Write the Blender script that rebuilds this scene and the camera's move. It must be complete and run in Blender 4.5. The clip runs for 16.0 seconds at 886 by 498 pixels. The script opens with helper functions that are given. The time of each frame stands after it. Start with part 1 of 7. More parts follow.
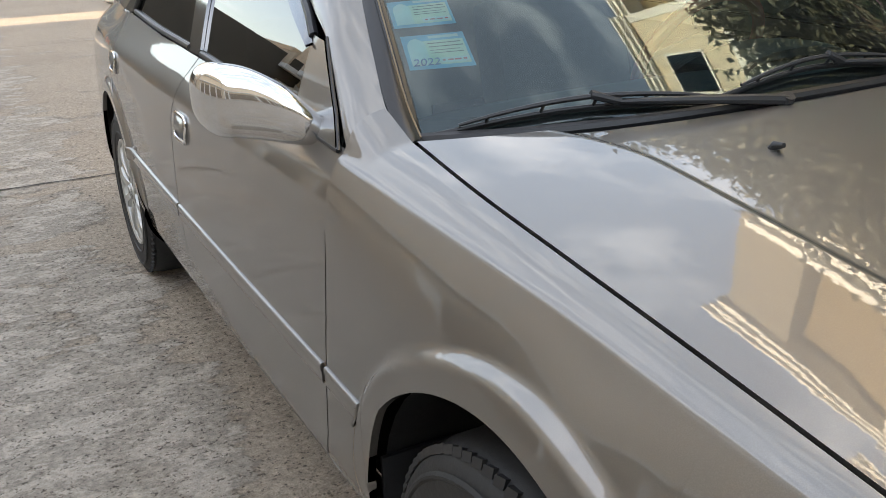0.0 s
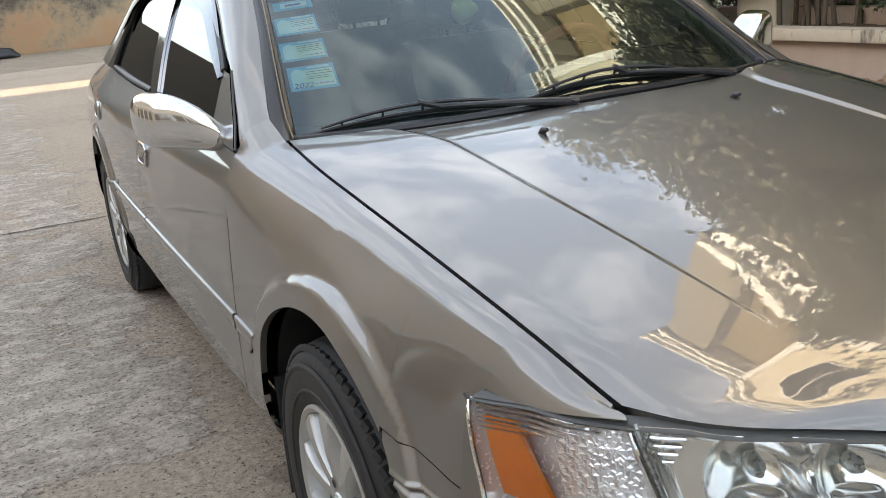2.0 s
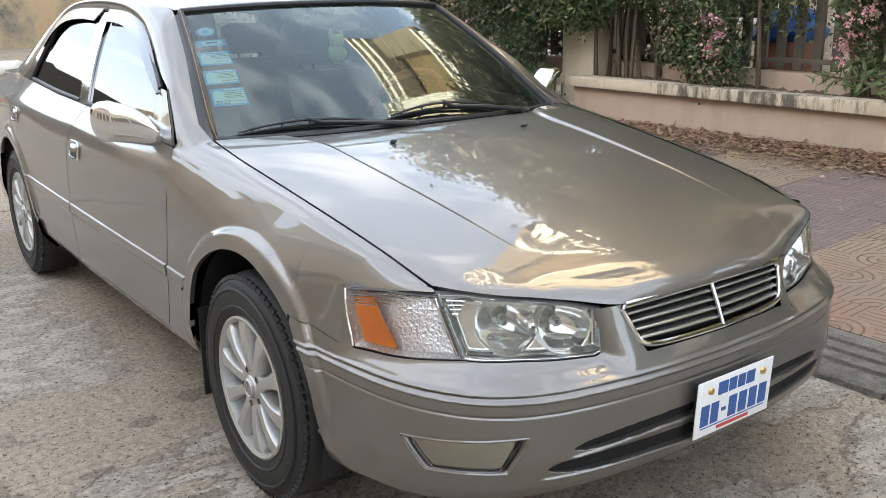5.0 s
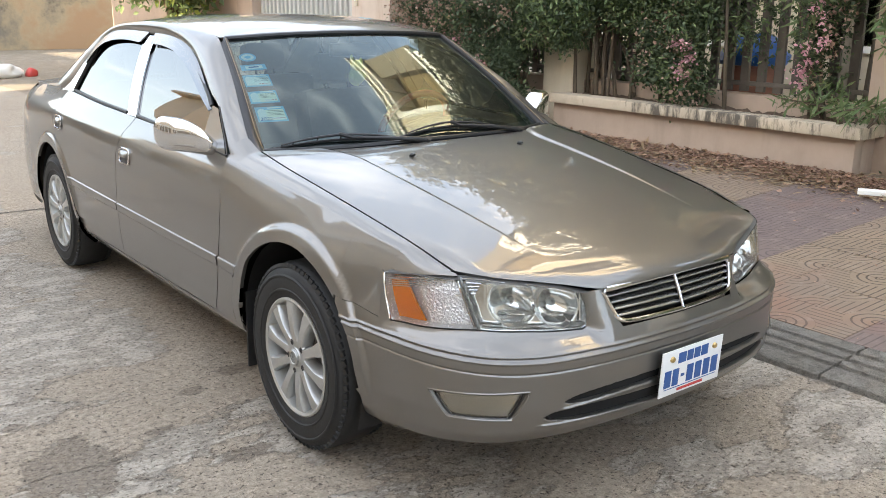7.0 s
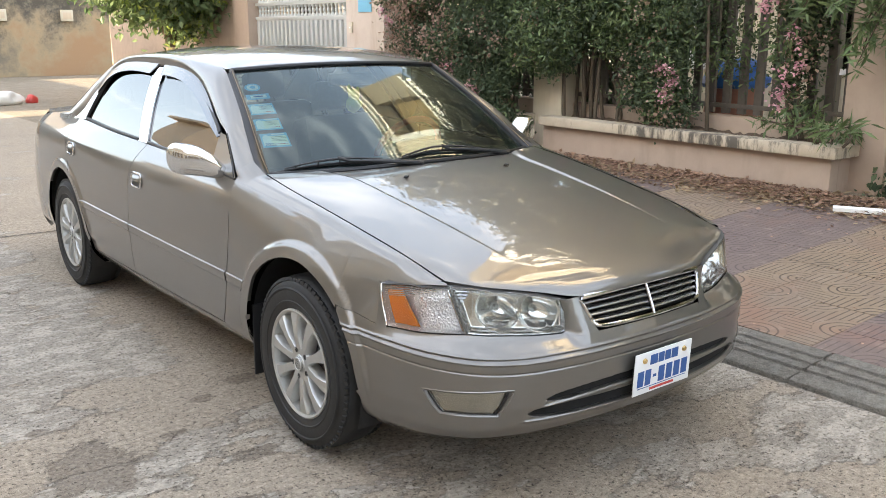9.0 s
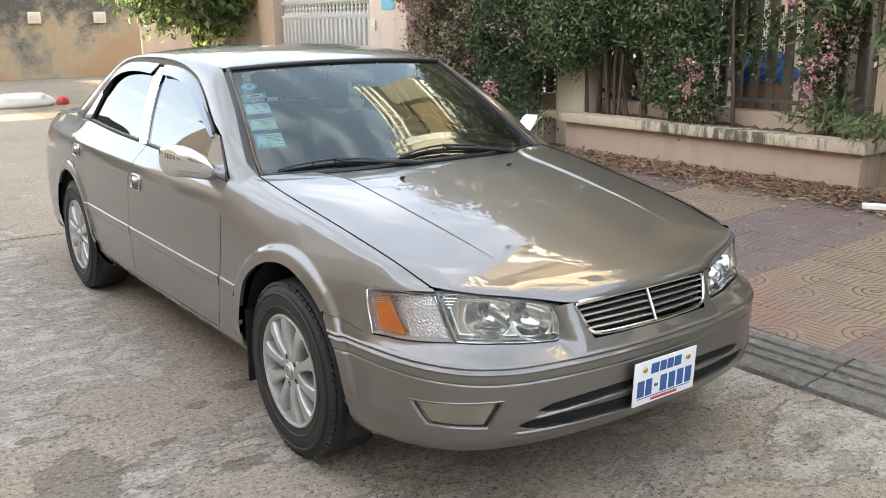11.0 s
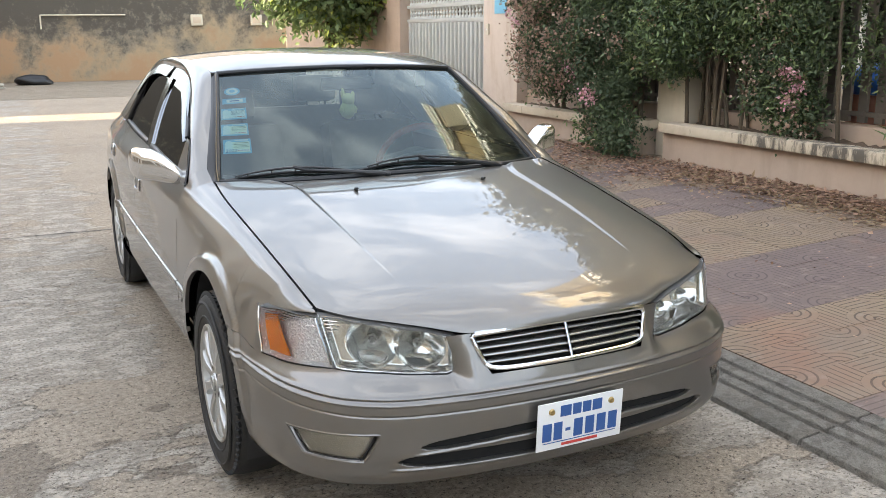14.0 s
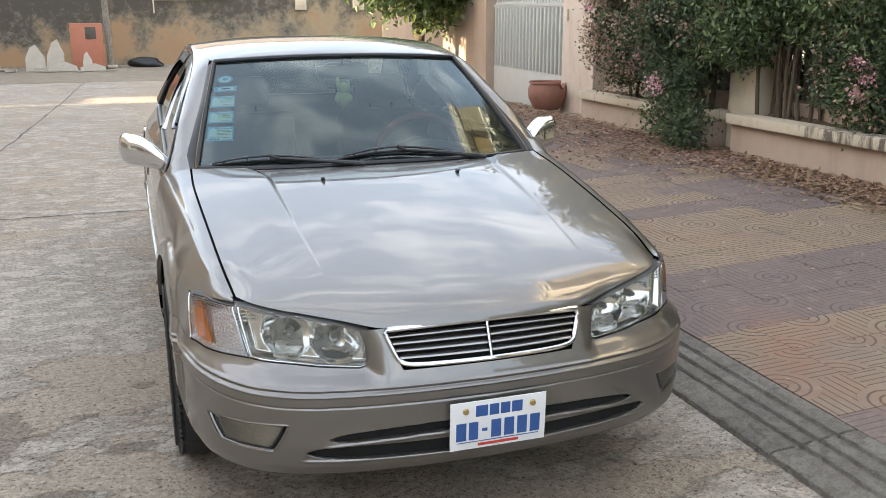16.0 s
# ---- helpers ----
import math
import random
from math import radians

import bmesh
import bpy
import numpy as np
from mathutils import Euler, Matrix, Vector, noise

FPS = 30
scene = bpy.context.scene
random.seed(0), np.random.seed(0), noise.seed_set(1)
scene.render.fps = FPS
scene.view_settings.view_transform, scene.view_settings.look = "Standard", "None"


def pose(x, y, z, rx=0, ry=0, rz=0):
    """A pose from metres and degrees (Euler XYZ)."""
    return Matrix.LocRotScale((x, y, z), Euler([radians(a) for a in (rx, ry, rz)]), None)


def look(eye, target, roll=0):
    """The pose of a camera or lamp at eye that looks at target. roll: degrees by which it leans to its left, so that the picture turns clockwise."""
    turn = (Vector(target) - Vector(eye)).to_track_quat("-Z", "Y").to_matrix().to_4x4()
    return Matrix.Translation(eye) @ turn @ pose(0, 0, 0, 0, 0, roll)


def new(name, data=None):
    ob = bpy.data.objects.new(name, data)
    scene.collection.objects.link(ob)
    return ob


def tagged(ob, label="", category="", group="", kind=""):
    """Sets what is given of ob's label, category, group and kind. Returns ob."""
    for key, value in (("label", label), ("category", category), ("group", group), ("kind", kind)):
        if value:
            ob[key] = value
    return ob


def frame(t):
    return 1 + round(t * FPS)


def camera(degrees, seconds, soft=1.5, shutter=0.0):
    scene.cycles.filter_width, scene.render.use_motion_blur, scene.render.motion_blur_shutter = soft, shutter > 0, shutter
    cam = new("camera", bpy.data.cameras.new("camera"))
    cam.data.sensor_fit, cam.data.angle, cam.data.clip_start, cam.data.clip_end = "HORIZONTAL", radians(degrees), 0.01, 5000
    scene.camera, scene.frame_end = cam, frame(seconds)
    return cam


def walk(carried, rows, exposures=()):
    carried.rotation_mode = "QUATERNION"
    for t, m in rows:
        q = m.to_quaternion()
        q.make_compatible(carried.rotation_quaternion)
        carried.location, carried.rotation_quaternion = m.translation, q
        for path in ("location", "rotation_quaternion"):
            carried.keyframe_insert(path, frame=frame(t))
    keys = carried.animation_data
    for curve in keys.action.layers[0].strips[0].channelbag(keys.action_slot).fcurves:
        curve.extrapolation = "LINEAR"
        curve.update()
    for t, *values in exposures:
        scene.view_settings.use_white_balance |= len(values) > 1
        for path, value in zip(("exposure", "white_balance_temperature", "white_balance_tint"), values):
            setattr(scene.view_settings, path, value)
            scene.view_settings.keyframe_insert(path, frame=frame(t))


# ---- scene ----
cam = camera(52.1, 16.0, soft=0.75)
PATH = [
    (0, (-1.32, -0.802, 1.278), (-0.471, 0.87, 0.581), -2.5),
    (0.5, (-1.324, -0.985, 1.272), (-0.473, 0.698, 0.605), -3.0),
    (1, (-1.3, -1.091, 1.265), (-0.447, 0.597, 0.616), -3.6),
    (1.5, (-1.277, -1.232, 1.256), (-0.437, 0.474, 0.637), -4.7),
    (2, (-1.291, -1.431, 1.266), (-0.456, 0.288, 0.678), -5.2),
    (2.5, (-1.343, -1.6, 1.281), (-0.478, 0.112, 0.715), -5.0),
    (3, (-1.441, -1.776, 1.285), (-0.522, -0.092, 0.721), -4.6),
    (3.5, (-1.497, -1.894, 1.313), (-0.51, -0.25, 0.745), -3.8),
    (4, (-1.542, -1.99, 1.321), (-0.494, -0.381, 0.761), -2.6),
    (6.5, (-2.16, -2.458, 1.455), (-0.979, -0.933, 0.926), 0.2),
    (7, (-2.2, -2.535, 1.468), (-1.018, -1.009, 0.944), 0.5),
    (7.5, (-2.265, -2.634, 1.48), (-1.074, -1.112, 0.965), 0.6),
    (8, (-2.32, -2.71, 1.495), (-1.125, -1.186, 0.997), 0.4),
    (8.5, (-2.345, -2.743, 1.507), (-1.144, -1.218, 1.023), 0.3),
    (9, (-2.352, -2.752, 1.509), (-1.155, -1.223, 1.032), 0.1),
    (11.5, (-2.052, -2.741, 1.499), (-0.956, -1.139, 1.018), -0.7),
    (12, (-1.908, -2.818, 1.501), (-0.863, -1.18, 1.024), -0.6),
    (12.5, (-1.747, -2.907, 1.51), (-0.755, -1.236, 1.036), -0.3),
    (13, (-1.647, -2.967, 1.505), (-0.708, -1.266, 1.032), -0.3),
    (13.5, (-1.534, -2.963, 1.488), (-0.641, -1.237, 1.016), -0.3),
    (14, (-1.407, -2.979, 1.502), (-0.569, -1.226, 1.03), -0.3),
    (14.5, (-1.336, -2.997, 1.507), (-0.547, -1.223, 1.028), -0.8),
    (15, (-1.209, -3.028, 1.511), (-0.478, -1.232, 1.019), -0.9),
    (15.5, (-1.008, -3.085, 1.52), (-0.34, -1.267, 1.025), -0.4),
    (16, (-0.897, -3.155, 1.523), (-0.285, -1.318, 1.019), -0.2),
]
walk(cam, [(t, look(eye, target, roll)) for t, eye, target, roll in PATH], exposures=[(0.0, 2.09, 7220, 11), (2.0, 2.14, 7220, 11), (3.5, 2.39, 7220, 11), (6.5, 2.48, 7220, 11), (9.0, 2.49, 7220, 11), (11.5, 2.46, 7220, 11), (14.5, 2.36, 7220, 11), (16.0, 2.24, 7220, 11)])

# ---------------------------------------------------------------- light
SUN_EL, SUN_AZ = 18.0, 178.0       # degrees; azimuth counted from +x towards +y
sun_dir = Vector((math.cos(radians(SUN_AZ)) * math.cos(radians(SUN_EL)), math.sin(radians(SUN_AZ)) * math.cos(radians(SUN_EL)), math.sin(radians(SUN_EL))))
world = bpy.data.worlds.new("sky_world")
scene.world = world
world.use_nodes = True
wn, wl = world.node_tree.nodes, world.node_tree.links
wn.clear()
sky = wn.new("ShaderNodeTexSky")
sky.sky_type, sky.sun_disc = "NISHITA", False
sky.sun_elevation, sky.sun_rotation = radians(SUN_EL), radians(90 - SUN_AZ)
sky.air_density, sky.dust_density = 1.0, 1.5
tc = wn.new("ShaderNodeTexCoord")
mp = wn.new("ShaderNodeMapping")
mp.inputs["Scale"].default_value = (1.0, 1.0, 2.6)
cl = wn.new("ShaderNodeTexNoise")
cl.inputs["Scale"].default_value, cl.inputs["Detail"].default_value, cl.inputs["Roughness"].default_value = 6.2, 12.0, 0.62
cr = wn.new("ShaderNodeMapRange")
cr.inputs["From Min"].default_value, cr.inputs["From Max"].default_value = 0.47, 0.80
cr.inputs["To Min"].default_value, cr.inputs["To Max"].default_value = 0.17, 0.84
mixc = wn.new("ShaderNodeMixRGB")
mixc.inputs["Color2"].default_value = (6.05, 6.36, 6.90, 1)
bg = wn.new("ShaderNodeBackground")
bg.inputs["Strength"].default_value = 0.15
wo = wn.new("ShaderNodeOutputWorld")
wl.new(tc.outputs["Generated"], mp.inputs["Vector"])
wl.new(mp.outputs["Vector"], cl.inputs["Vector"])
wl.new(cl.outputs["Fac"], cr.inputs["Value"])
wl.new(cr.outputs["Result"], mixc.inputs["Fac"])
wl.new(sky.outputs["Color"], mixc.inputs["Color1"])
wl.new(mixc.outputs["Color"], bg.inputs["Color"])
wl.new(bg.outputs["Background"], wo.inputs["Surface"])

sun_data = bpy.data.lights.new("sun", "SUN")
sun_data.energy, sun_data.angle, sun_data.color = 3.6, radians(0.5), (1.0, 0.87, 0.68)
sun = new("sun", sun_data)
sun.rotation_euler = (-sun_dir).to_track_quat("-Z", "Y").to_euler()

# ---------------------------------------------------------------- materials
def nodes_of(name):
    m = bpy.data.materials.new(name)
    m.use_nodes = True
    nt = m.node_tree
    return m, nt.nodes, nt.links, nt.nodes["Principled BSDF"]


def setv(node, **kw):
    for k, v in kw.items():
        node.inputs[k.replace("_", " ")].default_value = v
    return node


def coords(n, l, kind="Object", scale=(1, 1, 1)):
    t = n.new("ShaderNodeTexCoord")
    m = n.new("ShaderNodeMapping")
    m.inputs["Scale"].default_value = scale
    l.new(t.outputs[kind], m.inputs["Vector"])
    return m.outputs["Vector"]


def noise_of(n, l, vec, scale, detail=6.0, rough=0.6, dist=0.0):
    t = setv(n.new("ShaderNodeTexNoise"), Scale=scale, Detail=detail, Roughness=rough, Distortion=dist)
    l.new(vec, t.inputs["Vector"])
    return t.outputs["Fac"]


def ramp(n, l, fac, stops):
    r = n.new("ShaderNodeValToRGB")
    e = r.color_ramp.elements
    while len(e) < len(stops):
        e.new(0.5)
    for el, (p, c) in zip(e, stops):
        el.position = p
        el.color = (c, c, c, 1) if isinstance(c, (int, float)) else (*c, 1)
    l.new(fac, r.inputs["Fac"])
    return r.outputs["Color"]


def mix(n, l, fac, a, b, mode="MIX"):
    m = n.new("ShaderNodeMixRGB")
    m.blend_type = mode
    for sock, v in ((m.inputs["Fac"], fac), (m.inputs["Color1"], a), (m.inputs["Color2"], b)):
        if isinstance(v, (int, float)):
            sock.default_value = v if sock.name == "Fac" else (v, v, v, 1)
        elif isinstance(v, tuple):
            sock.default_value = (*v, 1)
        else:
            l.new(v, sock)
    return m.outputs["Color"]


def bump(n, l, height, bsdf, strength=0.3, distance=0.01, chain=None):
    b = n.new("ShaderNodeBump")
    b.inputs["Strength"].default_value, b.inputs["Distance"].default_value = strength, distance
    l.new(height, b.inputs["Height"])
    if chain is not None:
        l.new(chain, b.inputs["Normal"])
    if bsdf is not None:
        l.new(b.outputs["Normal"], bsdf.inputs["Normal"])
    return b.outputs["Normal"]


def simple(name, col, rough=0.5, metal=0.0, vary=0.15, scale=8.0, bumps=0.05, coat=0.0, kind="Object"):
    m, n, l, b = nodes_of(name)
    v = coords(n, l, kind)
    f = noise_of(n, l, v, scale)
    c = mix(n, l, f, tuple(x * (1 - vary) for x in col), tuple(min(1, x * (1 + vary)) for x in col))
    l.new(c, b.inputs["Base Color"])
    setv(b, Metallic=metal, Coat_Weight=coat)
    g = noise_of(n, l, v, scale * 5)
    rr = n.new("ShaderNodeMapRange")
    rr.inputs["To Min"].default_value, rr.inputs["To Max"].default_value = max(0.02, rough - 0.08), min(1, rough + 0.08)
    l.new(g, rr.inputs["Value"])
    l.new(rr.outputs["Result"], b.inputs["Roughness"])
    if bumps:
        bump(n, l, g, b, bumps, 0.004)
    return m


def make_paint():
    m, n, l, b = nodes_of("beige_metallic_paint")
    v = coords(n, l)
    flake = setv(n.new("ShaderNodeTexVoronoi"), Scale=900.0)
    l.new(v, flake.inputs["Vector"])
    dirt = noise_of(n, l, v, 2.3, 8, 0.65)
    dust = ramp(n, l, dirt, [(0.42, 0.0), (0.78, 1.0)])
    base = mix(n, l, flake.outputs["Distance"], (0.150, 0.141, 0.127), (0.212, 0.200, 0.181))
    base = mix(n, l, mix(n, l, 0.07, 0.0, dust), base, (0.30, 0.28, 0.24))
    l.new(base, b.inputs["Base Color"])
    setv(b, Metallic=0.84, Roughness=0.45, Coat_Weight=1.0, Coat_IOR=1.78)
    cr_ = n.new("ShaderNodeMapRange")
    cr_.inputs["To Min"].default_value, cr_.inputs["To Max"].default_value = 0.004, 0.016
    l.new(dirt, cr_.inputs["Value"])
    l.new(cr_.outputs["Result"], b.inputs["Coat Roughness"])
    peel = noise_of(n, l, v, 55, 2, 0.5)
    nb = n.new("ShaderNodeBump")
    nb.inputs["Strength"].default_value, nb.inputs["Distance"].default_value = 0.012, 0.004
    l.new(peel, nb.inputs["Height"])
    l.new(nb.outputs["Normal"], b.inputs["Coat Normal"])
    return m


PAINT = make_paint()
CHROME = simple("chrome", (0.72, 0.73, 0.75), 0.04, 1.0, 0.03, 20, 0.0)
SATIN = simple("alloy_silver", (0.50, 0.50, 0.48), 0.38, 0.65, 0.1, 30, 0.03)
RUBBER = simple("tyre_rubber", (0.017, 0.017, 0.017), 0.62, 0, 0.4, 14, 0.25)
BLACK = simple("black_plastic", (0.018, 0.018, 0.019), 0.42, 0, 0.25, 25, 0.15)
SEAL = simple("black_seal", (0.012, 0.012, 0.013), 0.35, 0, 0.2, 25, 0.05)
VOID = simple("dark_inside", (0.006, 0.006, 0.006), 0.9, 0, 0.2, 10, 0.0)
AMBER = simple("amber_lens", (1.0, 0.27, 0.015), 0.22, 0, 0.15, 160, 0.35, coat=0.8)
REDLENS = simple("red_lens", (0.45, 0.015, 0.012), 0.15, 0, 0.1, 40, 0.0, coat=0.8)
DASH = simple("dashboard_grey", (0.075, 0.075, 0.072), 0.6, 0, 0.15, 30, 0.1)
CLOTH = simple("seat_cloth", (0.13, 0.125, 0.115), 0.9, 0, 0.2, 60, 0.2)
CLOTHRED = simple("red_cloth", (0.30, 0.06, 0.05), 0.9, 0, 0.2, 40, 0.2)
TOYYEL = simple("yellow_plush", (0.80, 0.72, 0.22), 0.9, 0, 0.12, 60, 0.3)
PLATEW = simple("plate_white", (0.80, 0.81, 0.80), 0.35, 0, 0.05, 12, 0.02)
PLATEB = simple("plate_blue", (0.03, 0.10, 0.30), 0.4, 0, 0.1, 30, 0.0)
PLATER = simple("plate_red", (0.55, 0.06, 0.05), 0.4, 0, 0.1, 30, 0.0)
STICKB = simple("sticker_blue", (0.20, 0.52, 0.70), 0.5, 0, 0.15, 60, 0.0)
STICKW = simple("sticker_white", (0.72, 0.82, 0.78), 0.5, 0, 0.1, 60, 0.0)
STICKY = simple("sticker_cream", (0.74, 0.80, 0.62), 0.5, 0, 0.1, 60, 0.0)
BRASS = simple("brass_bolt", (0.62, 0.45, 0.20), 0.3, 0.9, 0.1, 60, 0.0)
BRONZE = simple("bronze_line", (0.24, 0.18, 0.11), 0.4, 0.4, 0.1, 60, 0.0)


def make_glass_tint(name, col, ior, haze=0.0, film=(1, 1, 1)):
    """Thin tinted sheet: clear with a film of colour and dust, glossy by Fresnel."""
    m, n, l, b = nodes_of(name)
    n.remove(b)
    tr = n.new("ShaderNodeBsdfTransparent")
    tr.inputs["Color"].default_value = (*col, 1)
    df = n.new("ShaderNodeBsdfDiffuse")
    df.inputs["Color"].default_value = (0.64, 0.66, 0.64, 1)
    v = coords(n, l, "Object", (1.0, .35, .35))
    streak = noise_of(n, l, v, 7.0, 6, .6, .8)
    hz = n.new("ShaderNodeMapRange")
    hz.inputs["From Min"].default_value, hz.inputs["From Max"].default_value = .3, .75
    hz.inputs["To Min"].default_value, hz.inputs["To Max"].default_value = haze * .4, haze * 1.6
    l.new(streak, hz.inputs["Value"])
    dm = n.new("ShaderNodeMixShader")
    l.new(hz.outputs["Result"], dm.inputs["Fac"])
    l.new(tr.outputs["BSDF"], dm.inputs[1])
    l.new(df.outputs["BSDF"], dm.inputs[2])
    gl = n.new("ShaderNodeBsdfGlossy")
    gl.inputs["Roughness"].default_value = 0.008
    gl.inputs["Color"].default_value = (*film, 1)
    fr = n.new("ShaderNodeFresnel")
    fr.inputs["IOR"].default_value = ior
    ms = n.new("ShaderNodeMixShader")
    l.new(fr.outputs["Fac"], ms.inputs["Fac"])
    l.new(dm.outputs["Shader"], ms.inputs[1])
    l.new(gl.outputs["BSDF"], ms.inputs[2])
    l.new(ms.outputs["Shader"], n["Material Output"].inputs["Surface"])
    return m


WSGLASS = make_glass_tint("windscreen_glass", (0.46, 0.61, 0.61), 1.72, .014, (.84, .99, 1.0))
SIDEGLASS = make_glass_tint("dark_film_glass", (0.05, 0.05, 0.05), 2.5)
REARGLASS = make_glass_tint("rear_screen_glass", (0.022, 0.024, 0.024), 1.8)
LAMPGLASS = make_glass_tint("lamp_glass", (0.95, 0.95, 0.93), 1.38, .004)

LAMPCLEAR = make_glass_tint("corner_lamp_glass", (0.97, 0.97, 0.97), 1.40, .006)


def make_jewel():
    m, n, l, b = nodes_of("jewel_reflector")
    v = coords(n, l)
    vo = setv(n.new("ShaderNodeTexVoronoi"), Scale=120.0)
    vo.distance = "CHEBYCHEV"
    l.new(v, vo.inputs["Vector"])
    setv(b, Base_Color=(0.93, 0.94, 0.95, 1), Metallic=0.50, Roughness=0.12)
    bump(n, l, vo.outputs["Distance"], b, 0.8, 0.006)
    return m


JEWEL = make_jewel()
LAMPGREY = simple("lamp_housing_grey", (0.30, 0.31, 0.30), 0.28, 0.55, 0.1, 30, 0.03)
LAMPWHITE = simple("lamp_pale_backing", (0.86, 0.87, 0.87), 0.26, 0.40, 0.05, 30, 0.0)
GRILLEM = simple("grille_silver", (0.42, 0.42, 0.41), 0.22, 0.9, 0.05, 30, 0.0)
VISORM = simple("visor_silver", (0.20, 0.21, 0.22), 0.16, 0.9, 0.06, 30, 0.0)
LAMPCHROME = simple("lamp_reflector", (0.84, 0.85, 0.84), 0.09, 0.95, 0.04, 30, 0.0)
BOWL = simple("lamp_bowl_chrome", (0.80, 0.805, 0.79), 0.12, 0.86, 0.05, 12, 0.02)
FOGBACK = simple("fog_reflector_grey", (0.42, 0.40, 0.355), 0.22, 0.7, 0.25, 14, 0.3)

# ---------------------------------------------------------------- mesh helpers
def mesh_ob(name, bm, material, parent=None, label="", smooth=None):
    me = bpy.data.meshes.new(name)
    bm.to_mesh(me)
    bm.free()
    mats = material if isinstance(material, (list, tuple)) else [material]
    for m in mats:
        me.materials.append(m)
    if smooth is not None:
        me.shade_smooth()
        if smooth > 0:
            me.set_sharp_from_angle(angle=radians(smooth))
    ob = new(name, me)
    if parent is not None:
        ob.parent = parent
    if label:
        ob["label"] = label
    return ob


def part(name, bm, material, parent, label="", smooth=35):
    return mesh_ob(name, bm, material, parent, label, smooth)


def thing(name, label, category, group="", at=(0, 0, 0)):
    ob = new(name)
    ob.empty_display_size = 0.1
    ob.location = at
    return tagged(ob, label, category, group)


def raw_mesh(name, verts, faces, material, parent=None, label="", smooth=False):
    me = bpy.data.meshes.new(name)
    me.from_pydata(verts, [], faces)
    me.materials.append(material)
    if smooth:
        me.shade_smooth()
    ob = new(name, me)
    if parent is not None:
        ob.parent = parent
    if label:
        ob["label"] = label
    return ob


def add_box(bm, x0, x1, y0, y1, z0, z1, bevel=0.0, m=None):
    vs = bmesh.ops.create_cube(bm, size=1.0)["verts"]
    for v in vs:
        v.co = Vector(((x0 + x1) / 2 + v.co.x * (x1 - x0), (y0 + y1) / 2 + v.co.y * (y1 - y0), (z0 + z1) / 2 + v.co.z * (z1 - z0)))
    if bevel > 0:
        es = list({e for v in vs for e in v.link_edges})
        vs = list({v for f in bmesh.ops.bevel(bm, geom=es, offset=bevel, segments=2, affect="EDGES", profile=0.6)["faces"] for v in f.verts} | {v for v in vs if v.is_valid})
    if m is not None:
        bmesh.ops.transform(bm, matrix=m, verts=[v for v in vs if v.is_valid])
    return bm


def box(x0, x1, y0, y1, z0, z1, bevel=0.0, m=None):
    return add_box(bmesh.new(), x0, x1, y0, y1, z0, z1, bevel, m)


def tube(points, radius, sides=10, closed=False, bm=None):
    """A round bar along a line of points; radius: a number or one for each point."""
    bm = bm or bmesh.new()
    pts = [Vector(p) for p in points]
    rings = []
    n = len(pts)
    for i, p in enumerate(pts):
        a = pts[(i - 1) % n] if closed or i else p
        b = pts[(i + 1) % n] if closed or i < n - 1 else p
        t = (b - a).normalized()
        u = t.cross(Vector((0, 0, 1)))
        if u.length < 1e-3:
            u = t.cross(Vector((1, 0, 0)))
        u.normalize()
        w = t.cross(u)
        r = radius[i] if isinstance(radius, (list, tuple)) else radius
        rings.append([bm.verts.new(p + r * (math.cos(k / sides * math.tau) * u + math.sin(k / sides * math.tau) * w)) for k in range(sides)])
    for i in range(n if closed else n - 1):
        a, b = rings[i], rings[(i + 1) % n]
        for k in range(sides):
            bm.faces.new((a[k], a[(k + 1) % sides], b[(k + 1) % sides], b[k]))
    if not closed:
        bm.faces.new(rings[0][::-1])
        bm.faces.new(rings[-1])
    bmesh.ops.recalc_face_normals(bm, faces=bm.faces)
    return bm


def lathe(profile, segs=48, axis="x", bm=None, m=None):
    """Turns a profile of (along, radius) round an axis."""
    bm = bm or bmesh.new()
    rings = []
    for a, r in profile:
        ring = []
        for k in range(segs):
            c, s_ = math.cos(k / segs * math.tau) * r, math.sin(k / segs * math.tau) * r
            co = (a, c, s_) if axis == "x" else (c, s_, a)
            ring.append(bm.verts.new(m @ Vector(co) if m is not None else co))
        rings.append(ring)
    for a, b in zip(rings, rings[1:]):
        for k in range(segs):
            bm.faces.new((a[k], a[(k + 1) % segs], b[(k + 1) % segs], b[k]))
    bmesh.ops.recalc_face_normals(bm, faces=bm.faces)
    return bm


def spline(pts, n):
    """n points of a smooth line through pts, spaced by length."""
    p = np.array(pts, float)
    d = np.r_[0, np.cumsum(np.linalg.norm(np.diff(p, axis=0), axis=1) ** 0.5)]
    m = np.zeros_like(p)
    for i in range(len(p)):
        a, b = max(i - 1, 0), min(i + 1, len(p) - 1)
        m[i] = (p[b] - p[a]) / (d[b] - d[a])
    fine = []
    for i in range(len(p) - 1):
        h = d[i + 1] - d[i]
        t = np.linspace(0, 1, 60, endpoint=i == len(p) - 2)[:, None]
        fine.append((2 * t**3 - 3 * t**2 + 1) * p[i] + (t**3 - 2 * t**2 + t) * h * m[i] + (-2 * t**3 + 3 * t**2) * p[i + 1] + (t**3 - t**2) * h * m[i + 1])
    fine = np.concatenate(fine)
    l = np.r_[0, np.cumsum(np.linalg.norm(np.diff(fine, axis=0), axis=1))]
    at = np.linspace(0, l[-1], n)
    return np.stack([np.interp(at, l, fine[:, k]) for k in range(p.shape[1])], 1)


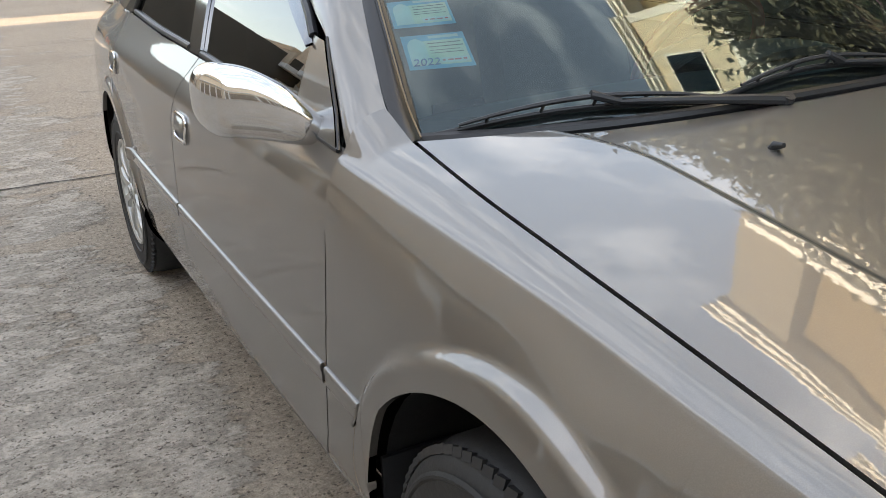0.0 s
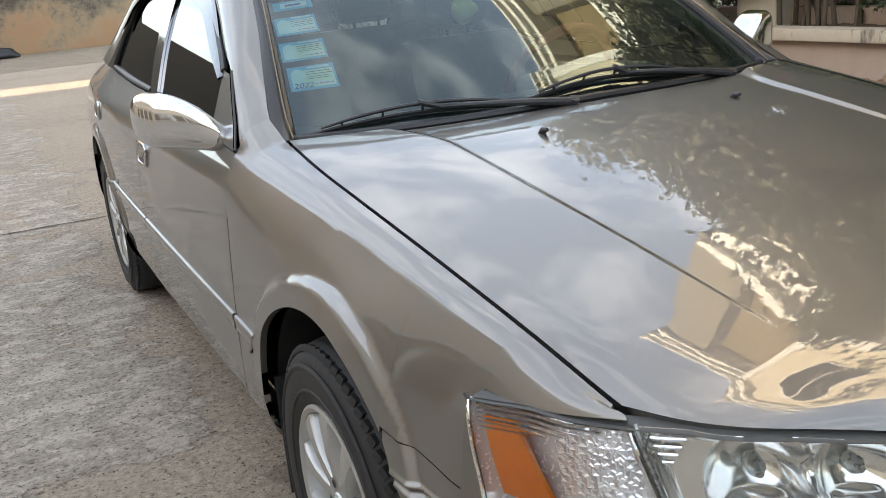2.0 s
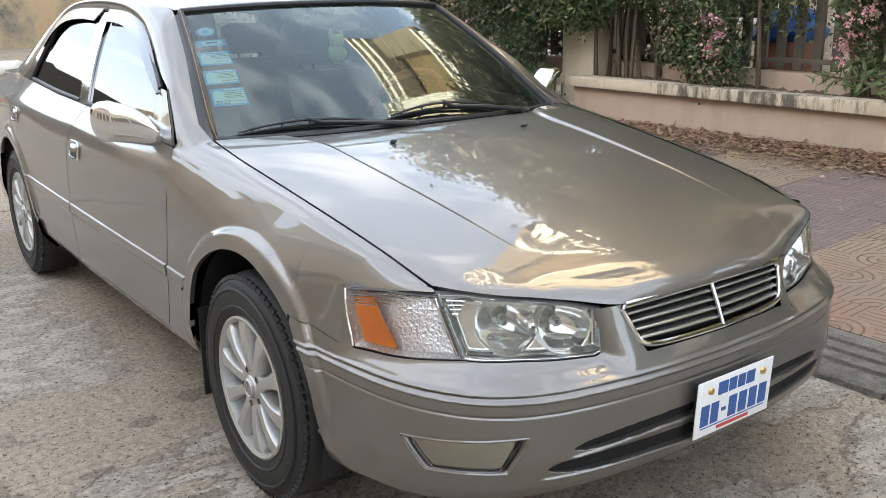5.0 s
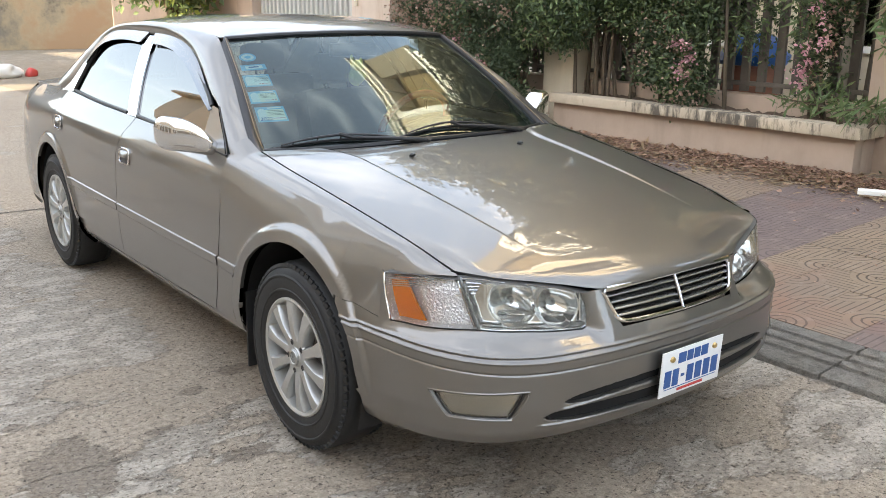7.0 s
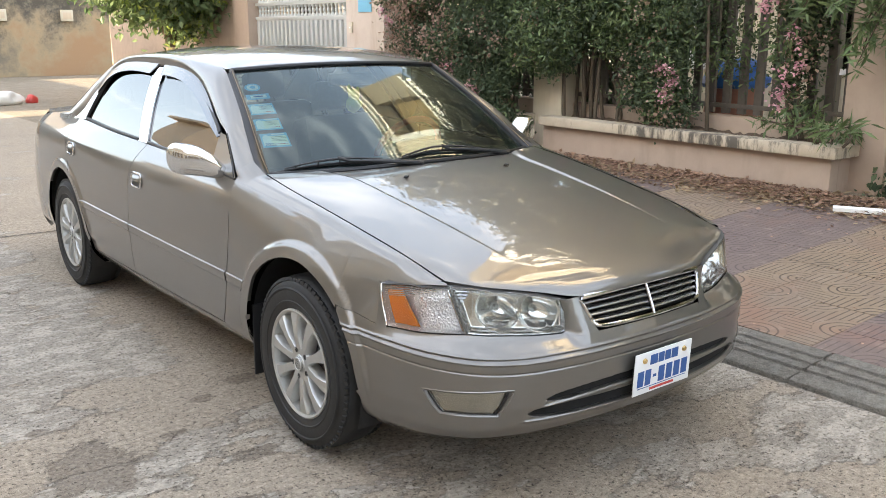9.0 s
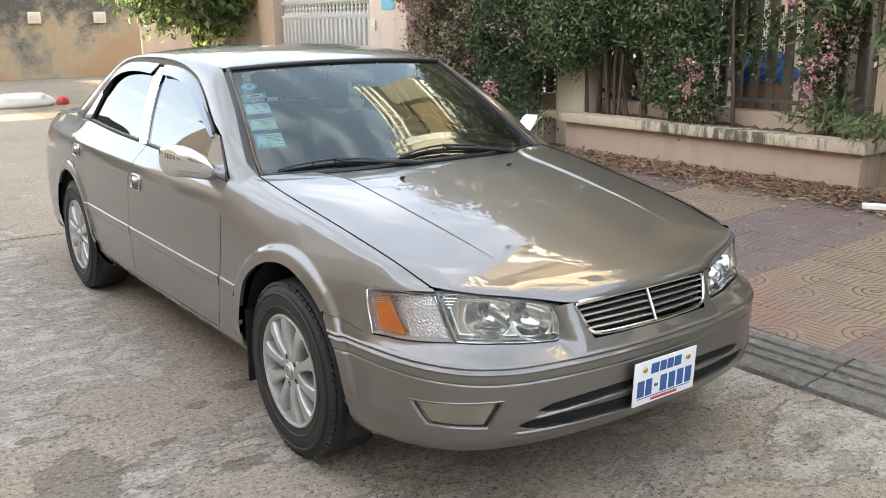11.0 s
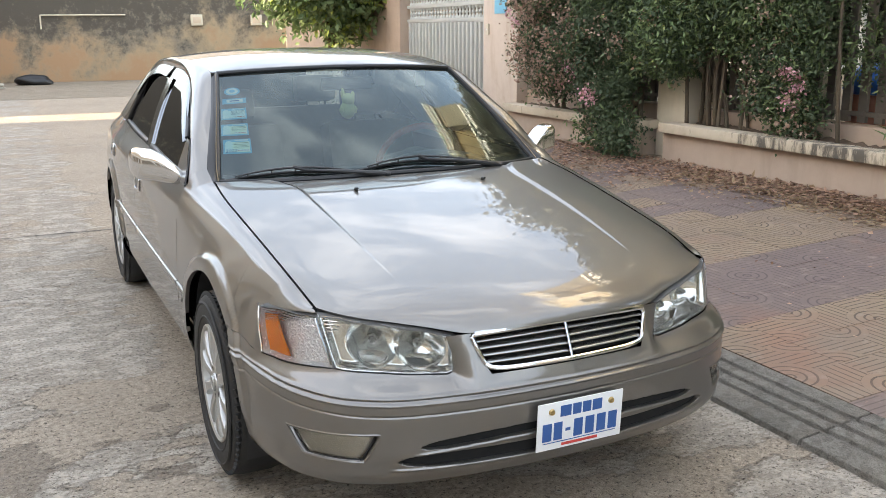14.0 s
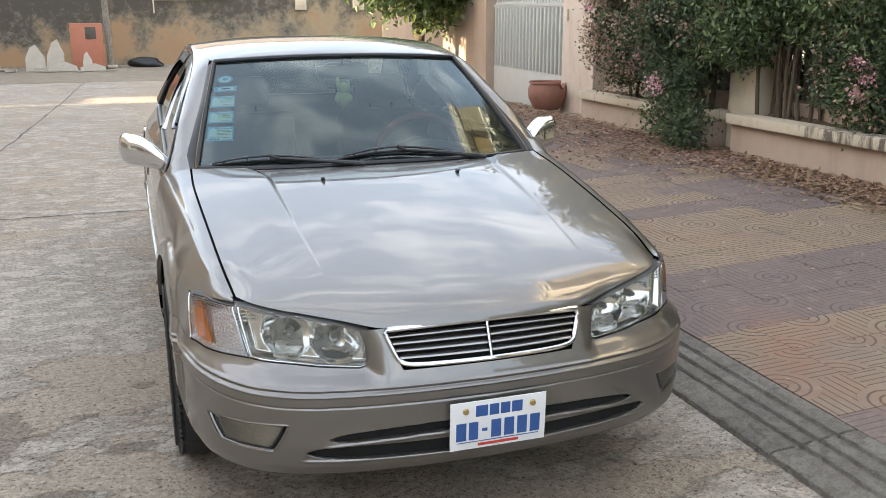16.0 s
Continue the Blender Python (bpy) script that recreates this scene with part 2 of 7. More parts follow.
def grid_normals(P):
    du = np.gradient(P, axis=0, edge_order=2 if P.shape[0] > 2 else 1)
    dv = np.gradient(P, axis=1, edge_order=2 if P.shape[1] > 2 else 1)
    N = np.cross(du, dv)
    N /= np.maximum(np.linalg.norm(N, axis=2, keepdims=True), 1e-9)
    return N


def panel(name, grids, material, parent, label="", flange=0.014, mirror=False, outward=None, mats=None, face_mat=None):
    """One mesh of grids of points, with normals taken from the surface and its rims folded in. outward: a point inside, or None for the car's middle line."""
    V, F, NV, FM = [], [], [], []
    for P in grids:
        P = np.array(P, float)
        if mirror:
            P = P * (-1, 1, 1)
        N = grid_normals(P)
        mid = P.mean(axis=(0, 1))
        ref = np.array(outward) if outward is not None else np.array((0.0, np.clip(mid[1], -0.25, 3.3), 0.55))
        if (N * (P - ref)).sum() < 0:
            N = -N
        n, m, _ = P.shape
        o = len(V)
        V += [tuple(p) for p in P.reshape(-1, 3)]
        NV += [tuple(p) for p in N.reshape(-1, 3)]
        flip = np.dot(np.cross(P[1, 0] - P[0, 0], P[0, 1] - P[0, 0]), N[0, 0])
        if abs(flip) < 1e-12:
            flip = np.dot(np.cross(P[n // 2 + 1, m // 2] - P[n // 2, m // 2], P[n // 2, m // 2 + 1] - P[n // 2, m // 2]), N[n // 2, m // 2])
        for i in range(n - 1):
            for j in range(m - 1):
                q = (o + i * m + j, o + (i + 1) * m + j, o + (i + 1) * m + j + 1, o + i * m + j + 1)
                F.append(q if flip > 0 else q[::-1])
                FM.append(face_mat(P[i, j]) if face_mat else 0)
        if flange:
            ring = [(i, 0) for i in range(n)] + [(n - 1, j) for j in range(1, m)] + [(i, m - 1) for i in range(n - 2, -1, -1)] + [(0, j) for j in range(m - 2, 0, -1)]
            b = len(V)
            for i, j in ring:
                V.append(tuple(P[i, j])), V.append(tuple(P[i, j] - flange * N[i, j]))
            k = len(ring)
            for a in range(k):
                c = (a + 1) % k
                pa, pc = Vector(V[b + 2 * a]), Vector(V[b + 2 * c])
                side = (pc - pa).cross(Vector(N[ring[a]]))
                if side.length < 1e-9:
                    side = Vector(N[ring[a]])
                side.normalize()
                if side.dot(pa - Vector(mid)) < 0:
                    side = -side
                F.append((b + 2 * a, b + 2 * c, b + 2 * c + 1, b + 2 * a + 1))
                FM.append(0)
                if len(NV) < len(V):
                    NV += [None] * (len(V) - len(NV))
                NV[b + 2 * a] = NV[b + 2 * a + 1] = tuple(side)
    me = bpy.data.meshes.new(name)
    me.from_pydata(V, [], F)
    for mt in mats or [material]:
        me.materials.append(mt)
    me.shade_smooth()
    if mats:
        me.polygons.foreach_set("material_index", FM)
    me.normals_split_custom_set_from_vertices([v or (0, 0, 1) for v in NV])
    ob = new(name, me)
    if parent is not None:
        ob.parent = parent
    if label:
        ob["label"] = label
    return ob


def smooth01(t):
    t = min(max(t, 0.0), 1.0)
    return t * t * (3 - 2 * t)


def lerp_grid(A, B, n):
    """A sheet of straight lines between two lines of as many points."""
    t = np.linspace(0, 1, n)[:, None, None]
    return (1 - t) * np.array(A)[None] + t * np.array(B)[None]

# ================================================================ the car (front axle on y = 0, nose towards -y)
OUT = spline([(0, -0.925), (0.20, -0.917), (0.40, -0.893), (0.56, -0.850), (0.68, -0.780), (0.765, -0.675), (0.815, -0.54), (0.843, -0.36),
              (0.858, -0.15), (0.866, 0.1), (0.872, 0.5), (0.879, 1.0), (0.884, 1.6), (0.884, 2.2), (0.876, 2.7), (0.852, 3.2), (0.815, 3.55),
              (0.745, 3.80), (0.60, 3.92), (0.3, 3.965), (0, 3.975)], 900)
OS = np.r_[0, np.cumsum(np.linalg.norm(np.diff(OUT, axis=0), axis=1))]
_t = np.gradient(OUT, axis=0)
_t /= np.linalg.norm(_t, axis=1, keepdims=True)
ONRM = np.stack([-_t[:, 1], _t[:, 0]], 1)
ONRM *= np.sign((ONRM * (OUT - (0, 1.5))).sum(1))[:, None]


def s_y(y):
    return np.interp(y, OUT[:, 1], OS)


def s_x(x):
    return np.interp(x, OUT[:450, 0], OS[:450])


# inset of the skin from the plan outline, by height, at stations along it
PROFILES = [
    (0.0, [(.17, .22), (.225, .10), (.255, .04), (.29, .012), (.36, .002), (.45, 0), (.50, .0), (.53, .008), (.56, .022), (.60, .04), (.675, .075), (.75, .1)]),
    (s_x(.30), [(.17, .22), (.225, .10), (.255, .04), (.29, .012), (.36, .002), (.45, 0), (.50, .0), (.53, .008), (.56, .024), (.60, .045), (.675, .075), (.75, .1)]),
    (s_x(.37), [(.17, .22), (.225, .10), (.255, .04), (.29, .012), (.36, .002), (.45, 0), (.50, .0), (.525, .010), (.545, .045), (.56, .068), (.60, .072), (.675, .078), (.75, .1)]),
    (s_x(.55), [(.17, .21), (.225, .095), (.255, .04), (.29, .012), (.36, .002), (.45, 0), (.505, .0), (.53, .014), (.555, .055), (.575, .074), (.62, .078), (.70, .088), (.76, .11)]),
    (s_x(.70), [(.17, .20), (.225, .09), (.255, .035), (.29, .010), (.36, .002), (.45, 0), (.515, .0), (.54, .014), (.565, .045), (.585, .060), (.63, .065), (.72, .078), (.76, .10)]),
    (s_y(-.56), [(.17, .16), (.225, .07), (.255, .025), (.29, .008), (.36, .0), (.45, 0), (.53, .0), (.555, .010), (.575, .030), (.60, .038), (.65, .040), (.71, .048), (.76, .08)]),
    (s_y(-.42), [(.17, .12), (.225, .05), (.255, .02), (.29, .006), (.36, .0), (.45, 0), (.55, .0), (.575, .006), (.60, .016), (.65, .022), (.70, .030), (.76, .055)]),
    (s_y(-.1), [(.17, .12), (.20, .08), (.24, .04), (.28, .015), (.35, .002), (.45, 0), (.55, .0), (.62, .002), (.70, .012), (.76, .028), (.82, .06)]),
    (s_y(.6), [(.17, .16), (.20, .125), (.24, .075), (.28, .035), (.315, .016), (.40, .006), (.52, 0), (.62, .0), (.72, .003), (.80, .008), (.845, .015), (.88, .029), (.905, .045), (.925, .062), (.945, .078), (1.0, .10)]),
    (s_y(1.6), [(.17, .16), (.20, .125), (.24, .075), (.28, .035), (.315, .016), (.40, .006), (.52, 0), (.65, .0), (.78, .004), (.835, .010), (.872, .020), (.905, .038), (.94, .063), (.975, .086), (1.05, .11)]),
    (s_y(2.5), [(.17, .16), (.20, .125), (.24, .075), (.28, .035), (.315, .016), (.40, .006), (.52, 0), (.68, .0), (.80, .003), (.868, .010), (.890, .016), (.912, .034), (.955, .062), (1.0, .088), (1.06, .115)]),
    (s_y(3.4), [(.17, .09), (.22, .04), (.30, .012), (.45, .0), (.60, .0), (.75, .008), (.84, .022), (.90, .050), (.94, .095), (.97, .14), (1.05, .2)]),
    (OS[-1], [(.17, .12), (.22, .05), (.30, .01), (.50, .0), (.60, .01), (.64, .05), (.80, .07), (.90, .09), (.95, .12), (1.05, .2)]),
]
_zt = np.linspace(0.16, 1.06, 226)
_rows = []
for _i, (_s, _p) in enumerate(PROFILES):
    _d = np.interp(_zt, [a for a, _ in _p], [b for _, b in _p])
    _k = np.exp(-0.5 * (np.arange(-12, 13) * 0.004 / (0.0065 if _i < 7 else 0.012)) ** 2)
    _rows.append(np.convolve(np.pad(_d, 12, mode="edge"), _k / _k.sum(), mode="valid"))
_rows = np.array(_rows)
_ps = np.array([p[0] for p in PROFILES])
AXLE_F, AXLE_R, WHEEL_Z, ARCH = 0.015, 2.72, 0.322, 0.388


def inset(s, z):
    s, z = np.broadcast_arrays(np.asarray(s, float), np.asarray(z, float))
    k = np.clip(np.searchsorted(_ps, s) - 1, 0, len(_ps) - 2)
    f = np.clip((s - _ps[k]) / (_ps[k + 1] - _ps[k]), 0, 1)
    f = f * f * (3 - 2 * f)
    zi = np.clip((z - 0.16) / 0.004, 0, 224.999)
    a = zi.astype(int)
    g = zi - a
    lo = _rows[k, a] * (1 - g) + _rows[k, a + 1] * g
    hi = _rows[k + 1, a] * (1 - g) + _rows[k + 1, a + 1] * g
    return lo * (1 - f) + hi * f


def flare_at(y, z):
    """How far the rolled rims of the wheel arches stand out."""
    w_all = 0.0
    for ya in (AXLE_F, AXLE_R):
        r = np.hypot(y - ya, z - WHEEL_Z)
        w = np.clip((ARCH + 0.060 - r) / 0.022, 0, 1)
        w_all = w_all + 0.013 * w * w * (3 - 2 * w) * np.clip((z - 0.3) / 0.1, 0, 1)
    return w_all


def shell(s, z, out=0.0, flare=True):
    """The skin of the car's right flank and nose: s along the plan outline from the nose, z the height."""
    s, z = np.broadcast_arrays(np.asarray(s, float), np.asarray(z, float))
    x, y = np.interp(s, OS, OUT[:, 0]), np.interp(s, OS, OUT[:, 1])
    nx, ny = np.interp(s, OS, ONRM[:, 0]), np.interp(s, OS, ONRM[:, 1])
    d = inset(s, z) - out
    if flare:
        d = d - flare_at(y, z)
    return np.stack([-(x - nx * d), y - ny * d, z], -1)


car = thing("sedan_car", "beige-grey metallic four-door sedan parked at the kerb", "car")
EDGE = spline([(.683, -.615, .742), (.700, -.45, .788), (.713, -.2, .836), (.724, .05, .879), (.730, .25, .911), (.725, .455, .942)], 400)


def crease_z(y):
    """Height of the crease that runs along the fender below the bonnet gap."""
    return float(np.interp(y, [-.5, -.43, -.33, -.2, -.1, 0, .1, .2, .35, .45, .55], [.766, .778, .796, .819, .834, .850, .862, .873, .891, .905, .917]))


GAP = 0.0025


def arch_z(y, ya, low):
    h = ARCH**2 - (y - ya) ** 2
    return max(low, WHEEL_Z + math.sqrt(h)) if h > 0 else low


ROLL = np.array([(0, 0), (.05, .02), (.12, .13), (.25, .44), (.36, .66), (.50, .81), (.70, .915), (1, 1)])
ROLL = np.column_stack([np.linspace(0, 1, 400), np.convolve(np.pad(np.interp(np.linspace(0, 1, 400), ROLL[:, 0], ROLL[:, 1]), 24, "reflect", reflect_type="odd"), np.hanning(51)[1:-1] / np.hanning(51).sum(), "valid")])


def shoulder_column(s_of, z0, B, n1=16, n2=52):
    """A column of the fender: up the skin from z0, then rolled over to the point B. s_of: the place along the outline at a height."""
    zs = max(B[2] - .23, z0 + .002)
    low = np.array([shell(s_of(z), z, 0.0, False) for z in np.linspace(z0, zs, n1)])
    A = low[-1]
    t = shell(s_of(zs), zs, 0.0, False) - shell(s_of(zs), zs - 0.012, 0.0, False)
    t /= np.linalg.norm(t)
    L = np.linalg.norm(B - A)
    lean = .6 * smooth01((zs - B[2] + .23) / .10)
    t = t + lean * (B - A) / L
    t /= np.linalg.norm(t)
    c1, c2 = A + 0.50 * L * t, B + 0.42 * L * np.array((-0.93, 0.0, -0.26))
    u = np.linspace(0, 1, 160)[:, None]
    full = (1 - u) ** 3 * A + 3 * (1 - u) ** 2 * u * c1 + 3 * (1 - u) * u * u * c2 + u**3 * B
    zc = crease_z(B[1])
    half = n2 // 2
    if zc > zs + .02:
        # a sharp crease: steep below it, flat above, fading towards the lamp
        at = np.interp(zc, full[:, 2], np.arange(160))
        y_c = np.interp(at, np.arange(160), full[:, 1])
        C = np.array((-np.interp(B[1], [-.5, -.43, -.33, -.2, -.1, 0, .1, .2, .35, .45, .53], [.733, .742, .7545, .764, .769, .778, .786, .794, .807, .817, .825]), y_c, zc))
        LA = np.linalg.norm(C - A)
        v = np.linspace(0, 1, half)[:, None]
        d1, d2 = A + .40 * LA * t, C - .36 * LA * np.array((.57, 0.0, .82))
        low2 = (1 - v) ** 3 * A + 3 * (1 - v) ** 2 * v * d1 + 3 * (1 - v) * v * v * d2 + v**3 * C
        top2 = C + (B - C) * v + np.array((-.35, 0, .93)) * (.0035 * np.sin(v * math.pi))
        # a narrow ledge on the crease, then a rounded rise to the flat beside the bonnet
        roll = C + (B - C) * np.column_stack([v[:, 0], v[:, 0], np.interp(v[:, 0], ROLL[:, 0], ROLL[:, 1])])
        top2 = top2 + 1.05 * smooth01((B[1] + .42) / .20) * (roll - top2)
        up = np.concatenate([low2, top2[1:]])[1:]
    else:
        up = np.stack([np.interp(np.linspace(0, 159, 2 * half - 1), np.arange(160), full[:, k]) for k in range(3)], 1)[1:]
    col = np.concatenate([low, up])
    col[:, 0] -= flare_at(col[:, 1], col[:, 2])
    return col


def edge_at(y):
    return np.array([-np.interp(y, EDGE[:, 1], EDGE[:, 0]) - GAP, y, np.interp(y, EDGE[:, 1], EDGE[:, 2])])


def lamp_top(s):
    return np.interp(s, [s_x(.36), s_x(.45), s_x(.56), s_x(.70), s_y(-.56), s_y(-.43)], [.670, .693, .711, .731, .730, .716])


LT = np.array([shell(s, lamp_top(s) + .003) for s in np.linspace(s_x(.36), s_y(-.43), 120)]) * (-1, 1, 1)
LT_S = np.linspace(s_x(.36), s_y(-.43), 120)


def lamp_low(s):
    return np.interp(s, [s_x(.34), s_x(.38), s_x(.5), s_x(.70), s_y(-.56), s_y(-.45)], [.572, .562, .570, .588, .583, .583])


def seam_z(y):
    return np.interp(y, [-.47, -.254], [.583, .610])


def door_gap(z):
    """y of the gap between fender and front door."""
    return np.interp(z, [.18, .27, .40, .53, .65, .74, .82, .88, .93, .96, .985], [.70, .655, .585, .548, .525, .516, .516, .520, .526, .531, .535])


def tip_line(y):
    """The fender's top rim: the bonnet gap, then the foot of the windscreen pillar."""
    if y <= .455:
        return edge_at(y)
    f = min((y - .455) / (.5285 - .455), 1)
    return np.array([-(.7275 + f * .004), .455 + f * .088, .942 + .041 * f])


def build_fender(mirror):
    g1 = []
    first = shoulder_column(lambda z: s_y(-.450), seam_z(-.450) + .0008, edge_at(-.450))
    for f in np.linspace(0, 1, 22):
        s0 = float(np.interp(.690, LT[:, 0], LT_S))
        s = s0 + f * (s_y(-.450) - s0)
        A = shell(s, lamp_top(s) + 0.004)
        B = edge_at(-.618 + f * (-.450 + .618))
        t = shell(s, lamp_top(s) + .004) - shell(s, lamp_top(s) - .006)
        t /= np.linalg.norm(t)
        L = np.linalg.norm(B - A)
        c1, c2 = A + .42 * L * t, B + .40 * L * np.array((-.93, -.02, -.30))
        u = np.linspace(0, 1, 16)[:, None]
        row = (1 - u) ** 3 * A + 3 * (1 - u) ** 2 * u * c1 + 3 * (1 - u) * u * u * c2 + u**3 * B
        # the crease dies out over the lamp
        k0 = np.interp(A[2], first[:, 2], np.arange(len(first)))
        tail = np.stack([np.interp(np.linspace(k0, len(first) - 1, 16), np.arange(len(first)), first[:, k]) for k in range(3)], 1)
        g1.append(row + smooth01(f) ** 1.5 * ((tail - tail[-1]) - (row - row[-1])))
    g2 = [shoulder_column(lambda z, y=y: s_y(y), seam_z(y) + .0008, edge_at(y)) for y in np.linspace(-.450, -.2545, 16)]
    g3 = []
    cols = [AXLE_F + ARCH * math.cos(a) for a in np.linspace(math.radians(134.5), 0.0, 44)] + list(np.linspace(AXLE_F + ARCH + .004, .66, 26))
    for y in cols:
        # the rear columns lean with the curved door gap
        k = max(0.0, (y - .30) / .36)
        at_z = lambda z, y=y, k=k: y if k == 0 else .30 + k * (float(door_gap(z)) - GAP - .30)
        B = tip_line(at_z(.957))
        g3.append(shoulder_column(lambda z: s_y(at_z(z)), arch_z(y, AXLE_F, .215), B))
    panel("fender", [np.array(g1), np.array(g2), np.array(g3)], PAINT, car, mirror=mirror)


def side_panel(name, y0, y1, z0, z1, mirror=False, n=40, m=30, material=None, arch=None, label="", flange=.014):
    """A panel of the flank between the lines y0(z), y1(z) and heights z0(y), z1(y)."""
    P = []
    us = np.linspace(0, 1, n)
    if arch is not None:
        us = np.linspace(0, 1, n * 2)
    for u in us:
        col = []
        for v in np.linspace(0, 1, m):
            ya = y0(.6) + u * (y1(.6) - y0(.6))
            zz = z0(ya) + v * (z1(ya) - z0(ya))
            for _ in range(3):
                ya = y0(zz) + u * (y1(zz) - y0(zz))
                zz = z0(ya) + v * (z1(ya) - z0(ya))
            col.append(shell(s_y(ya), zz))
        P.append(col)
    return panel(name, [np.array(P)], material or PAINT, car, mirror=mirror, label=label, flange=flange)


def belt(y):
    return np.interp(y, [.5, .66, 1.0, 1.53, 1.95, 2.45, 2.75, 3.1, 3.5, 3.8], [.925, .936, .948, .963, .975, 1.000, 1.0, .985, .965, .945])


def mid_gap(z):
    return np.interp(z, [.18, .3, .6, .80, .90, .97], [1.63, 1.63, 1.625, 1.605, 1.555, 1.50])


def rear_gap(z):
    return np.interp(z, [.18, .33, .45, .55, .66, .72, .80, .90, 1.0], [2.25, 2.27, 2.31, 2.37, 2.47, 2.56, 2.64, 2.64, 2.60])


def rocker_top(y):
    return np.interp(y, [.6, 2.3], [.315, .315])


def xg(z, y):
    """Half width of the glasshouse."""
    t = (z - .97) / .365
    taper = np.interp(y, [0.6, 1.3, 2.2, 2.9], [0.0, 0.0, 0.0, 0.02])
    return .793 - .185 * t + .014 * math.sin(math.pi * min(max(t, 0), 1)) - taper * min(max(t, 0), 1)


def gh(y, z, out=0.0):
    return np.array((-(xg(z, y) + out), y, z))


def pane_rows(low, high, n=12, out=0.0):
    """Rows from the line low to the line high of (y, z), laid on the glasshouse."""
    m = 26
    a, b = spline(low, m), spline(high, m)
    P = []
    for k in range(n):
        f = k / (n - 1)
        q = a * (1 - f) + b * f
        P.append([gh(y, z, out) for y, z in q])
    return np.array(P)


def build_side(mirror):
    sgn = -1 if mirror else 1
    side_panel("rocker_panel", lambda z: .42, lambda z: 2.32, lambda y: .200, lambda y: rocker_top(y) - GAP, mirror, 40, 8)
    # doors
    fd = side_panel("front_door", lambda z: door_gap(z) + GAP, lambda z: mid_gap(z) - GAP, lambda y: rocker_top(y) + GAP, lambda y: belt(y), mirror, 40, 40)
    rd = side_panel("rear_door", lambda z: mid_gap(z) + GAP, lambda z: rear_gap(z) - GAP, lambda y: rocker_top(y) + GAP, lambda y: belt(y), mirror, 40, 40)
    # quarter panel: ahead of, above and behind the rear arch
    g = []
    cols = [AXLE_R + ARCH * math.cos(a) for a in np.linspace(math.pi, 0.0, 60)]
    cols = list(np.linspace(2.245, cols[0] - .003, 5)) + cols + list(np.linspace(AXLE_R + ARCH + .004, 3.58, 14))
    for y in cols:
        z0 = arch_z(y, AXLE_R, .185)
        if y > AXLE_R + ARCH:
            z0 = .30
        zt = belt(max(y, 2.60))
        col = []
        for v in np.linspace(0, 1, 44):
            z = z0 + v * (zt - z0)
            yy = max(y, float(rear_gap(z)) + GAP) if y < AXLE_R else y
            col.append(shell(s_y(yy), z))
        g.append(col)
    panel("quarter_panel", [np.array(g)], PAINT, car, mirror=mirror)
    # side moulding: one strip on each door and a stub on the fender
    for host, ya, yb in ((fd, .556, 1.618), (rd, 1.632, 2.37), (car, .40, .541)):
        P = []
        for y in np.linspace(ya, yb, 40):
            zc = np.interp(y, [.4, .55, 1.45, 2.55], [.528, .532, .545, .556])
            prof = [(-.020, .000), (-.019, .005), (-.013, .0068), (-.009, .0052), (.004, .0058), (.008, .0074), (.015, .0072), (.019, .005), (.020, .0)]
            P.append([shell(s_y(y), zc + a, out=b) for a, b in prof])
        panel("side_moulding", [np.array(P)], PAINT, host, mirror=mirror, flange=.004)
    # pull handles
    for host, yc, zc in ((fd, 1.485, .800), (rd, 2.515, .842)):
        fr = bmesh.new()
        loop = []
        for k in range(40):
            a = k / 40 * math.tau
            cy = math.copysign(abs(math.cos(a)) ** .35, math.cos(a)) * .058
            cz = math.copysign(abs(math.sin(a)) ** .35, math.sin(a)) * .032
            loop.append(shell(s_y(yc + cy), zc + cz, out=.004) * (sgn, 1, 1))
        tube(loop, .0055, 8, True, fr)
        part("handle_frame", fr, CHROME, host, "chrome rim of the pull handle")
        # flat black sheet on the skin stands for the shaded hollow behind the grip
        P = np.array([[shell(s_y(yc + a), zc + b, out=.0025 - .001 * (abs(b) < .02)) for b in np.linspace(-.03, .03, 7)] for a in np.linspace(-.056, .056, 9)])
        panel("handle_recess", [P], BLACK, host, mirror=mirror, flange=.002)
        P = np.array([[shell(s_y(yc + a), zc + b, out=.005 + .009 * math.cos(b / .016 * 1.2) * (1 - (a / .056) ** 4)) for b in np.linspace(-.004, .024, 7)] for a in np.linspace(-.052, .052, 13)])
        panel("handle_grip", [P], PAINT, host, mirror=mirror, flange=.006)
    # glass of the doors
    wf = pane_rows([(1.525, .962), (1.2, .950), (.79, .940)], [(1.665, 1.300), (1.34, 1.281), (.790, 1.078)], 14, -.006)
    panel("front_door_glass", [wf], SIDEGLASS, fd, "dark-filmed side window", mirror=mirror, flange=0)
    wr = pane_rows([(2.475, 1.000), (2.1, .975), (1.645, .962)], [(2.400, 1.225), (2.10, 1.310), (1.805, 1.308)], 14, -.006)
    panel("rear_door_glass", [wr], SIDEGLASS, rd, "dark-filmed side window", mirror=mirror, flange=0)
    # black channel round each window, belt strips, chrome pillar covers
    def rail(host, name, pts, r, mat_, out=.0, lab=""):
        p2 = spline(pts, 60)
        part(name, tube([tuple(gh(y, z, out) * (sgn, 1, 1)) for y, z in p2], r, 8), mat_, host, lab)
    rail(fd, "window_seal", [(.80, 1.075), (.875, 1.117), (1.12, 1.218), (1.34, 1.281), (1.50, 1.302), (1.66, 1.302)], .010, SEAL)
    rail(fd, "belt_seal", [(.78, .948), (1.2, .957), (1.52, .968)], .009, SEAL)
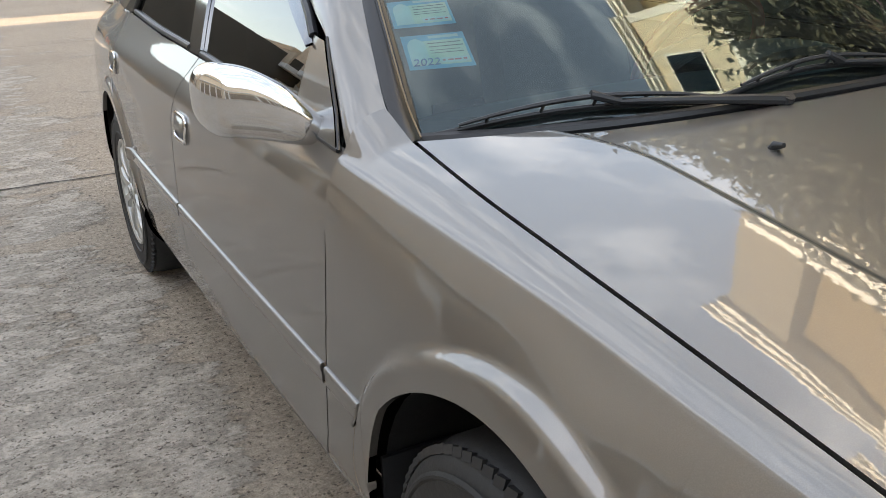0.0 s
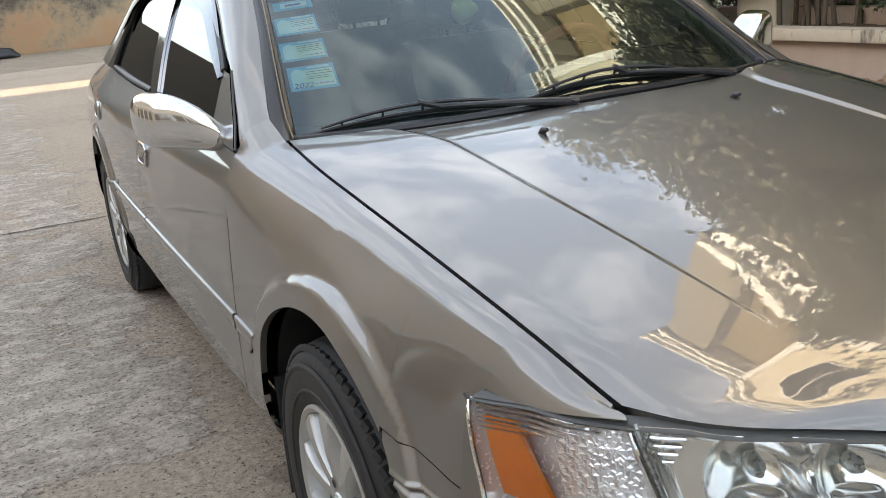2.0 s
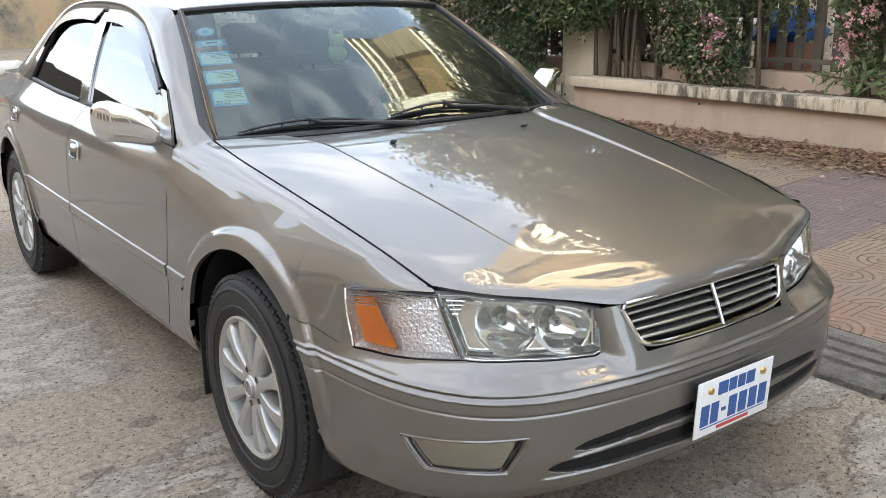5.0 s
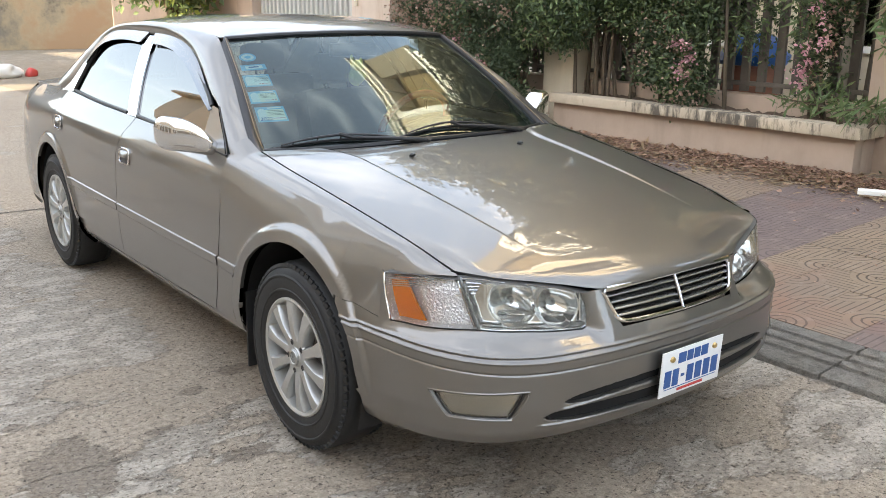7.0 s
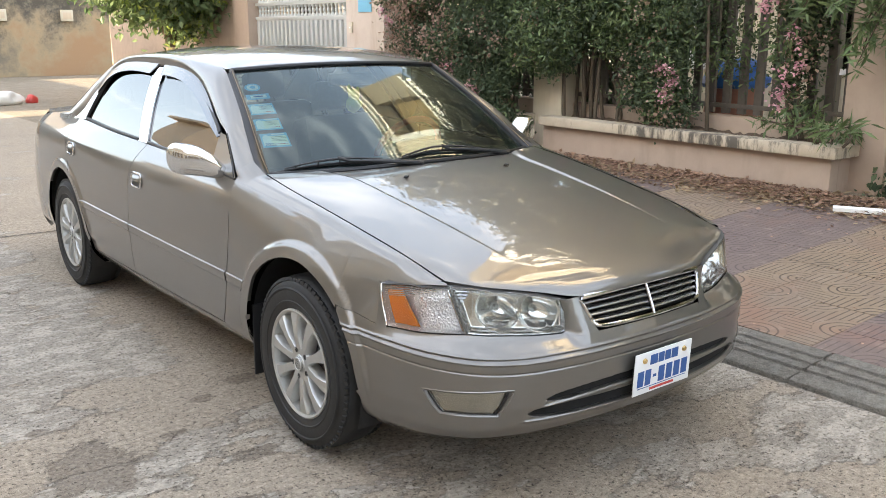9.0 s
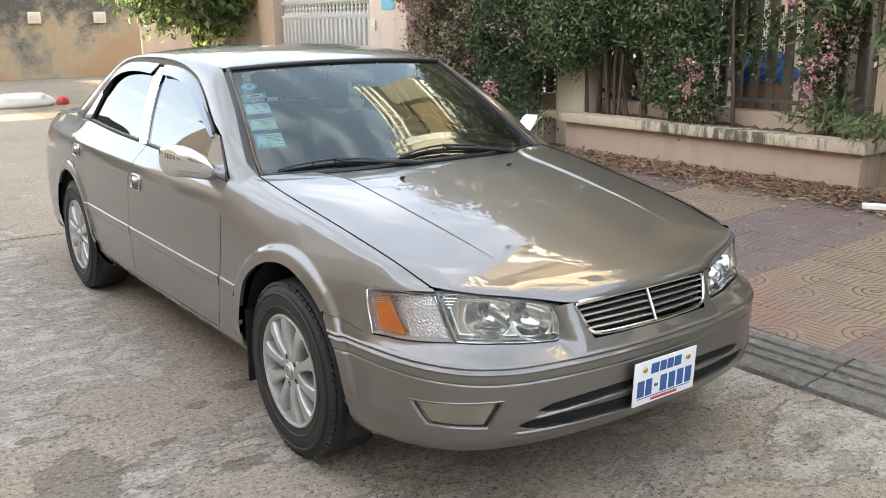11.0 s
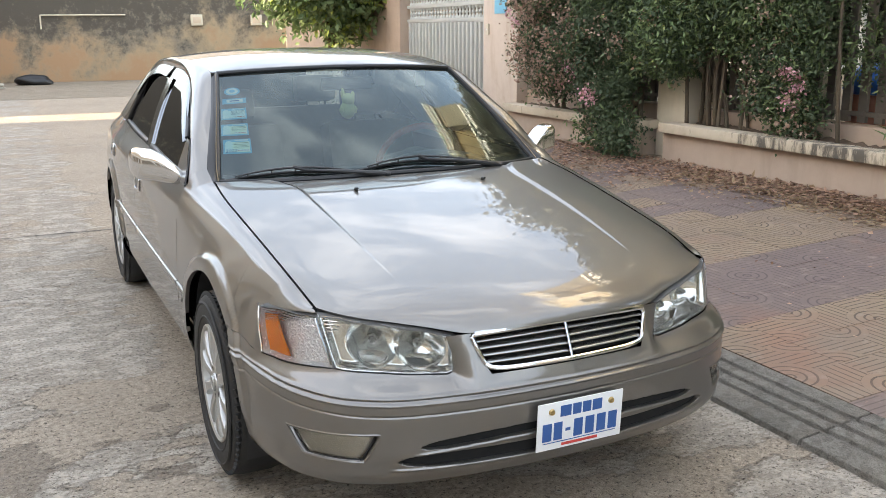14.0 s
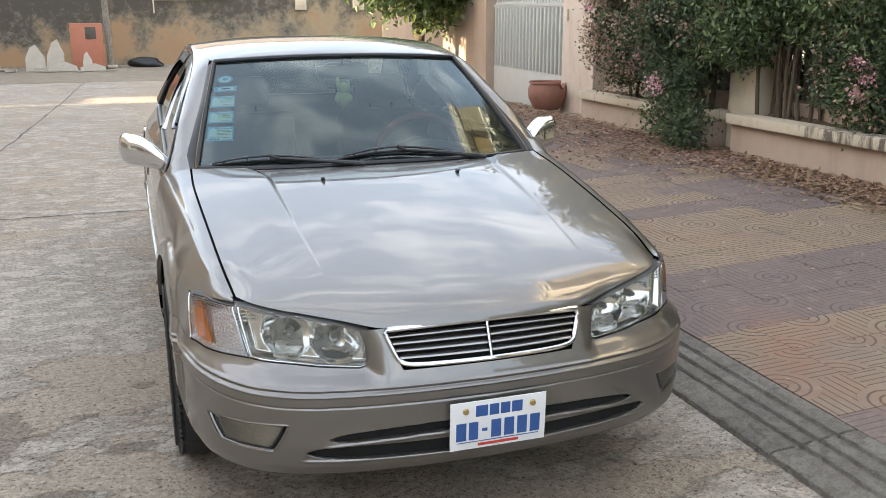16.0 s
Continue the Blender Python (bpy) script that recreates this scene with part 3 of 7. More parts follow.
    rail(rd, "belt_seal", [(1.65, .972), (2.1, .985), (2.47, 1.005)], .009, SEAL)
    rail(rd, "window_seal", [(1.81, 1.308), (2.05, 1.312), (2.27, 1.294), (2.385, 1.242), (2.43, 1.129), (2.485, 1.010)], .010, SEAL)
    # B pillar cover
    bp = np.array([[gh(1.528 + .145 * f - .0 + w * (.115 + .012 * f), .965 + f * .345, .004) for f in np.linspace(0, 1, 20)] for w in np.linspace(0, 1, 8)])
    panel("pillar_cover", [bp], CHROME, fd, "bright chrome pillar cover", mirror=mirror, flange=.01)
    # quarter trim behind the rear window
    q = pane_rows([(2.70, .992), (2.60, .996), (2.50, 1.004)], [(2.50, 1.165), (2.47, 1.170), (2.445, 1.165)], 12, .003)
    panel("quarter_trim", [q], CHROME, rd, "chrome corner trim", mirror=mirror, flange=.006)
    # rain visors over both windows
    def visor(host, low, high):
        a, b = spline(low, 40), spline(high, 40)
        P = []
        for f in np.linspace(0, 1, 9):
            q2 = a * (1 - f) + b * f
            P.append([gh(y, z, .005 + .012 * (1 - f) ** .6) for y, z in q2])
        panel("rain_visor", [np.array(P)], VISORM, host, "chrome-edged rain visor", mirror=mirror, flange=.005)
    visor(fd, [(.79, 1.062), (.895, 1.103), (1.12, 1.195), (1.34, 1.254), (1.50, 1.274), (1.655, 1.277)],
          [(.786, 1.066), (.868, 1.120), (1.09, 1.230), (1.34, 1.306), (1.52, 1.330), (1.69, 1.334)])
    visor(rd, [(2.425, 1.150), (2.36, 1.225), (2.25, 1.265), (2.05, 1.283), (1.80, 1.278)],
          [(2.47, 1.175), (2.41, 1.262), (2.29, 1.325), (2.05, 1.345), (1.745, 1.341)])
    # mirror sail and mirror
    sail = pane_rows([(.553, .926), (.66, .932), (.79, .942)], [(.738, 1.074), (.765, 1.076), (.795, 1.080)], 10, .004)
    panel("mirror_sail", [sail], PAINT, fd, mirror=mirror, flange=.012)
    rail(fd, "sail_seal", [(.545, .923), (.64, .999), (.737, 1.079)], .0032, SEAL)
    rail(fd, "sail_seal", [(.548, .923), (.66, .928), (.80, .938)], .0045, SEAL)
    mir = thing_child("door_mirror", fd)
    P = []
    st_h = spline([(0, .010), (.10, .030), (.30, .050), (.55, .061), (.80, .063), (1, .063)], 200)
    st_d = spline([(0, .020), (.12, .046), (.40, .070), (.75, .076), (1, .076)], 200)
    st_z = spline([(0, .931), (.15, .944), (.35, .966), (.60, .984), (1, .993)], 200)
    for q in np.r_[np.linspace(0, .80, 34)[:-1], .80 + .20 * np.sin(np.linspace(0, math.pi / 2, 16))]:
        # stations from the inner end to the rounded tip
        cap_ = math.sqrt(max(1 - max(0, (q - .80) / .20) ** 2, 0)) ** .75 + .004
        cx, cyc = (.755 + q * .195, .668 + .080 * q) if mirror else (.790 + q * .197, .672 + .120 * q)
        hz, hy, zc = (float(np.interp(q, k[:, 0], k[:, 1])) for k in (st_h, st_d, st_z))
        hz, hy = hz * cap_ * (1.12 if mirror else 1.0), hy * cap_
        ring = []
        for k in range(65):
            t = k / 64 * math.tau
            c, s_ = math.cos(t), math.sin(t)
            yy = math.copysign(abs(c) ** (.46 if mirror else .66), c) * hy
            zz = math.copysign(abs(s_) ** (.50 if mirror else .74), s_) * hz
            if yy > 0:
                yy *= .62
            ring.append((-cx, cyc + yy, zc + zz))
        P.append(ring)
    panel("mirror_shell", [np.array(P)], CHROME, mir, "polished chrome mirror cover", mirror=mirror, flange=0, outward=(-.9 * sgn, .76, .98))
    part("mirror_foot", tube([(-.765 * sgn, .70, .935), (-.80 * sgn, .690, .932), (-.825 * sgn, .690, .938)], [.030, .022, .016], 12), BLACK, mir, "black mirror foot")
    P = []
    for q in np.linspace(.30, .90, 10):
        hz, hy, zc = (float(np.interp(q, k[:, 0], k[:, 1])) for k in (st_h, st_d, st_z))
        P.append([(-(.790 + q * .197), .672 + .120 * q + .62 * hy + .003, zc + (v - .5) * hz * .9) for v in np.linspace(0, 1, 6)])
    P = np.array(P)
    panel("mirror_glass", [P], CHROME, mir, "mirror glass", mirror=mirror, flange=0, outward=(-.9 * sgn, .70, .98))


def thing_child(name, parent):
    ob = new(name)
    ob.empty_display_size = .05
    ob.parent = parent
    return ob


for _mirror in (False, True):
    build_fender(_mirror)
    build_side(_mirror)

# ---- bonnet
def hood_point(u, w):
    E = np.array([np.interp(u, np.linspace(0, 1, len(EDGE)), EDGE[:, k]) for k in range(3)])
    cy = np.interp(u, HC[:, 2], HC[:, 0])
    cz = np.interp(u, HC[:, 2], HC[:, 1])
    a = abs(w)
    y = cy + (E[1] - cy) * a**2.5
    z = cz + (E[2] - cz) * a**2.4
    x = w * (E[0] - 2.2 * GAP)
    # the front rim follows the tops of the lamps
    k = (1 - u) ** 7
    y += k * (np.interp(abs(x), FT[:, 0], FT[:, 1]) - (HC[0, 0] + (EDGE[0, 1] - HC[0, 0]) * a**2.5))
    z += k * (np.interp(abs(x), FT[:, 0], FT[:, 2]) - (HC[0, 1] + (EDGE[0, 2] - HC[0, 1]) * a**2.4))
    # middle set a little lower between two creases that run together towards the nose
    xc = .454 - .055 * (1 - u) ** 2 + .05 * max(0, (u - .86) / .14) ** 2
    fade = min(max((u - .16) / .55, 0), 1)
    wide = .010 + .012 * fade + .030 * max(0, (u - .80) / .20) ** 2
    t = min(max((xc - abs(x)) / wide + .5, 0), 1)
    z -= (.0070 + .003 * max(0, (u - .80) / .20)) * fade * t * t * (3 - 2 * t)
    return (x, y, z)


HC = np.array([(-.868, .676, 0), (-.860, .695, .012), (-.835, .715, .035), (-.77, .744, .10), (-.62, .785, .23), (-.40, .836, .42), (-.15, .884, .63), (.10, .925, .83), (.30, .953, 1.0)])
HC = np.column_stack([np.interp(np.linspace(0, 1, 600), np.linspace(0, 1, 800), spline(HC, 800)[:, k]) for k in range(3)])
_lt = [tuple(np.array([np.interp(q, LT[:, 0], LT[:, k]) for k in range(3)]) + (0, .010, .004)) for q in (.42, .50, .58, .64)]
FT = spline([(0, -.868, .676), (.15, -.863, .6755), (.30, -.842, .675), *_lt, (.683, -.615, .742)], 200)
us = np.r_[np.linspace(0, .06, 8)[:-1], np.linspace(.06, 1, 72)]
HW = np.r_[np.linspace(0, .52, 40)[:-1], np.linspace(.52, .74, 90)[:-1], np.linspace(.74, 1, 26)]
HW = np.r_[-HW[:0:-1], HW]
hood = panel("bonnet", [np.array([[hood_point(u, w) for w in HW] for u in us])], PAINT, car, flange=.02, outward=(0, -.2, 0))
for sx in (-1, 1):
    nb = tube([(sx * .266, .160, .916), (sx * .266, .152, .928), (sx * .266, .136, .931)], [.009, .0075, .004], 10)
    part("washer_nozzle", nb, BLACK, car, "black washer nozzle")

# ---- cowl, windscreen, pillars, roof, rear glass, boot
def screen_point(u, w, off=0.0):
    """u from the foot to the head of the windscreen, w across."""
    bx, by, bz = .712, .325 + .175 * abs(w) ** 3.0, .938 - .012 * abs(w) ** 2
    tx, ty, tz = .568, 1.005 + .075 * abs(w) ** 3.0, 1.338 - .022 * abs(w) ** 2.2
    x = w * (bx + (tx - bx) * u)
    y = by + (ty - by) * u
    z = bz + (tz - bz) * u + .022 * math.sin(math.pi * u) * (1 - .2 * w * w)
    return (x, y - off * .5, z + off * .85)


ws = np.array([[screen_point(u, w) for w in np.linspace(-.975, .975, 41)] for u in np.linspace(.02, .985, 30)])
panel("windscreen", [ws], WSGLASS, car, "windscreen with inspection stickers", flange=0, outward=(0, 1.5, .6))
seal_loop = [screen_point(.01, w, .004) for w in np.linspace(-.985, .985, 40)] + [screen_point(u, .985, .004) for u in np.linspace(.03, .985, 30)] + [screen_point(.99, w, .004) for w in np.linspace(.985, -.985, 40)] + [screen_point(u, -.985, .004) for u in np.linspace(.985, .03, 30)]
part("screen_seal", tube(seal_loop, .011, 8, True), SEAL, car, "black rubber seal")
# black printed rim inside the glass
band_rows = np.array([[screen_point(u, w, -.004) for w in np.linspace(-.97, .97, 41)] for u in np.linspace(.015, .075, 5)])
panel("screen_band", [band_rows], SEAL, car, flange=0, outward=(0, 1.5, .6))
cowl = np.array([[(w * .715, y0_ + (.455 - .30) * abs(w) ** 2.5, .944 - .016 * abs(w) ** 2.4 - dz) for w in np.linspace(-1, 1, 41)] for y0_, dz in ((.290, .020), (.305, .004), (.325, .006), (.345, .012), (.37, .012))])
panel("cowl", [cowl], BLACK, car, "black plastic cowl", flange=0, outward=(0, .3, 0))

ROOF_E = spline([(.577, 1.085, 1.322), (.590, 1.25, 1.345), (.596, 1.5, 1.368), (.598, 1.8, 1.375), (.594, 2.1, 1.358), (.585, 2.40, 1.315)], 60)
ROOF_C = spline([(1.010, 1.341), (1.08, 1.362), (1.25, 1.390), (1.5, 1.408), (1.8, 1.410), (2.1, 1.398), (2.47, 1.348)], 60)
rp = []
for i in range(60):
    rp.append([(w * ROOF_E[i, 0], ROOF_C[i, 0] + (ROOF_E[i, 1] - ROOF_C[i, 0]) * abs(w) ** 2.2, ROOF_C[i, 1] + (ROOF_E[i, 2] - ROOF_C[i, 1]) * abs(w) ** 2.6) for w in np.linspace(-1, 1, 61)])
panel("roof", [np.array(rp)], PAINT, car, flange=.012, outward=(0, 1.7, .6))
for mirror in (False, True):
    sg = -1 if mirror else 1
    # rail between roof edge and window heads, running down the A pillar and the C pillar
    n = 70
    top = spline([(-.7315, .545, .984), (-.688, .69, 1.075), (-.645, .83, 1.165), (-.590, 1.05, 1.300), (-.580, 1.10, 1.322), (-.590, 1.25, 1.345), (-.596, 1.5, 1.368), (-.598, 1.8, 1.375), (-.594, 2.1, 1.358), (-.585, 2.40, 1.315), (-.62, 2.62, 1.20), (-.665, 2.88, 1.06), (-.69, 3.03, .985)], n)
    lowl = spline([(-.808, .5335, .922), (-.778, .636, .999), tuple(gh(.735, 1.075)), tuple(gh(.86, 1.125)), tuple(gh(1.08, 1.220)), tuple(gh(1.20, 1.262)), tuple(gh(1.34, 1.291)), tuple(gh(1.5, 1.308)), tuple(gh(1.8, 1.316)), tuple(gh(2.08, 1.316)), tuple(gh(2.30, 1.290)), tuple(gh(2.43, 1.20)), tuple(gh(2.56, 1.06)), tuple(gh(2.66, .998))], n)
    P = []
    top = np.concatenate([[2 * top[0] - top[1] + (.004, 0, -.003)], top[1:]])
    lowl = np.concatenate([[2 * lowl[0] - lowl[1] + (.004, 0, -.003)], lowl[1:]])
    for i in range(n):
        a, b = top[i], lowl[i]
        L = np.linalg.norm(b - a)
        u = np.linspace(0, 1, 12)[:, None]
        # bulged outwards
        bul = np.array((-1, 0, .9))
        bul = bul / np.linalg.norm(bul) * L * (.13 if i > 6 else .10 + .005 * i)
        P.append(a * (1 - u) + b * u + bul * (4 * u * (1 - u)))
    panel("roof_rail", [np.array(P)], PAINT, car, mirror=mirror, flange=.01)
    # lower C pillar down to the quarter's rim
    up_ = spline([tuple(gh(2.66, .998)), (-.735, 2.86, 1.02), (-.69, 3.03, .985)], 20)
    lo_ = np.array([shell(s_y(y), belt(y)) for y in np.linspace(2.62, 3.12, 20)])
    panel("pillar_foot", [lerp_grid(up_, lo_, 8)], PAINT, car, mirror=mirror, flange=.006)
    # dark rubber finisher between screen and pillar, with a thin bronze line
    outer = spline([(-.7265, .456, .942), (-.7300, .535, .979), (-.688, .69, 1.076), (-.645, .83, 1.166), (-.590, 1.05, 1.301)], 44)
    inner = np.array([screen_point(u, -.972, .003) for u in np.linspace(.0, .975, 44)])
    fin = lerp_grid(outer, inner, 8)
    bulge_ = np.array((-.25, -.45, .85)) * .006
    fin = fin + (np.sin(np.linspace(0, math.pi, 8))[:, None, None] * bulge_)
    panel("pillar_finisher", [fin], SEAL, car, "black rubber pillar trim", mirror=mirror, flange=.006, outward=(0, 1.3, .7))
    part("finisher_line", tube([tuple((p + (-.001, -.003, .006)) * (sg, 1, 1)) for p in fin[5]], .0016, 6), BRONZE, car, "thin bronze line")
rg = np.array([[(w * (.600 + .10 * u), 2.47 + .62 * u - .07 * abs(w) ** 2.2, 1.342 - .365 * u - .02 * abs(w) ** 2 + .02 * math.sin(math.pi * u)) for w in np.linspace(-1, 1, 31)] for u in np.linspace(0, 1, 20)])
panel("rear_screen", [rg], REARGLASS, car, "dark rear window", flange=0, outward=(0, 1.5, .6))
bt = []
for u in np.linspace(0, 1, 30):
    y = 3.07 + u * .86
    xe = -shell(s_y(min(y, 3.79)), belt(y))[0] if y < 3.79 else -shell(s_y(3.79), belt(3.79))[0]
    xe = min(xe, .70) - .0 + (0 if y < 3.6 else -.05 * ((y - 3.6) / .33) ** 2)
    bt.append([(w * xe, y - .05 * u * abs(w) ** 3, np.interp(y, [3.07, 3.3, 3.7, 3.93], [.985, 1.00, .995, .96]) - .022 * abs(w) ** 2.5) for w in np.linspace(-1, 1, 31)])
panel("boot_lid", [np.array(bt)], PAINT, car, flange=.02, outward=(0, 3.4, .5))
# closing strip between boot lid and quarter
for mirror in (False, True):
    a = np.array([(-row[0][0] * -1, row[0][1], row[0][2]) for row in bt])
    b = np.array([shell(s_y(min(y, 3.84)), belt(min(y, 3.8))) for y in np.linspace(3.09, 3.84, 30)])
    panel("quarter_top", [lerp_grid(a, b, 8)], PAINT, car, mirror=mirror, flange=.006)

# rear end
def wrap(s0, s1, z0, z1, n, m, out=0.0):
    return np.array([[shell(s, z, out) for z in np.linspace(z0, z1, m)] for s in np.linspace(s0, s1, n)])


SR, SE = s_y(3.585), OS[-1]
full = lambda z0, z1, m: np.concatenate([wrap(SR, SE, z0, z1, 50, m), (wrap(SR, SE, z0, z1, 50, m) * (-1, 1, 1))[::-1][1:]])
panel("rear_bumper", [full(.20, .615, 26)], PAINT, car, flange=.02)
panel("rear_fascia", [full(.62, .945, 20)], PAINT, car, flange=.01)
for mirror in (False, True):
    panel("tail_lamp", [wrap(s_y(3.86), OS[-1] - .30, .70, .86, 30, 10, .006)], REDLENS, car, "red tail lamp", mirror=mirror, flange=.012)

# ---- front bumper
def SLOT_UP(a):
    return .394 - .019 * (a / .5) ** 2


def SLOT_LOW(a):
    return .3325 + .004 * (a / .5) ** 2


def slot_depth(x, z):
    """How deep the air slots and fog lamp wells lie at a place of the bumper."""
    a = abs(x)
    d = 0.0
    zc1 = SLOT_UP(a)
    h1 = .0155 * (1 - (a / .47) ** 10) ** .6 if a < .47 else 0
    zc2 = SLOT_LOW(a)
    h2 = .0215 * (1 - (a / .53) ** 10) ** .6 if a < .53 else 0
    d = max(d, smooth01((h1 - abs(z - zc1)) / .005) * .06, smooth01((h2 - abs(z - zc2)) / .005) * .06)
    return d


FOG = dict(s0=s_x(.578), s1=s_y(-.640), z0=.330, z1=.426)


def fog_rim(v):
    """Inner and outer ends of the fog lamp well at a height from 0 (low) to 1 (top), as fractions of its length."""
    return .16 * (1 - v) ** 1.3, 1 - .20 * (1 - v) ** 1.2


def fog_field(s, z):
    f = (s - FOG["s0"]) / (FOG["s1"] - FOG["s0"])
    top, low = .424 - .006 * f, .338 + .006 * f
    v = min(max((z - low) / (top - low), 0), 1)
    a, b = fog_rim(v)
    return min(top - z, z - low, (f - a) * .25, (b - f) * .25)


def bumper_top(s):
    xs = np.interp(s, OS, OUT[:, 0])
    y = np.interp(s, OS, OUT[:, 1])
    if y > -.46:
        return seam_z(y) - .0008
    if s > s_x(.345):
        return lamp_low(s) - .0015
    return .562


sA = s_y(AXLE_F - ARCH - .003)
ss = np.r_[np.linspace(0, s_x(.57), 130)[:-1], np.linspace(s_x(.57), s_y(-.62), 60)[:-1], np.linspace(s_y(-.62), sA, 60)]
tail_s = [s_y(AXLE_F + ARCH * math.cos(a)) for a in np.linspace(math.pi, math.radians(136.3), 36)][1:]
ss = np.r_[ss, tail_s]
rows_b = []
for s in ss:
    y = np.interp(s, OS, OUT[:, 1])
    z0 = .222 if s <= sA else arch_z(y, AXLE_F, .222)
    zt = bumper_top(s)
    col = []
    zl = .523 + .030 * smooth01((s - s_x(.5)) / (sA - s_x(.5)))
    zz = np.sort(np.r_[np.linspace(z0, zt, 90), np.clip(np.linspace(zl - .062, zl + .014, 46), z0, zt), np.clip(np.linspace(.300, .424, 62), z0, zt)]) + np.arange(198) * 1e-6
    for z in zz:
        p = shell(s, z)
        dep = slot_depth(p[0], z)
        e = fog_field(s, z)
        dep = max(dep, .016 * smooth01(e / .012))
        # pinched double line that runs round the bumper
        line = .0045 * math.exp(-((z - zl) / .0042) ** 2) + .0045 * math.exp(-((z - zl + .017) / .0042) ** 2) - .003 * math.exp(-((z - zl + .0085) / .004) ** 2)
        step = -.0028 * math.exp(-((z - zl + .050) / .0032) ** 2)
        a = abs(p[0])
        lip = .0045 * math.exp(-((SLOT_LOW(a) - .0265 - z) / .0045) ** 2) * smooth01((.56 - a) / .04) + .004 * math.exp(-((SLOT_UP(a) - .0215 - z) / .005) ** 2) * smooth01((.50 - a) / .04)
        col.append(shell(s, z, out=line - dep + step + lip * (dep < .004)))
    rows_b.append(col)
half = np.array(rows_b)
both = np.concatenate([(half * (-1, 1, 1))[::-1][:-1], half])
bumper = panel("front_bumper", [both], PAINT, car, "body-coloured bumper with two air slots", flange=.02)


def dark_slot(zc, h, a):
    P = []
    for x in np.linspace(-a, a, 61):
        s = s_x(abs(x))
        hh = max(h * (1 - (abs(x) / (a + .008)) ** 10) ** .6 - .0022, .0005)
        zz = zc(abs(x))
        row = [shell(s, zz + k * hh, out=-.013) for k in (-1, 0, 1)]
        P.append([(math.copysign(abs(r[0]), x), r[1], r[2]) for r in row])
    return np.array(P)


# near-black sheets just below the skin stand for the slots' shaded depth
panel("air_slot", [dark_slot(SLOT_UP, .0155, .462)], VOID, bumper, "near-black sheet for the shade in an air slot", flange=0)
panel("air_slot", [dark_slot(SLOT_LOW, .0215, .522)], VOID, bumper, "near-black sheet for the shade in an air slot", flange=0)
for mirror in (False, True):
    def fog_sheet(pad, out):
        P = []
        for k in np.linspace(0, 1, 26):
            col = []
            for v in np.linspace(pad, 1 - pad, 8):
                a, b = fog_rim(v)
                f = a + pad + k * (b - a - 2 * pad)
                low, top = .338 + .006 * f, .424 - .006 * f
                col.append(shell(FOG["s0"] + f * (FOG["s1"] - FOG["s0"]), low + v * (top - low), out=out))
            P.append(col)
        return np.array(P)
    fog = panel("fog_lamp", [fog_sheet(.07, -.006)], LAMPGLASS, bumper, "clear fog lamp set into the bumper", mirror=mirror, flange=.006)
    back = fog_sheet(.08, -.012)
    panel("fog_reflector", [back], FOGBACK, fog, mirror=mirror, flange=0)
    ring = fog_sheet(.0, -.002)
    loop = list(ring[:, -1]) + list(ring[-1, ::-1][1:]) + list(ring[::-1, 0][1:]) + list(ring[0, 1:-1])
    part("fog_rim", tube([tuple(q * ((-1 if mirror else 1), 1, 1)) for q in loop], .0038, 6, True), PAINT, fog)
    ring = fog_sheet(.05, -.008)
    loop = list(ring[:, -1]) + list(ring[-1, ::-1][1:]) + list(ring[::-1, 0][1:]) + list(ring[0, 1:-1])
    part("fog_seal", tube([tuple(q * ((-1 if mirror else 1), 1, 1)) for q in loop], .0032, 6, True), SEAL, fog)
    # painted bridge between grille and headlamp, up to the bonnet
    P3 = []
    for f in np.linspace(0, 1, 16):
        zb, ztp = .556, .668
        P3.append([shell(s_x(np.interp(v, [0, .25, 1], [.256, .273, .306]) * (1 - f) + f * np.interp(v, [0, .2, .6, 1], [.366, .362, .364, .380])), zb + v * (ztp + .004 * (1 - f) - zb), out=.002 - .004 * f**6) for v in np.linspace(0, 1, 24)])
    panel("nose_bridge", [np.array(P3)], PAINT, bumper, mirror=mirror, flange=.02)

# ---- headlamps
def s_near(x, y, z):
    """The place along the outline whose skin at that height lies nearest to a point."""
    t = np.linspace(0, s_y(0), 900)
    q = shell(t, z)
    return t[np.argmin(np.hypot(q[:, 0] - x, q[:, 1] - y))]


DIV = s_near(-.663, -.717, .592), s_near(-.676, -.648, .726)
ENDS = s_y(-.492), s_y(-.450)


def div_s(v):
    return DIV[0] + (DIV[1] - DIV[0]) * v


def end_s(v):
    return ENDS[0] + (ENDS[1] - ENDS[0]) * v**.8


def lamp_sheet(s0, s1, out, n=40, m=18, tl=.003, th=.004):
    """A sheet of the lamp between two ends, each a function of the height from 0 to 1."""
    P = []
    for f in np.linspace(0, 1, n):
        col = []
        for v in np.linspace(0, 1, m):
            s = s0(v) + f * (s1(v) - s0(v))
            z = lamp_low(s) + tl + v * (lamp_top(s) - th - lamp_low(s) - tl)
            col.append(shell(s, z, out))
        P.append(col)
    return np.array(P)


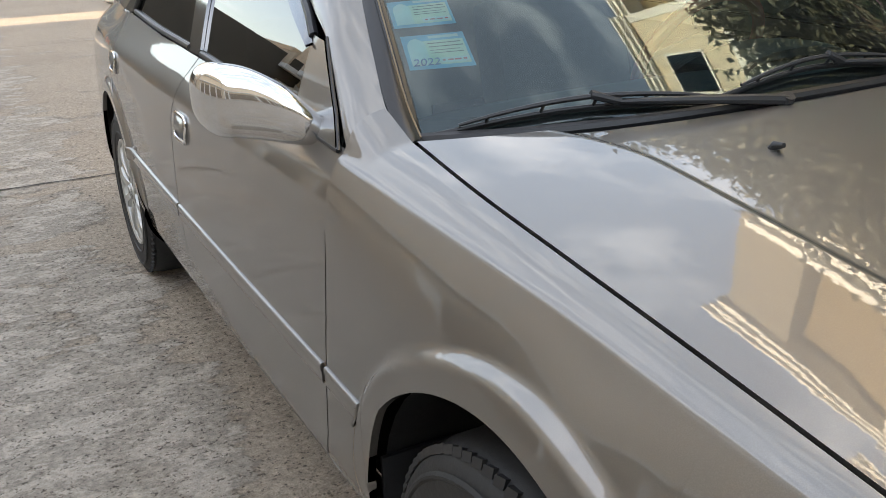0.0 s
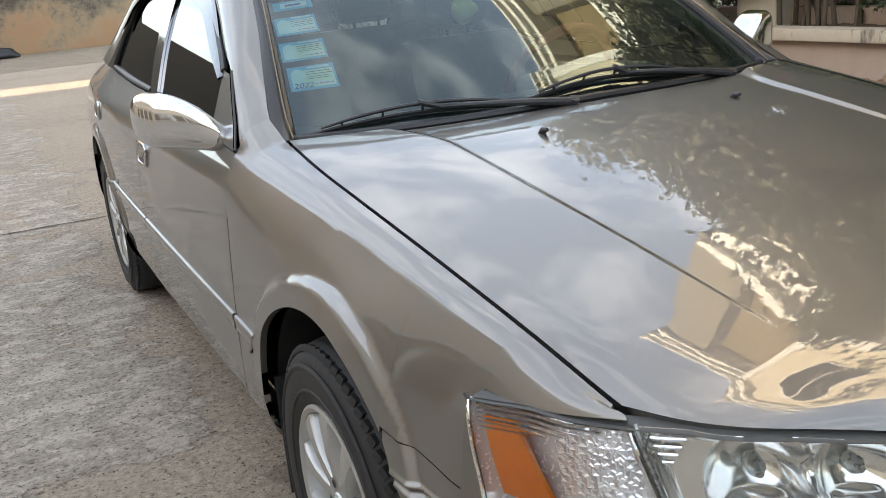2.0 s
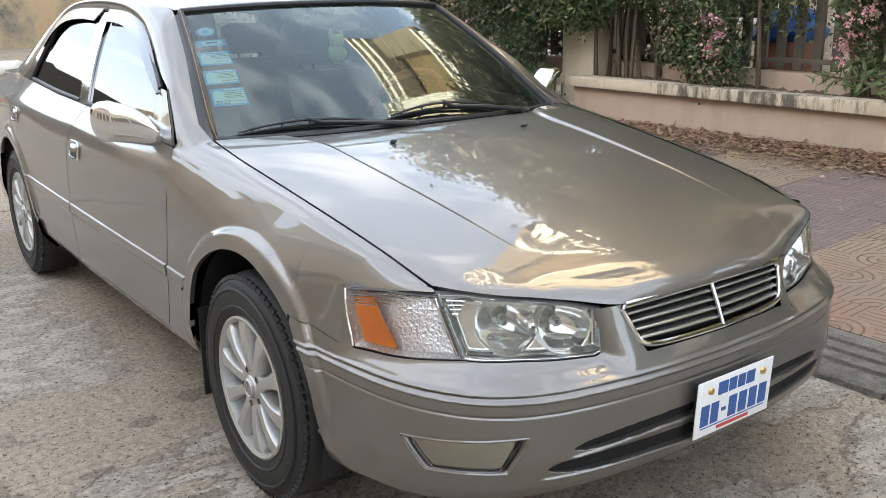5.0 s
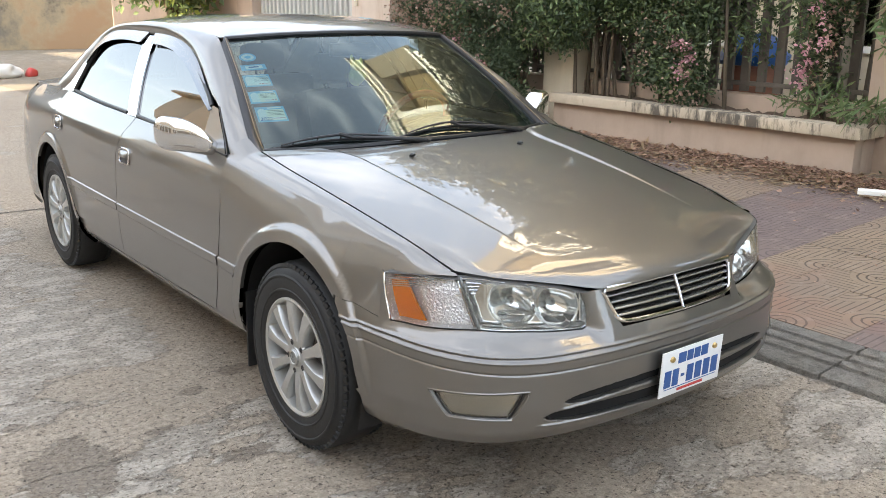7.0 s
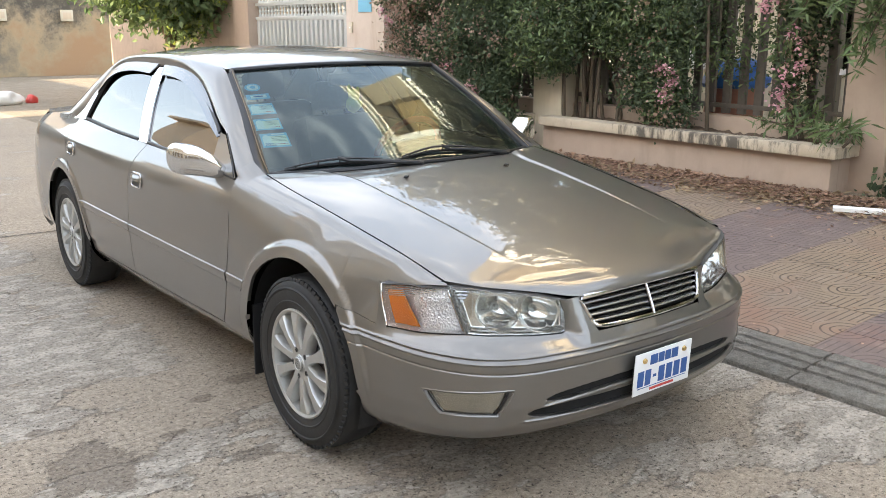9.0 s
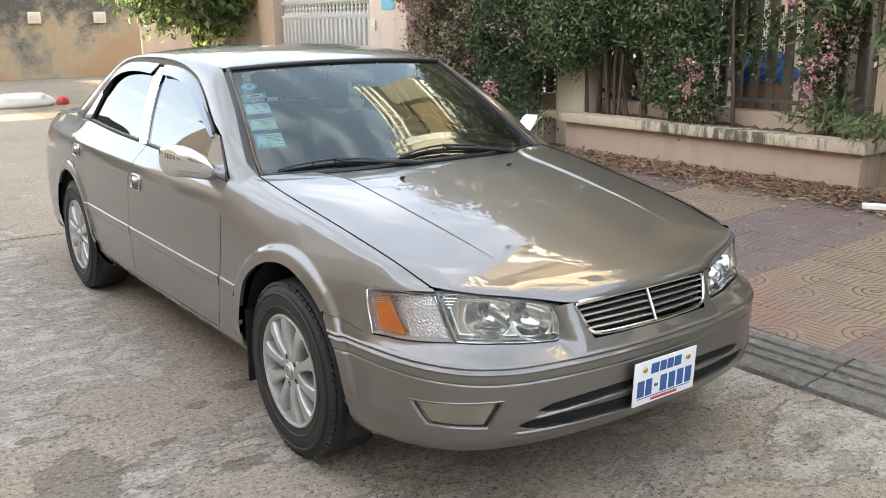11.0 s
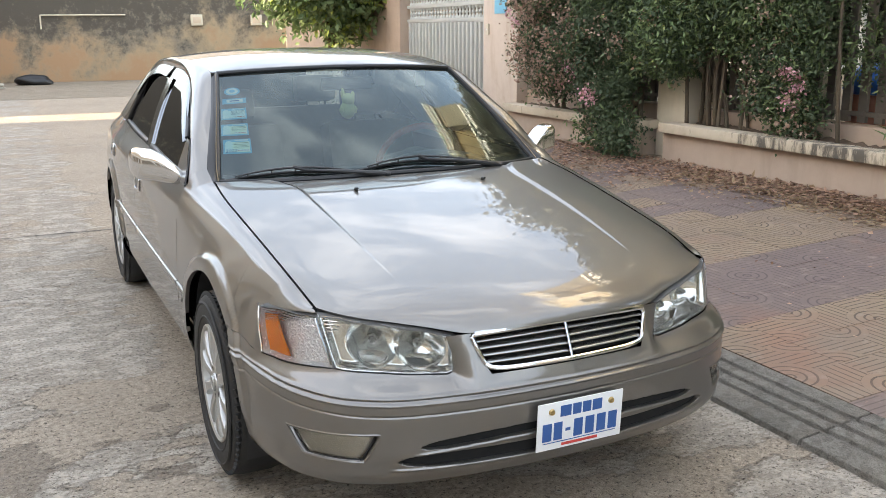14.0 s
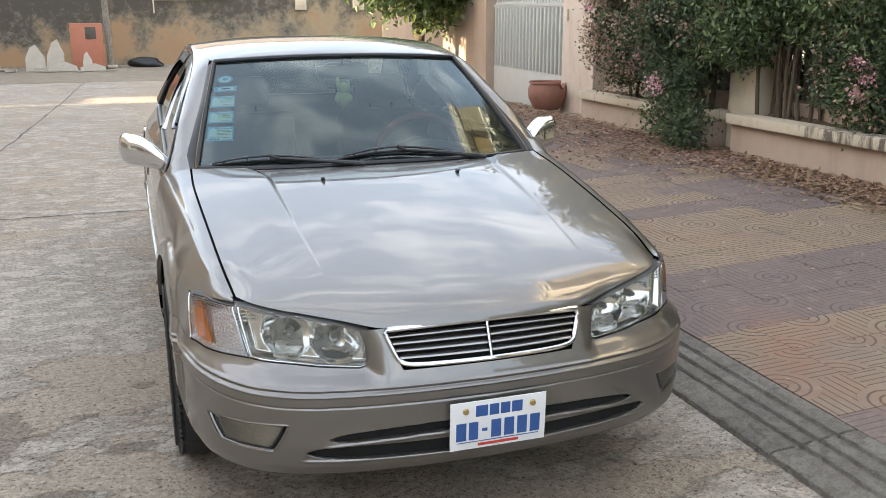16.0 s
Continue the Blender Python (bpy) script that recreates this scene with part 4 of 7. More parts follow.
for mirror in (False, True):
    sg = -1 if mirror else 1
    lamp = thing_child("headlamp", car)
    lamp["label"] = "clear headlamp with chrome reflectors and amber corner"
    S0 = s_x(.352)
    lensg = lamp_sheet(lambda v: S0, lambda v: div_s(v) - .004, .002, 44, 20)
    # rounded inner end
    for i in range(7):
        k = 1 - (1 - (i / 7.0)) ** 2
        c = lensg[i].mean(axis=0)
        h = .62 + .38 * math.sqrt(k) if i else .62
        lensg[i] = c + (lensg[i] - c) * h
    panel("main_lens", [lensg], LAMPGLASS, lamp, "clear lens", mirror=mirror, flange=.003)
    panel("corner_lens", [lamp_sheet(lambda v: div_s(v) + .004, end_s, .002, 30, 20)], LAMPCLEAR, lamp, "clear corner lens", mirror=mirror, flange=.003)
    # chrome inside of the lamp: two bowls over a ledge, rising to the lens at its rim
    bowls = [(s_x(.455), .56, .080, .050), (s_x(.606), .54, .094, .060)]
    back = []
    for f in np.linspace(0, 1, 90):
        col = []
        for v in np.linspace(0, 1, 44):
            s = S0 + f * (div_s(v) - .004 - S0)
            lo_, hi_ = lamp_low(s) + .002, lamp_top(s) - .002
            z = lo_ + v * (hi_ - lo_)
            e = min(f * .4, (1 - f) * .4, v * .12, (1 - v) * .12)
            deep = .004 + .020 * smooth01(e / .016)
            for sb, vb, rs, dp in bowls:
                r2 = ((s - sb) / rs) ** 2 + ((z - (lo_ + vb * (hi_ - lo_))) / .064) ** 2
                deep += dp * max(0, 1 - r2) ** .8
            if v < .26:
                deep = min(deep, .018 + .03 * v / .26)
            col.append(shell(s, z, -deep))
        back.append(col)
    panel("lamp_housing", [np.array(back)], BOWL, lamp, mirror=mirror, flange=0)
    rim = [shell(s, lamp_low(s) - .001, -.009) for s in np.linspace(S0 + .01, ENDS[0], 40)]
    part("lamp_gap", tube([tuple(p * (sg, 1, 1)) for p in rim], .003, 6), SEAL, lamp)
    def lamp_line(s_of, v0, v1, out):
        return [shell(s_of(v), lamp_low(s_of(v)) + v * (lamp_top(s_of(v)) - lamp_low(s_of(v))), out) for v in np.linspace(v0, v1, 14)]
    rim = lamp_line(div_s, 0, 1, -.004)
    part("lamp_divider", tube([tuple(p * (sg, 1, 1)) for p in rim], .0040, 8), LAMPGREY, lamp)
    rim = lamp_line(lambda v: div_s(v) + .010, .06, .94, -.001)
    part("lamp_edge", tube([tuple(p * (sg, 1, 1)) for p in rim], .0035, 8), CHROME, lamp)
    lip = np.array([[shell(s, lamp_top(s) - .005 + .006 * w, .002 - .024 * w) for w in (0, .3, 1)] for s in np.linspace(S0, ENDS[1], 60)])
    panel("lamp_lip", [lip], DASH, lamp, mirror=mirror, flange=0, outward=(0, 0, -2))
    for (sb, vb, rs, dp) in bowls:
        zb_ = lamp_low(sb) + vb * (lamp_top(sb) - lamp_low(sb))
        c = shell(sb, zb_, -dp - .012) * (sg, 1, 1)
        e = shell(sb, zb_, -.034) * (sg, 1, 1)
        part("bulb", tube([tuple(c), tuple(c * .4 + e * .6), tuple(e)], [.012, .012, .005], 14), LAMPGREY, lamp)
    # ribbed strip on the inside of the lens, near the divider
    for k in range(4):
        rb = [shell(s, lamp_top(s) - .014 - .0095 * k, -.006) for s in np.linspace(DIV[1] - .075 + .006 * k, DIV[1] - .022 - .006 * k, 8)]
        part("lens_rib", tube([tuple(p * (sg, 1, 1)) for p in rb], .0024, 6), CHROME, lamp)
    # corner lamp: amber strip at the outer end, faceted reflector beside it
    def corner_sheet(f_in, f_out, v0, v1, out, n=20, m=16):
        P = []
        for k in np.linspace(0, 1, n):
            col = []
            for v in np.linspace(v0, v1, m):
                a, b = f_in(v), f_out(v)
                s = div_s(v) + (a + k * (b - a)) * (end_s(v) - div_s(v))
                col.append(shell(s, lamp_low(s) + v * (lamp_top(s) - lamp_low(s)), out))
            P.append(col)
        return np.array(P)
    panel("corner_reflector", [corner_sheet(lambda v: .06, lambda v: .56 - .06 * v - .55 * max(0, v - .72), .06, .90, -.016)], JEWEL, lamp, "faceted chrome reflector", mirror=mirror, flange=0)
    panel("amber_reflector", [corner_sheet(lambda v: .56 + .20 * v, lambda v: .90 + .03 * v, .10, .84, -.006)], AMBER, lamp, "orange indicator strip", mirror=mirror, flange=.008)
    back = []
    for f in np.linspace(0, 1, 30):
        col = []
        for v in np.linspace(0, 1, 20):
            s = div_s(v) + .002 + f * (end_s(v) - div_s(v) - .002)
            e = min(f * .3, (1 - f) * .3, v * .13, (1 - v) * .13)
            col.append(shell(s, lamp_low(s) + .002 + v * (lamp_top(s) - lamp_low(s) - .004), -.003 - .027 * smooth01(e / .012)))
        back.append(col)
    panel("corner_backing", [np.array(back)], LAMPWHITE, lamp, mirror=mirror, flange=0)
    for k in range(6):
        rb = [shell(s, lamp_top(s) - .009 - .0060 * k, -.005) for s in np.linspace(DIV[1] + (.08 + .10 * k) * (ENDS[1] - DIV[1]), ENDS[1] - .012 - .002 * k, 12)]
        part("lens_rib", tube([tuple(p * (sg, 1, 1)) for p in rb], .0018, 5), LAMPCHROME, lamp)
    rim = lamp_line(lambda v: end_s(v) - .001, .03, .97, .002)
    part("lamp_edge", tube([tuple(p * (sg, 1, 1)) for p in rim], .003, 8), LAMPCHROME, lamp)

    # painted corner between the slanted lamp end and the fender
    fill = [[shell(end_s(v) + .003 + f * (s_y(-.4485) - end_s(v) - .003), lamp_low(ENDS[0]) - .002 + v * (lamp_top(ENDS[1]) - lamp_low(ENDS[0]) + .004)) for v in np.linspace(0, 1, 14)] for f in np.linspace(0, 1, 6)]
    panel("lamp_surround", [np.array(fill)], PAINT, lamp, mirror=mirror, flange=.010)

# ---- grille
grille = thing_child("grille", car)
grille["label"] = "chrome-barred radiator grille with a centre bar"


def grille_pt(x, v, out):
    """v from the lower to the upper rim."""
    a = abs(x)
    zlow, zhigh = .572 + .002 * (a / .3) ** 2, .672 - .006 * (a / .3) ** 2
    z = zlow + v * (zhigh - zlow)
    p = shell(s_x(a), z, out)
    return np.array((math.copysign(abs(p[0]), x) if x else 0.0, p[1], p[2]))


def half_w(v):
    return .262 + .046 * max(v, 0.0) ** .8


bk = np.array([[grille_pt(w * (half_w(v) + .01), v, -.030) for v in np.linspace(-.02, 1.02, 8)] for w in np.linspace(-1, 1, 41)])
panel("grille_backing", [bk], VOID, grille, flange=0)
loop = [grille_pt(w * half_w(1), 1.0, .001) for w in np.linspace(-.97, .97, 36)]
loop += [grille_pt(half_w(v) * (1 - .02 * (v > .9)), v, .001) for v in np.linspace(.94, .16, 12)]
loop += [grille_pt(w * half_w(0), .0 + .08 * abs(w) ** 12, .001) for w in np.linspace(.985, -.985, 36)]
loop += [grille_pt(-half_w(v), v, .001) for v in np.linspace(.16, .94, 12)]
part("grille_frame", tube([tuple(p) for p in loop], .0075, 10, True), CHROME, grille, "chrome frame")
lp = [np.array(p) + (0, -.004, .004) for p in loop[:36]]
part("grille_top_bar", tube([tuple(p) for p in lp], .0095, 10), CHROME, grille)
for k in range(4):
    v = .20 + .20 * k
    for sgn in (-1, 1):
        P = []
        for f in np.linspace(.02, .985, 24):
            x = sgn * f * half_w(v)
            P.append([grille_pt(x, v + dv, o) for dv, o in ((-.044, -.024), (-.044, -.005), (-.030, .000), (.014, -.002), (.036, -.009), (.042, -.026))])
        panel("grille_bar", [np.array(P)], GRILLEM, grille, flange=0, outward=(0, -.6, .62))
part("grille_centre_bar", tube([tuple(grille_pt(.0, v, .004)) for v in np.linspace(.02, .98, 12)], [.0055] * 12, 8), CHROME, grille)

# ---- number plate, with its writing as plain bars
plate = thing_child("number_plate", car)
plate["label"] = "white number plate with blue marks"
PY = -.945
tiltm = Matrix.Translation((.004, PY, .394)) @ Euler((radians(3), 0, 0)).to_matrix().to_4x4()
part("plate_sheet", box(-.146, .146, -.002, .002, -.074, .074, .0015, tiltm), PLATEW, plate)
part("plate_bracket", box(-.12, .12, .003, .030, -.06, .06, .003, tiltm), BLACK, plate)
for x0_, x1_, z0_, z1_ in ((-.128, -.098, -.045, .010), (-.090, -.062, -.045, .010), (-.050, -.034, -.022, -.013), (-.022, .008, -.045, .010), (.018, .048, -.045, .010), (.058, .088, -.045, .010), (.098, .128, -.045, .010)):
    part("plate_bar", box(x0_, x1_, -.0035, -.0018, z0_, z1_, 0, tiltm), PLATEB, plate)
for x0_, x1_ in ((-.070, -.034), (-.028, .0), (.006, .034), (.040, .072)):
    part("plate_bar", box(x0_, x1_, -.0035, -.0018, .026, .060, 0, tiltm), PLATEB, plate)
part("plate_bar", box(-.062, .062, -.0035, -.0018, -.066, -.058, 0, tiltm), PLATER, plate, "red bar")
part("plate_line", box(-.125, .125, -.0033, -.0018, -.0525, -.0505, 0, tiltm), PLATEB, plate)
for x in (-.100, .104):
    part("plate_bolt", lathe([(-.008, .001), (-.008, .008), (-.002, .010)], 16, "x", None, tiltm @ Matrix.Translation((x, 0, .046)) @ Euler((0, 0, radians(90))).to_matrix().to_4x4()), BRASS, plate, "brass bolt")

# ---- wheels
def build_wheel(x, y, left):
    w = thing_child("wheel", car)
    sg = 1 if left else -1
    base = Matrix.Translation((x, y, WHEEL_Z)) @ (Matrix.Identity(4) if left else Euler((0, 0, math.pi)).to_matrix().to_4x4())
    R = .322
    prof = [(-.205, .200), (-.208, .225), (-.212, .265), (-.200, .300), (-.180, .315), (-.150, R), (-.105, R), (-.060, R), (-.030, .315), (-.010, .300), (.002, .268), (-.002, .230), (-.008, .208), (-.014, .200)]
    tyre = part("tyre", lathe(prof, 72, "x", None, base), RUBBER, w, "black tyre with worn tread")
    # tread blocks
    tb = bmesh.new()
    for k in range(72):
        a = k / 72 * math.tau
        for c0, c1, sh in ((-.205, -.160, .5), (-.152, -.110, 0), (-.102, -.060, .5), (-.052, -.012, 0)):
            rr = R - .0085 if -.16 < c0 < -.06 else .3025
            m_ = base @ Euler((a + sh * .05, 0, 0)).to_matrix().to_4x4() @ Matrix.Translation(((c0 + c1) / 2, 0, rr)) @ Euler((0, (.42 if c0 < -.2 else -.42 if c1 > -.02 else 0), .25)).to_matrix().to_4x4()
            add_box(tb, -(c1 - c0) / 2, (c1 - c0) / 2, -.0092, .0092, -.006, .0075, 0, m_)
    part("tread", tb, RUBBER, tyre)
    # sidewall ribs
    sw = lathe([(-.001, .285), (.0035, .280), (.0035, .276), (.000, .272)], 60, "x", None, base)
    lathe([(-.004, .238), (.001, .234), (.001, .230), (-.004, .226)], 60, "x", sw, base)
    part("sidewall_rib", sw, RUBBER, tyre)
    rim = part("rim", lathe([(-.20, .200), (-.014, .2035), (-.006, .204), (-.003, .198), (-.008, .190), (-.030, .186), (-.075, .176), (-.19, .172)], 64, "x", None, base), SATIN, w, "silver alloy rim")
    sp = bmesh.new()
    for k in range(10):
        a = k / 10 * math.tau + .12
        rows_ = []
        for f in np.linspace(0, 1, 9):
            r = .040 + f * .150
            hw = np.interp(f, [0, .2, .6, 1], [.021, .016, .0165, .029])
            dx = np.interp(f, [0, .15, .5, .85, 1], [-.016, -.012, -.006, -.006, -.010])
            rows_.append([(dx - .045, -hw * .92, r), (dx - .007, -hw, r), (dx, -hw * .78, r), (dx, hw * .78, r), (dx - .007, hw, r), (dx - .045, hw * .92, r)])
        rot = base @ Euler((a, 0, 0)).to_matrix().to_4x4()
        vv = [[sp.verts.new(rot @ Vector(c)) for c in row] for row in rows_]
        for a_, b_ in zip(vv, vv[1:]):
            for i in range(5):
                sp.faces.new((a_[i], a_[i + 1], b_[i + 1], b_[i]))
    bmesh.ops.recalc_face_normals(sp, faces=sp.faces)
    part("spokes", sp, SATIN, rim, "", 40)
    hub = lathe([(-.05, .066), (-.022, .066), (-.014, .060), (-.014, .034), (-.010, .032), (-.008, .026), (-.007, .001)], 40, "x", None, base)
    part("hub", hub, SATIN, rim)
    cap = lathe([(-.009, .029), (-.0045, .026), (-.0035, .001)], 30, "x", None, base)
    part("hub_cap", cap, LAMPGREY, rim, "grey hub cap")
    part("hub_ring", lathe([(-.004, .026), (-.0015, .0245), (-.0015, .0215), (-.0036, .020)], 30, "x", None, base), SATIN, rim)
    # flat black discs on the hub stand for the shade in lug holes
    for k in range(5):
        a = k / 5 * math.tau + .43
        m_ = base @ Euler((a, 0, 0)).to_matrix().to_4x4() @ Matrix.Translation((0, 0, .052))
        part("lug_hole", lathe([(-.0126, .0105), (-.0132, .0095), (-.0134, .001)], 14, "x", None, m_), BLACK, rim)
    part("brake_disc", lathe([(-.056, .05), (-.056, .128), (-.064, .128), (-.064, .05)], 40, "x", None, base), simple_cached("brake_iron", (.10, .09, .085), .45, .7), rim)
    # black disc close behind the spokes stands for the shade inside the wheel
    part("brake_drum", lathe([(-.066, .001), (-.066, .150), (-.080, .176)], 40, "x", None, base), BLACK, rim)


_cache = {}


def simple_cached(name, col, rough, metal):
    if name not in _cache:
        _cache[name] = simple(name, col, rough, metal)
    return _cache[name]


for yy in (0.0, AXLE_R):
    build_wheel(-.868, yy, False)
    build_wheel(.868, yy, True)

# ---- dark inner body: wheel wells, floor, engine bay
inner = bmesh.new()
add_box(inner, -.54, .54, -.60, 3.70, .25, .50)
add_box(inner, -.74, .74, .50, 2.22, .215, .60)
add_box(inner, -.46, .46, -.58, .20, .50, .66)
part("underbody", inner, VOID, car, "dark underbody")
for ya in (AXLE_F, AXLE_R):
    for sg in (-1, 1):
        lin = bmesh.new()
        prev = None
        for k in range(25):
            a = math.radians(-20) + k / 24 * math.radians(220)
            r = ARCH + .004
            p = [lin.verts.new((sg * xx, ya + r * math.cos(a), WHEEL_Z + r * math.sin(a))) for xx in (.60, .838)]
            if prev:
                lin.faces.new((prev[0], p[0], p[1], prev[1]))
            prev = p
        part("wheel_liner", lin, BLACK, car)
for sg in (-1, 1):
    part("mud_flap", box(sg * .775 - .075, sg * .775 + .075, .375, .385, .16, .45, .003), BLACK, car, "black mud flap")
# skin backing: keeps daylight out of the gaps
bkp = np.array([[shell(s, z, -.05) for z in np.linspace(.62, .90, 6)] for s in np.linspace(s_y(.45), s_y(2.3), 20)])
for mirror in (False, True):
    panel("door_inner", [bkp], VOID, car, mirror=mirror, flange=0)
    bke = np.array([[tuple(e * (-1, 1, 1) + (dx, 0, -.025)) for dx in (-.03, .0, .03)] for e in EDGE])
    panel("gap_backing", [bke], VOID, car, mirror=mirror, flange=0, outward=(0, 0, -3))

# ---- wipers
def wiper(arm, blade, joint):
    """arm and blade: lines of (u, w) on the screen; joint: where along the blade the arm holds it."""
    wp = thing_child("wiper", car)
    wp["label"] = "black wiper arm and blade"
    on = lambda q, off: Vector(screen_point(q[0], q[1], off))
    bl = spline(blade, 25)
    pts = [on(q, .010) for q in bl]
    part("wiper_rubber", tube([on(q, .005) for q in bl], .0035, 6), RUBBER, wp)
    part("wiper_blade", tube(pts, .0042, 6), BLACK, wp)
    n_ = len(pts) - 1
    # bridge and claws
    up_ = []
    for k, q in enumerate(bl):
        f = k / n_
        up_.append(on(q, .012 + .020 * math.sin(math.pi * f) ** .7))
    part("wiper_frame", tube(up_[2:-2], [.0030 + .0018 * math.sin(math.pi * k / (n_ - 4)) for k in range(n_ - 3)], 6), BLACK, wp)
    for k in (4, 8, 12, 16, 20):
        part("wiper_claw", tube([up_[k], pts[k]], .0032, 6), BLACK, wp)
    jp = up_[int(joint * n_)]
    ln = spline(arm, 14)
    ap = [on(q, .020 + .010 * math.sin(math.pi * k / 13)) for k, q in enumerate(ln)]
    ap[-1] = jp + Vector((0, -.002, .004))
    part("wiper_arm", tube(ap, [.0105 - .0005 * k for k in range(14)], 8), BLACK, wp)
    part("wiper_pivot", tube([on(arm[0], .004), on(arm[0], .030)], [.016, .012], 14), BLACK, wp)
    part("wiper_clip", tube([jp + (ap[-1] - ap[-3]) * .2, jp - (ap[-1] - ap[-3]) * .7], .0075, 8), BLACK, wp)


wiper([(-.012, -.11), (.012, -.34), (.055, -.60)], [(.012, -.965), (.045, -.80), (.058, -.62), (.040, -.38), (.012, -.24)], .52)
wiper([(-.012, .63), (.030, .36), (.075, .10)], [(.037, -.27), (.070, -.05), (.078, .12), (.055, .36), (.025, .52)], .50)

# ---- things on and behind the windscreen
def sticker(u0, u1, w0, w1, colour, bars, label):
    st = thing_child("sticker", car)
    st["label"] = label
    def sheet_(a, b, c, d, off):
        return np.array([[screen_point(u, w, off) for w in np.linspace(c, d, 5)] for u in np.linspace(a, b, 5)])
    panel("sticker_sheet", [sheet_(u0, u1, w0, w1, -.0052)], STICKB, st, flange=0, outward=(0, 1.5, .6))
    du, dw = (u1 - u0), (w1 - w0)
    for a, b, c, d, mt, nm in bars:
        panel(nm, [sheet_(u0 + a * du, u0 + b * du, w0 + c * dw, w0 + d * dw, -.0040 if nm == "sticker_bar" else -.0046)], mt if mt else colour, st, flange=0, outward=(0, 1.5, .6))


def arch_top(u0, u1, w0, w1):
    """The pale round-topped field at the sticker's side."""
    du, dw = u1 - u0, w1 - w0
    P = np.array([[screen_point(u0 + (.62 + .26 * r * math.sin(t)) * du, w0 + (.20 + .14 * r * math.cos(t)) * dw, -.0042) for t in np.linspace(0, math.pi, 17)] for r in (1, .5, .01)])
    return P


BARS = [(.10, .80, .31, .95, None, "sticker_field"), (.10, .64, .06, .34, STICKW, "sticker_field"), (.86, .94, .42, .90, STICKW, "sticker_bar"),
        (.70, .725, .38, .90, DASH, "sticker_bar"), (.60, .625, .38, .92, DASH, "sticker_bar"), (.50, .52, .38, .85, DASH, "sticker_bar"), (.42, .44, .38, .90, DASH, "sticker_bar"),
        (.14, .28, .48, .93, STICKW, "sticker_bar"), (.19, .23, .52, .90, PLATER, "sticker_bar")]
for _u0, _u1, _w0, _w1, _c, _l in ((.230, .345, -.955, -.805, STICKY, "pale green inspection sticker with a blue rim"), (.375, .475, -.962, -.810, STICKY, "cream inspection sticker with a blue rim"), (.515, .620, -.960, -.808, STICKW, "pale inspection sticker with a blue rim")):
    sticker(_u0, _u1, _w0, _w1, _c, BARS, _l)
    panel("sticker_arch", [arch_top(_u0, _u1, _w0, _w1)], STICKW, car.children[-1], flange=0, outward=(0, 1.5, .6))
sticker(.665, .720, -.950, -.800, STICKW, [(.22, .78, .18, .86, None, "sticker_field"), (.40, .60, .3, .7, PLATEB, "sticker_bar")], "small blue and white sticker")
rs = thing_child("sticker", car)
rs["label"] = "round blue and white sticker"
for r0, mt, off in ((.030, STICKB, -.0052), (.022, STICKW, -.0046), (.011, STICKB, -.0040)):
    P = np.array([[screen_point(.795 + r * math.sin(t) / .70, -.885 + r * math.cos(t) / .56, off) for t in np.linspace(0, math.tau, 25)] for r in (r0, r0 * .5, .0005)])
    panel("sticker_disc", [P], mt, rs, flange=0, outward=(0, 1.5, .6))
tx = bpy.data.curves.new("year_mark", "FONT")
tx.body, tx.size, tx.extrude = "2022", .024, .0004
tx.materials.append(PLATEB)
txo = new("year_mark", tx)
txo.parent = car
_p, _q, _r = Vector(screen_point(.240, -.945, -.0036)), Vector(screen_point(.240, -.80, -.0036)), Vector(screen_point(.30, -.945, -.0036))
_ux = (_q - _p).normalized()
_uz = _ux.cross((_r - _p)).normalized()
_uy = _uz.cross(_ux)
txo.matrix_basis = Matrix.Translation(_p) @ Matrix((_ux, _uy, _uz)).transposed().to_4x4()

# ---- cabin
dash = np.array([[(w * .70, y, z - .03 * abs(w) ** 3) for w in np.linspace(-1, 1, 31)] for y, z in ((.40, .90), (.55, .925), (.70, .93), (.82, .905), (.86, .85), (.86, .60))])
panel("dashboard", [dash], DASH, car, "grey dashboard", flange=0, outward=(0, .6, .3))
bin_ = np.array([[(.34 + .20 * w, y, z + .035 * (1 - w * w)) for w in np.linspace(-1, 1, 13)] for y, z in ((.66, .925), (.72, .935), (.80, .93), (.86, .89))])
panel("instrument_hood", [bin_], DASH, car, flange=.02, outward=(.3, .7, .3))
part("cabin_floor", box(-.72, .72, .86, 2.5, .30, .34), VOID, car)
stw = thing_child("steering_wheel", car)
cen, nrm = Vector((.34, .98, .90)), Vector((0, .88, .47)).normalized()
uu, vv_ = Vector((1, 0, 0)), Vector((0, -.47, .88))
part("wheel_ring", tube([cen + .185 * (math.cos(a) * uu + math.sin(a) * vv_) for a in np.linspace(0, math.tau, 40, endpoint=False)], .016, 10, True), CLOTHRED, stw, "red-covered steering wheel rim")
part("wheel_boss", tube([cen - .17 * uu, cen, cen + .17 * uu], [.02, .06, .02], 12), DASH, stw)
part("wheel_column", tube([cen, cen - .25 * nrm], .04, 12), DASH, stw)


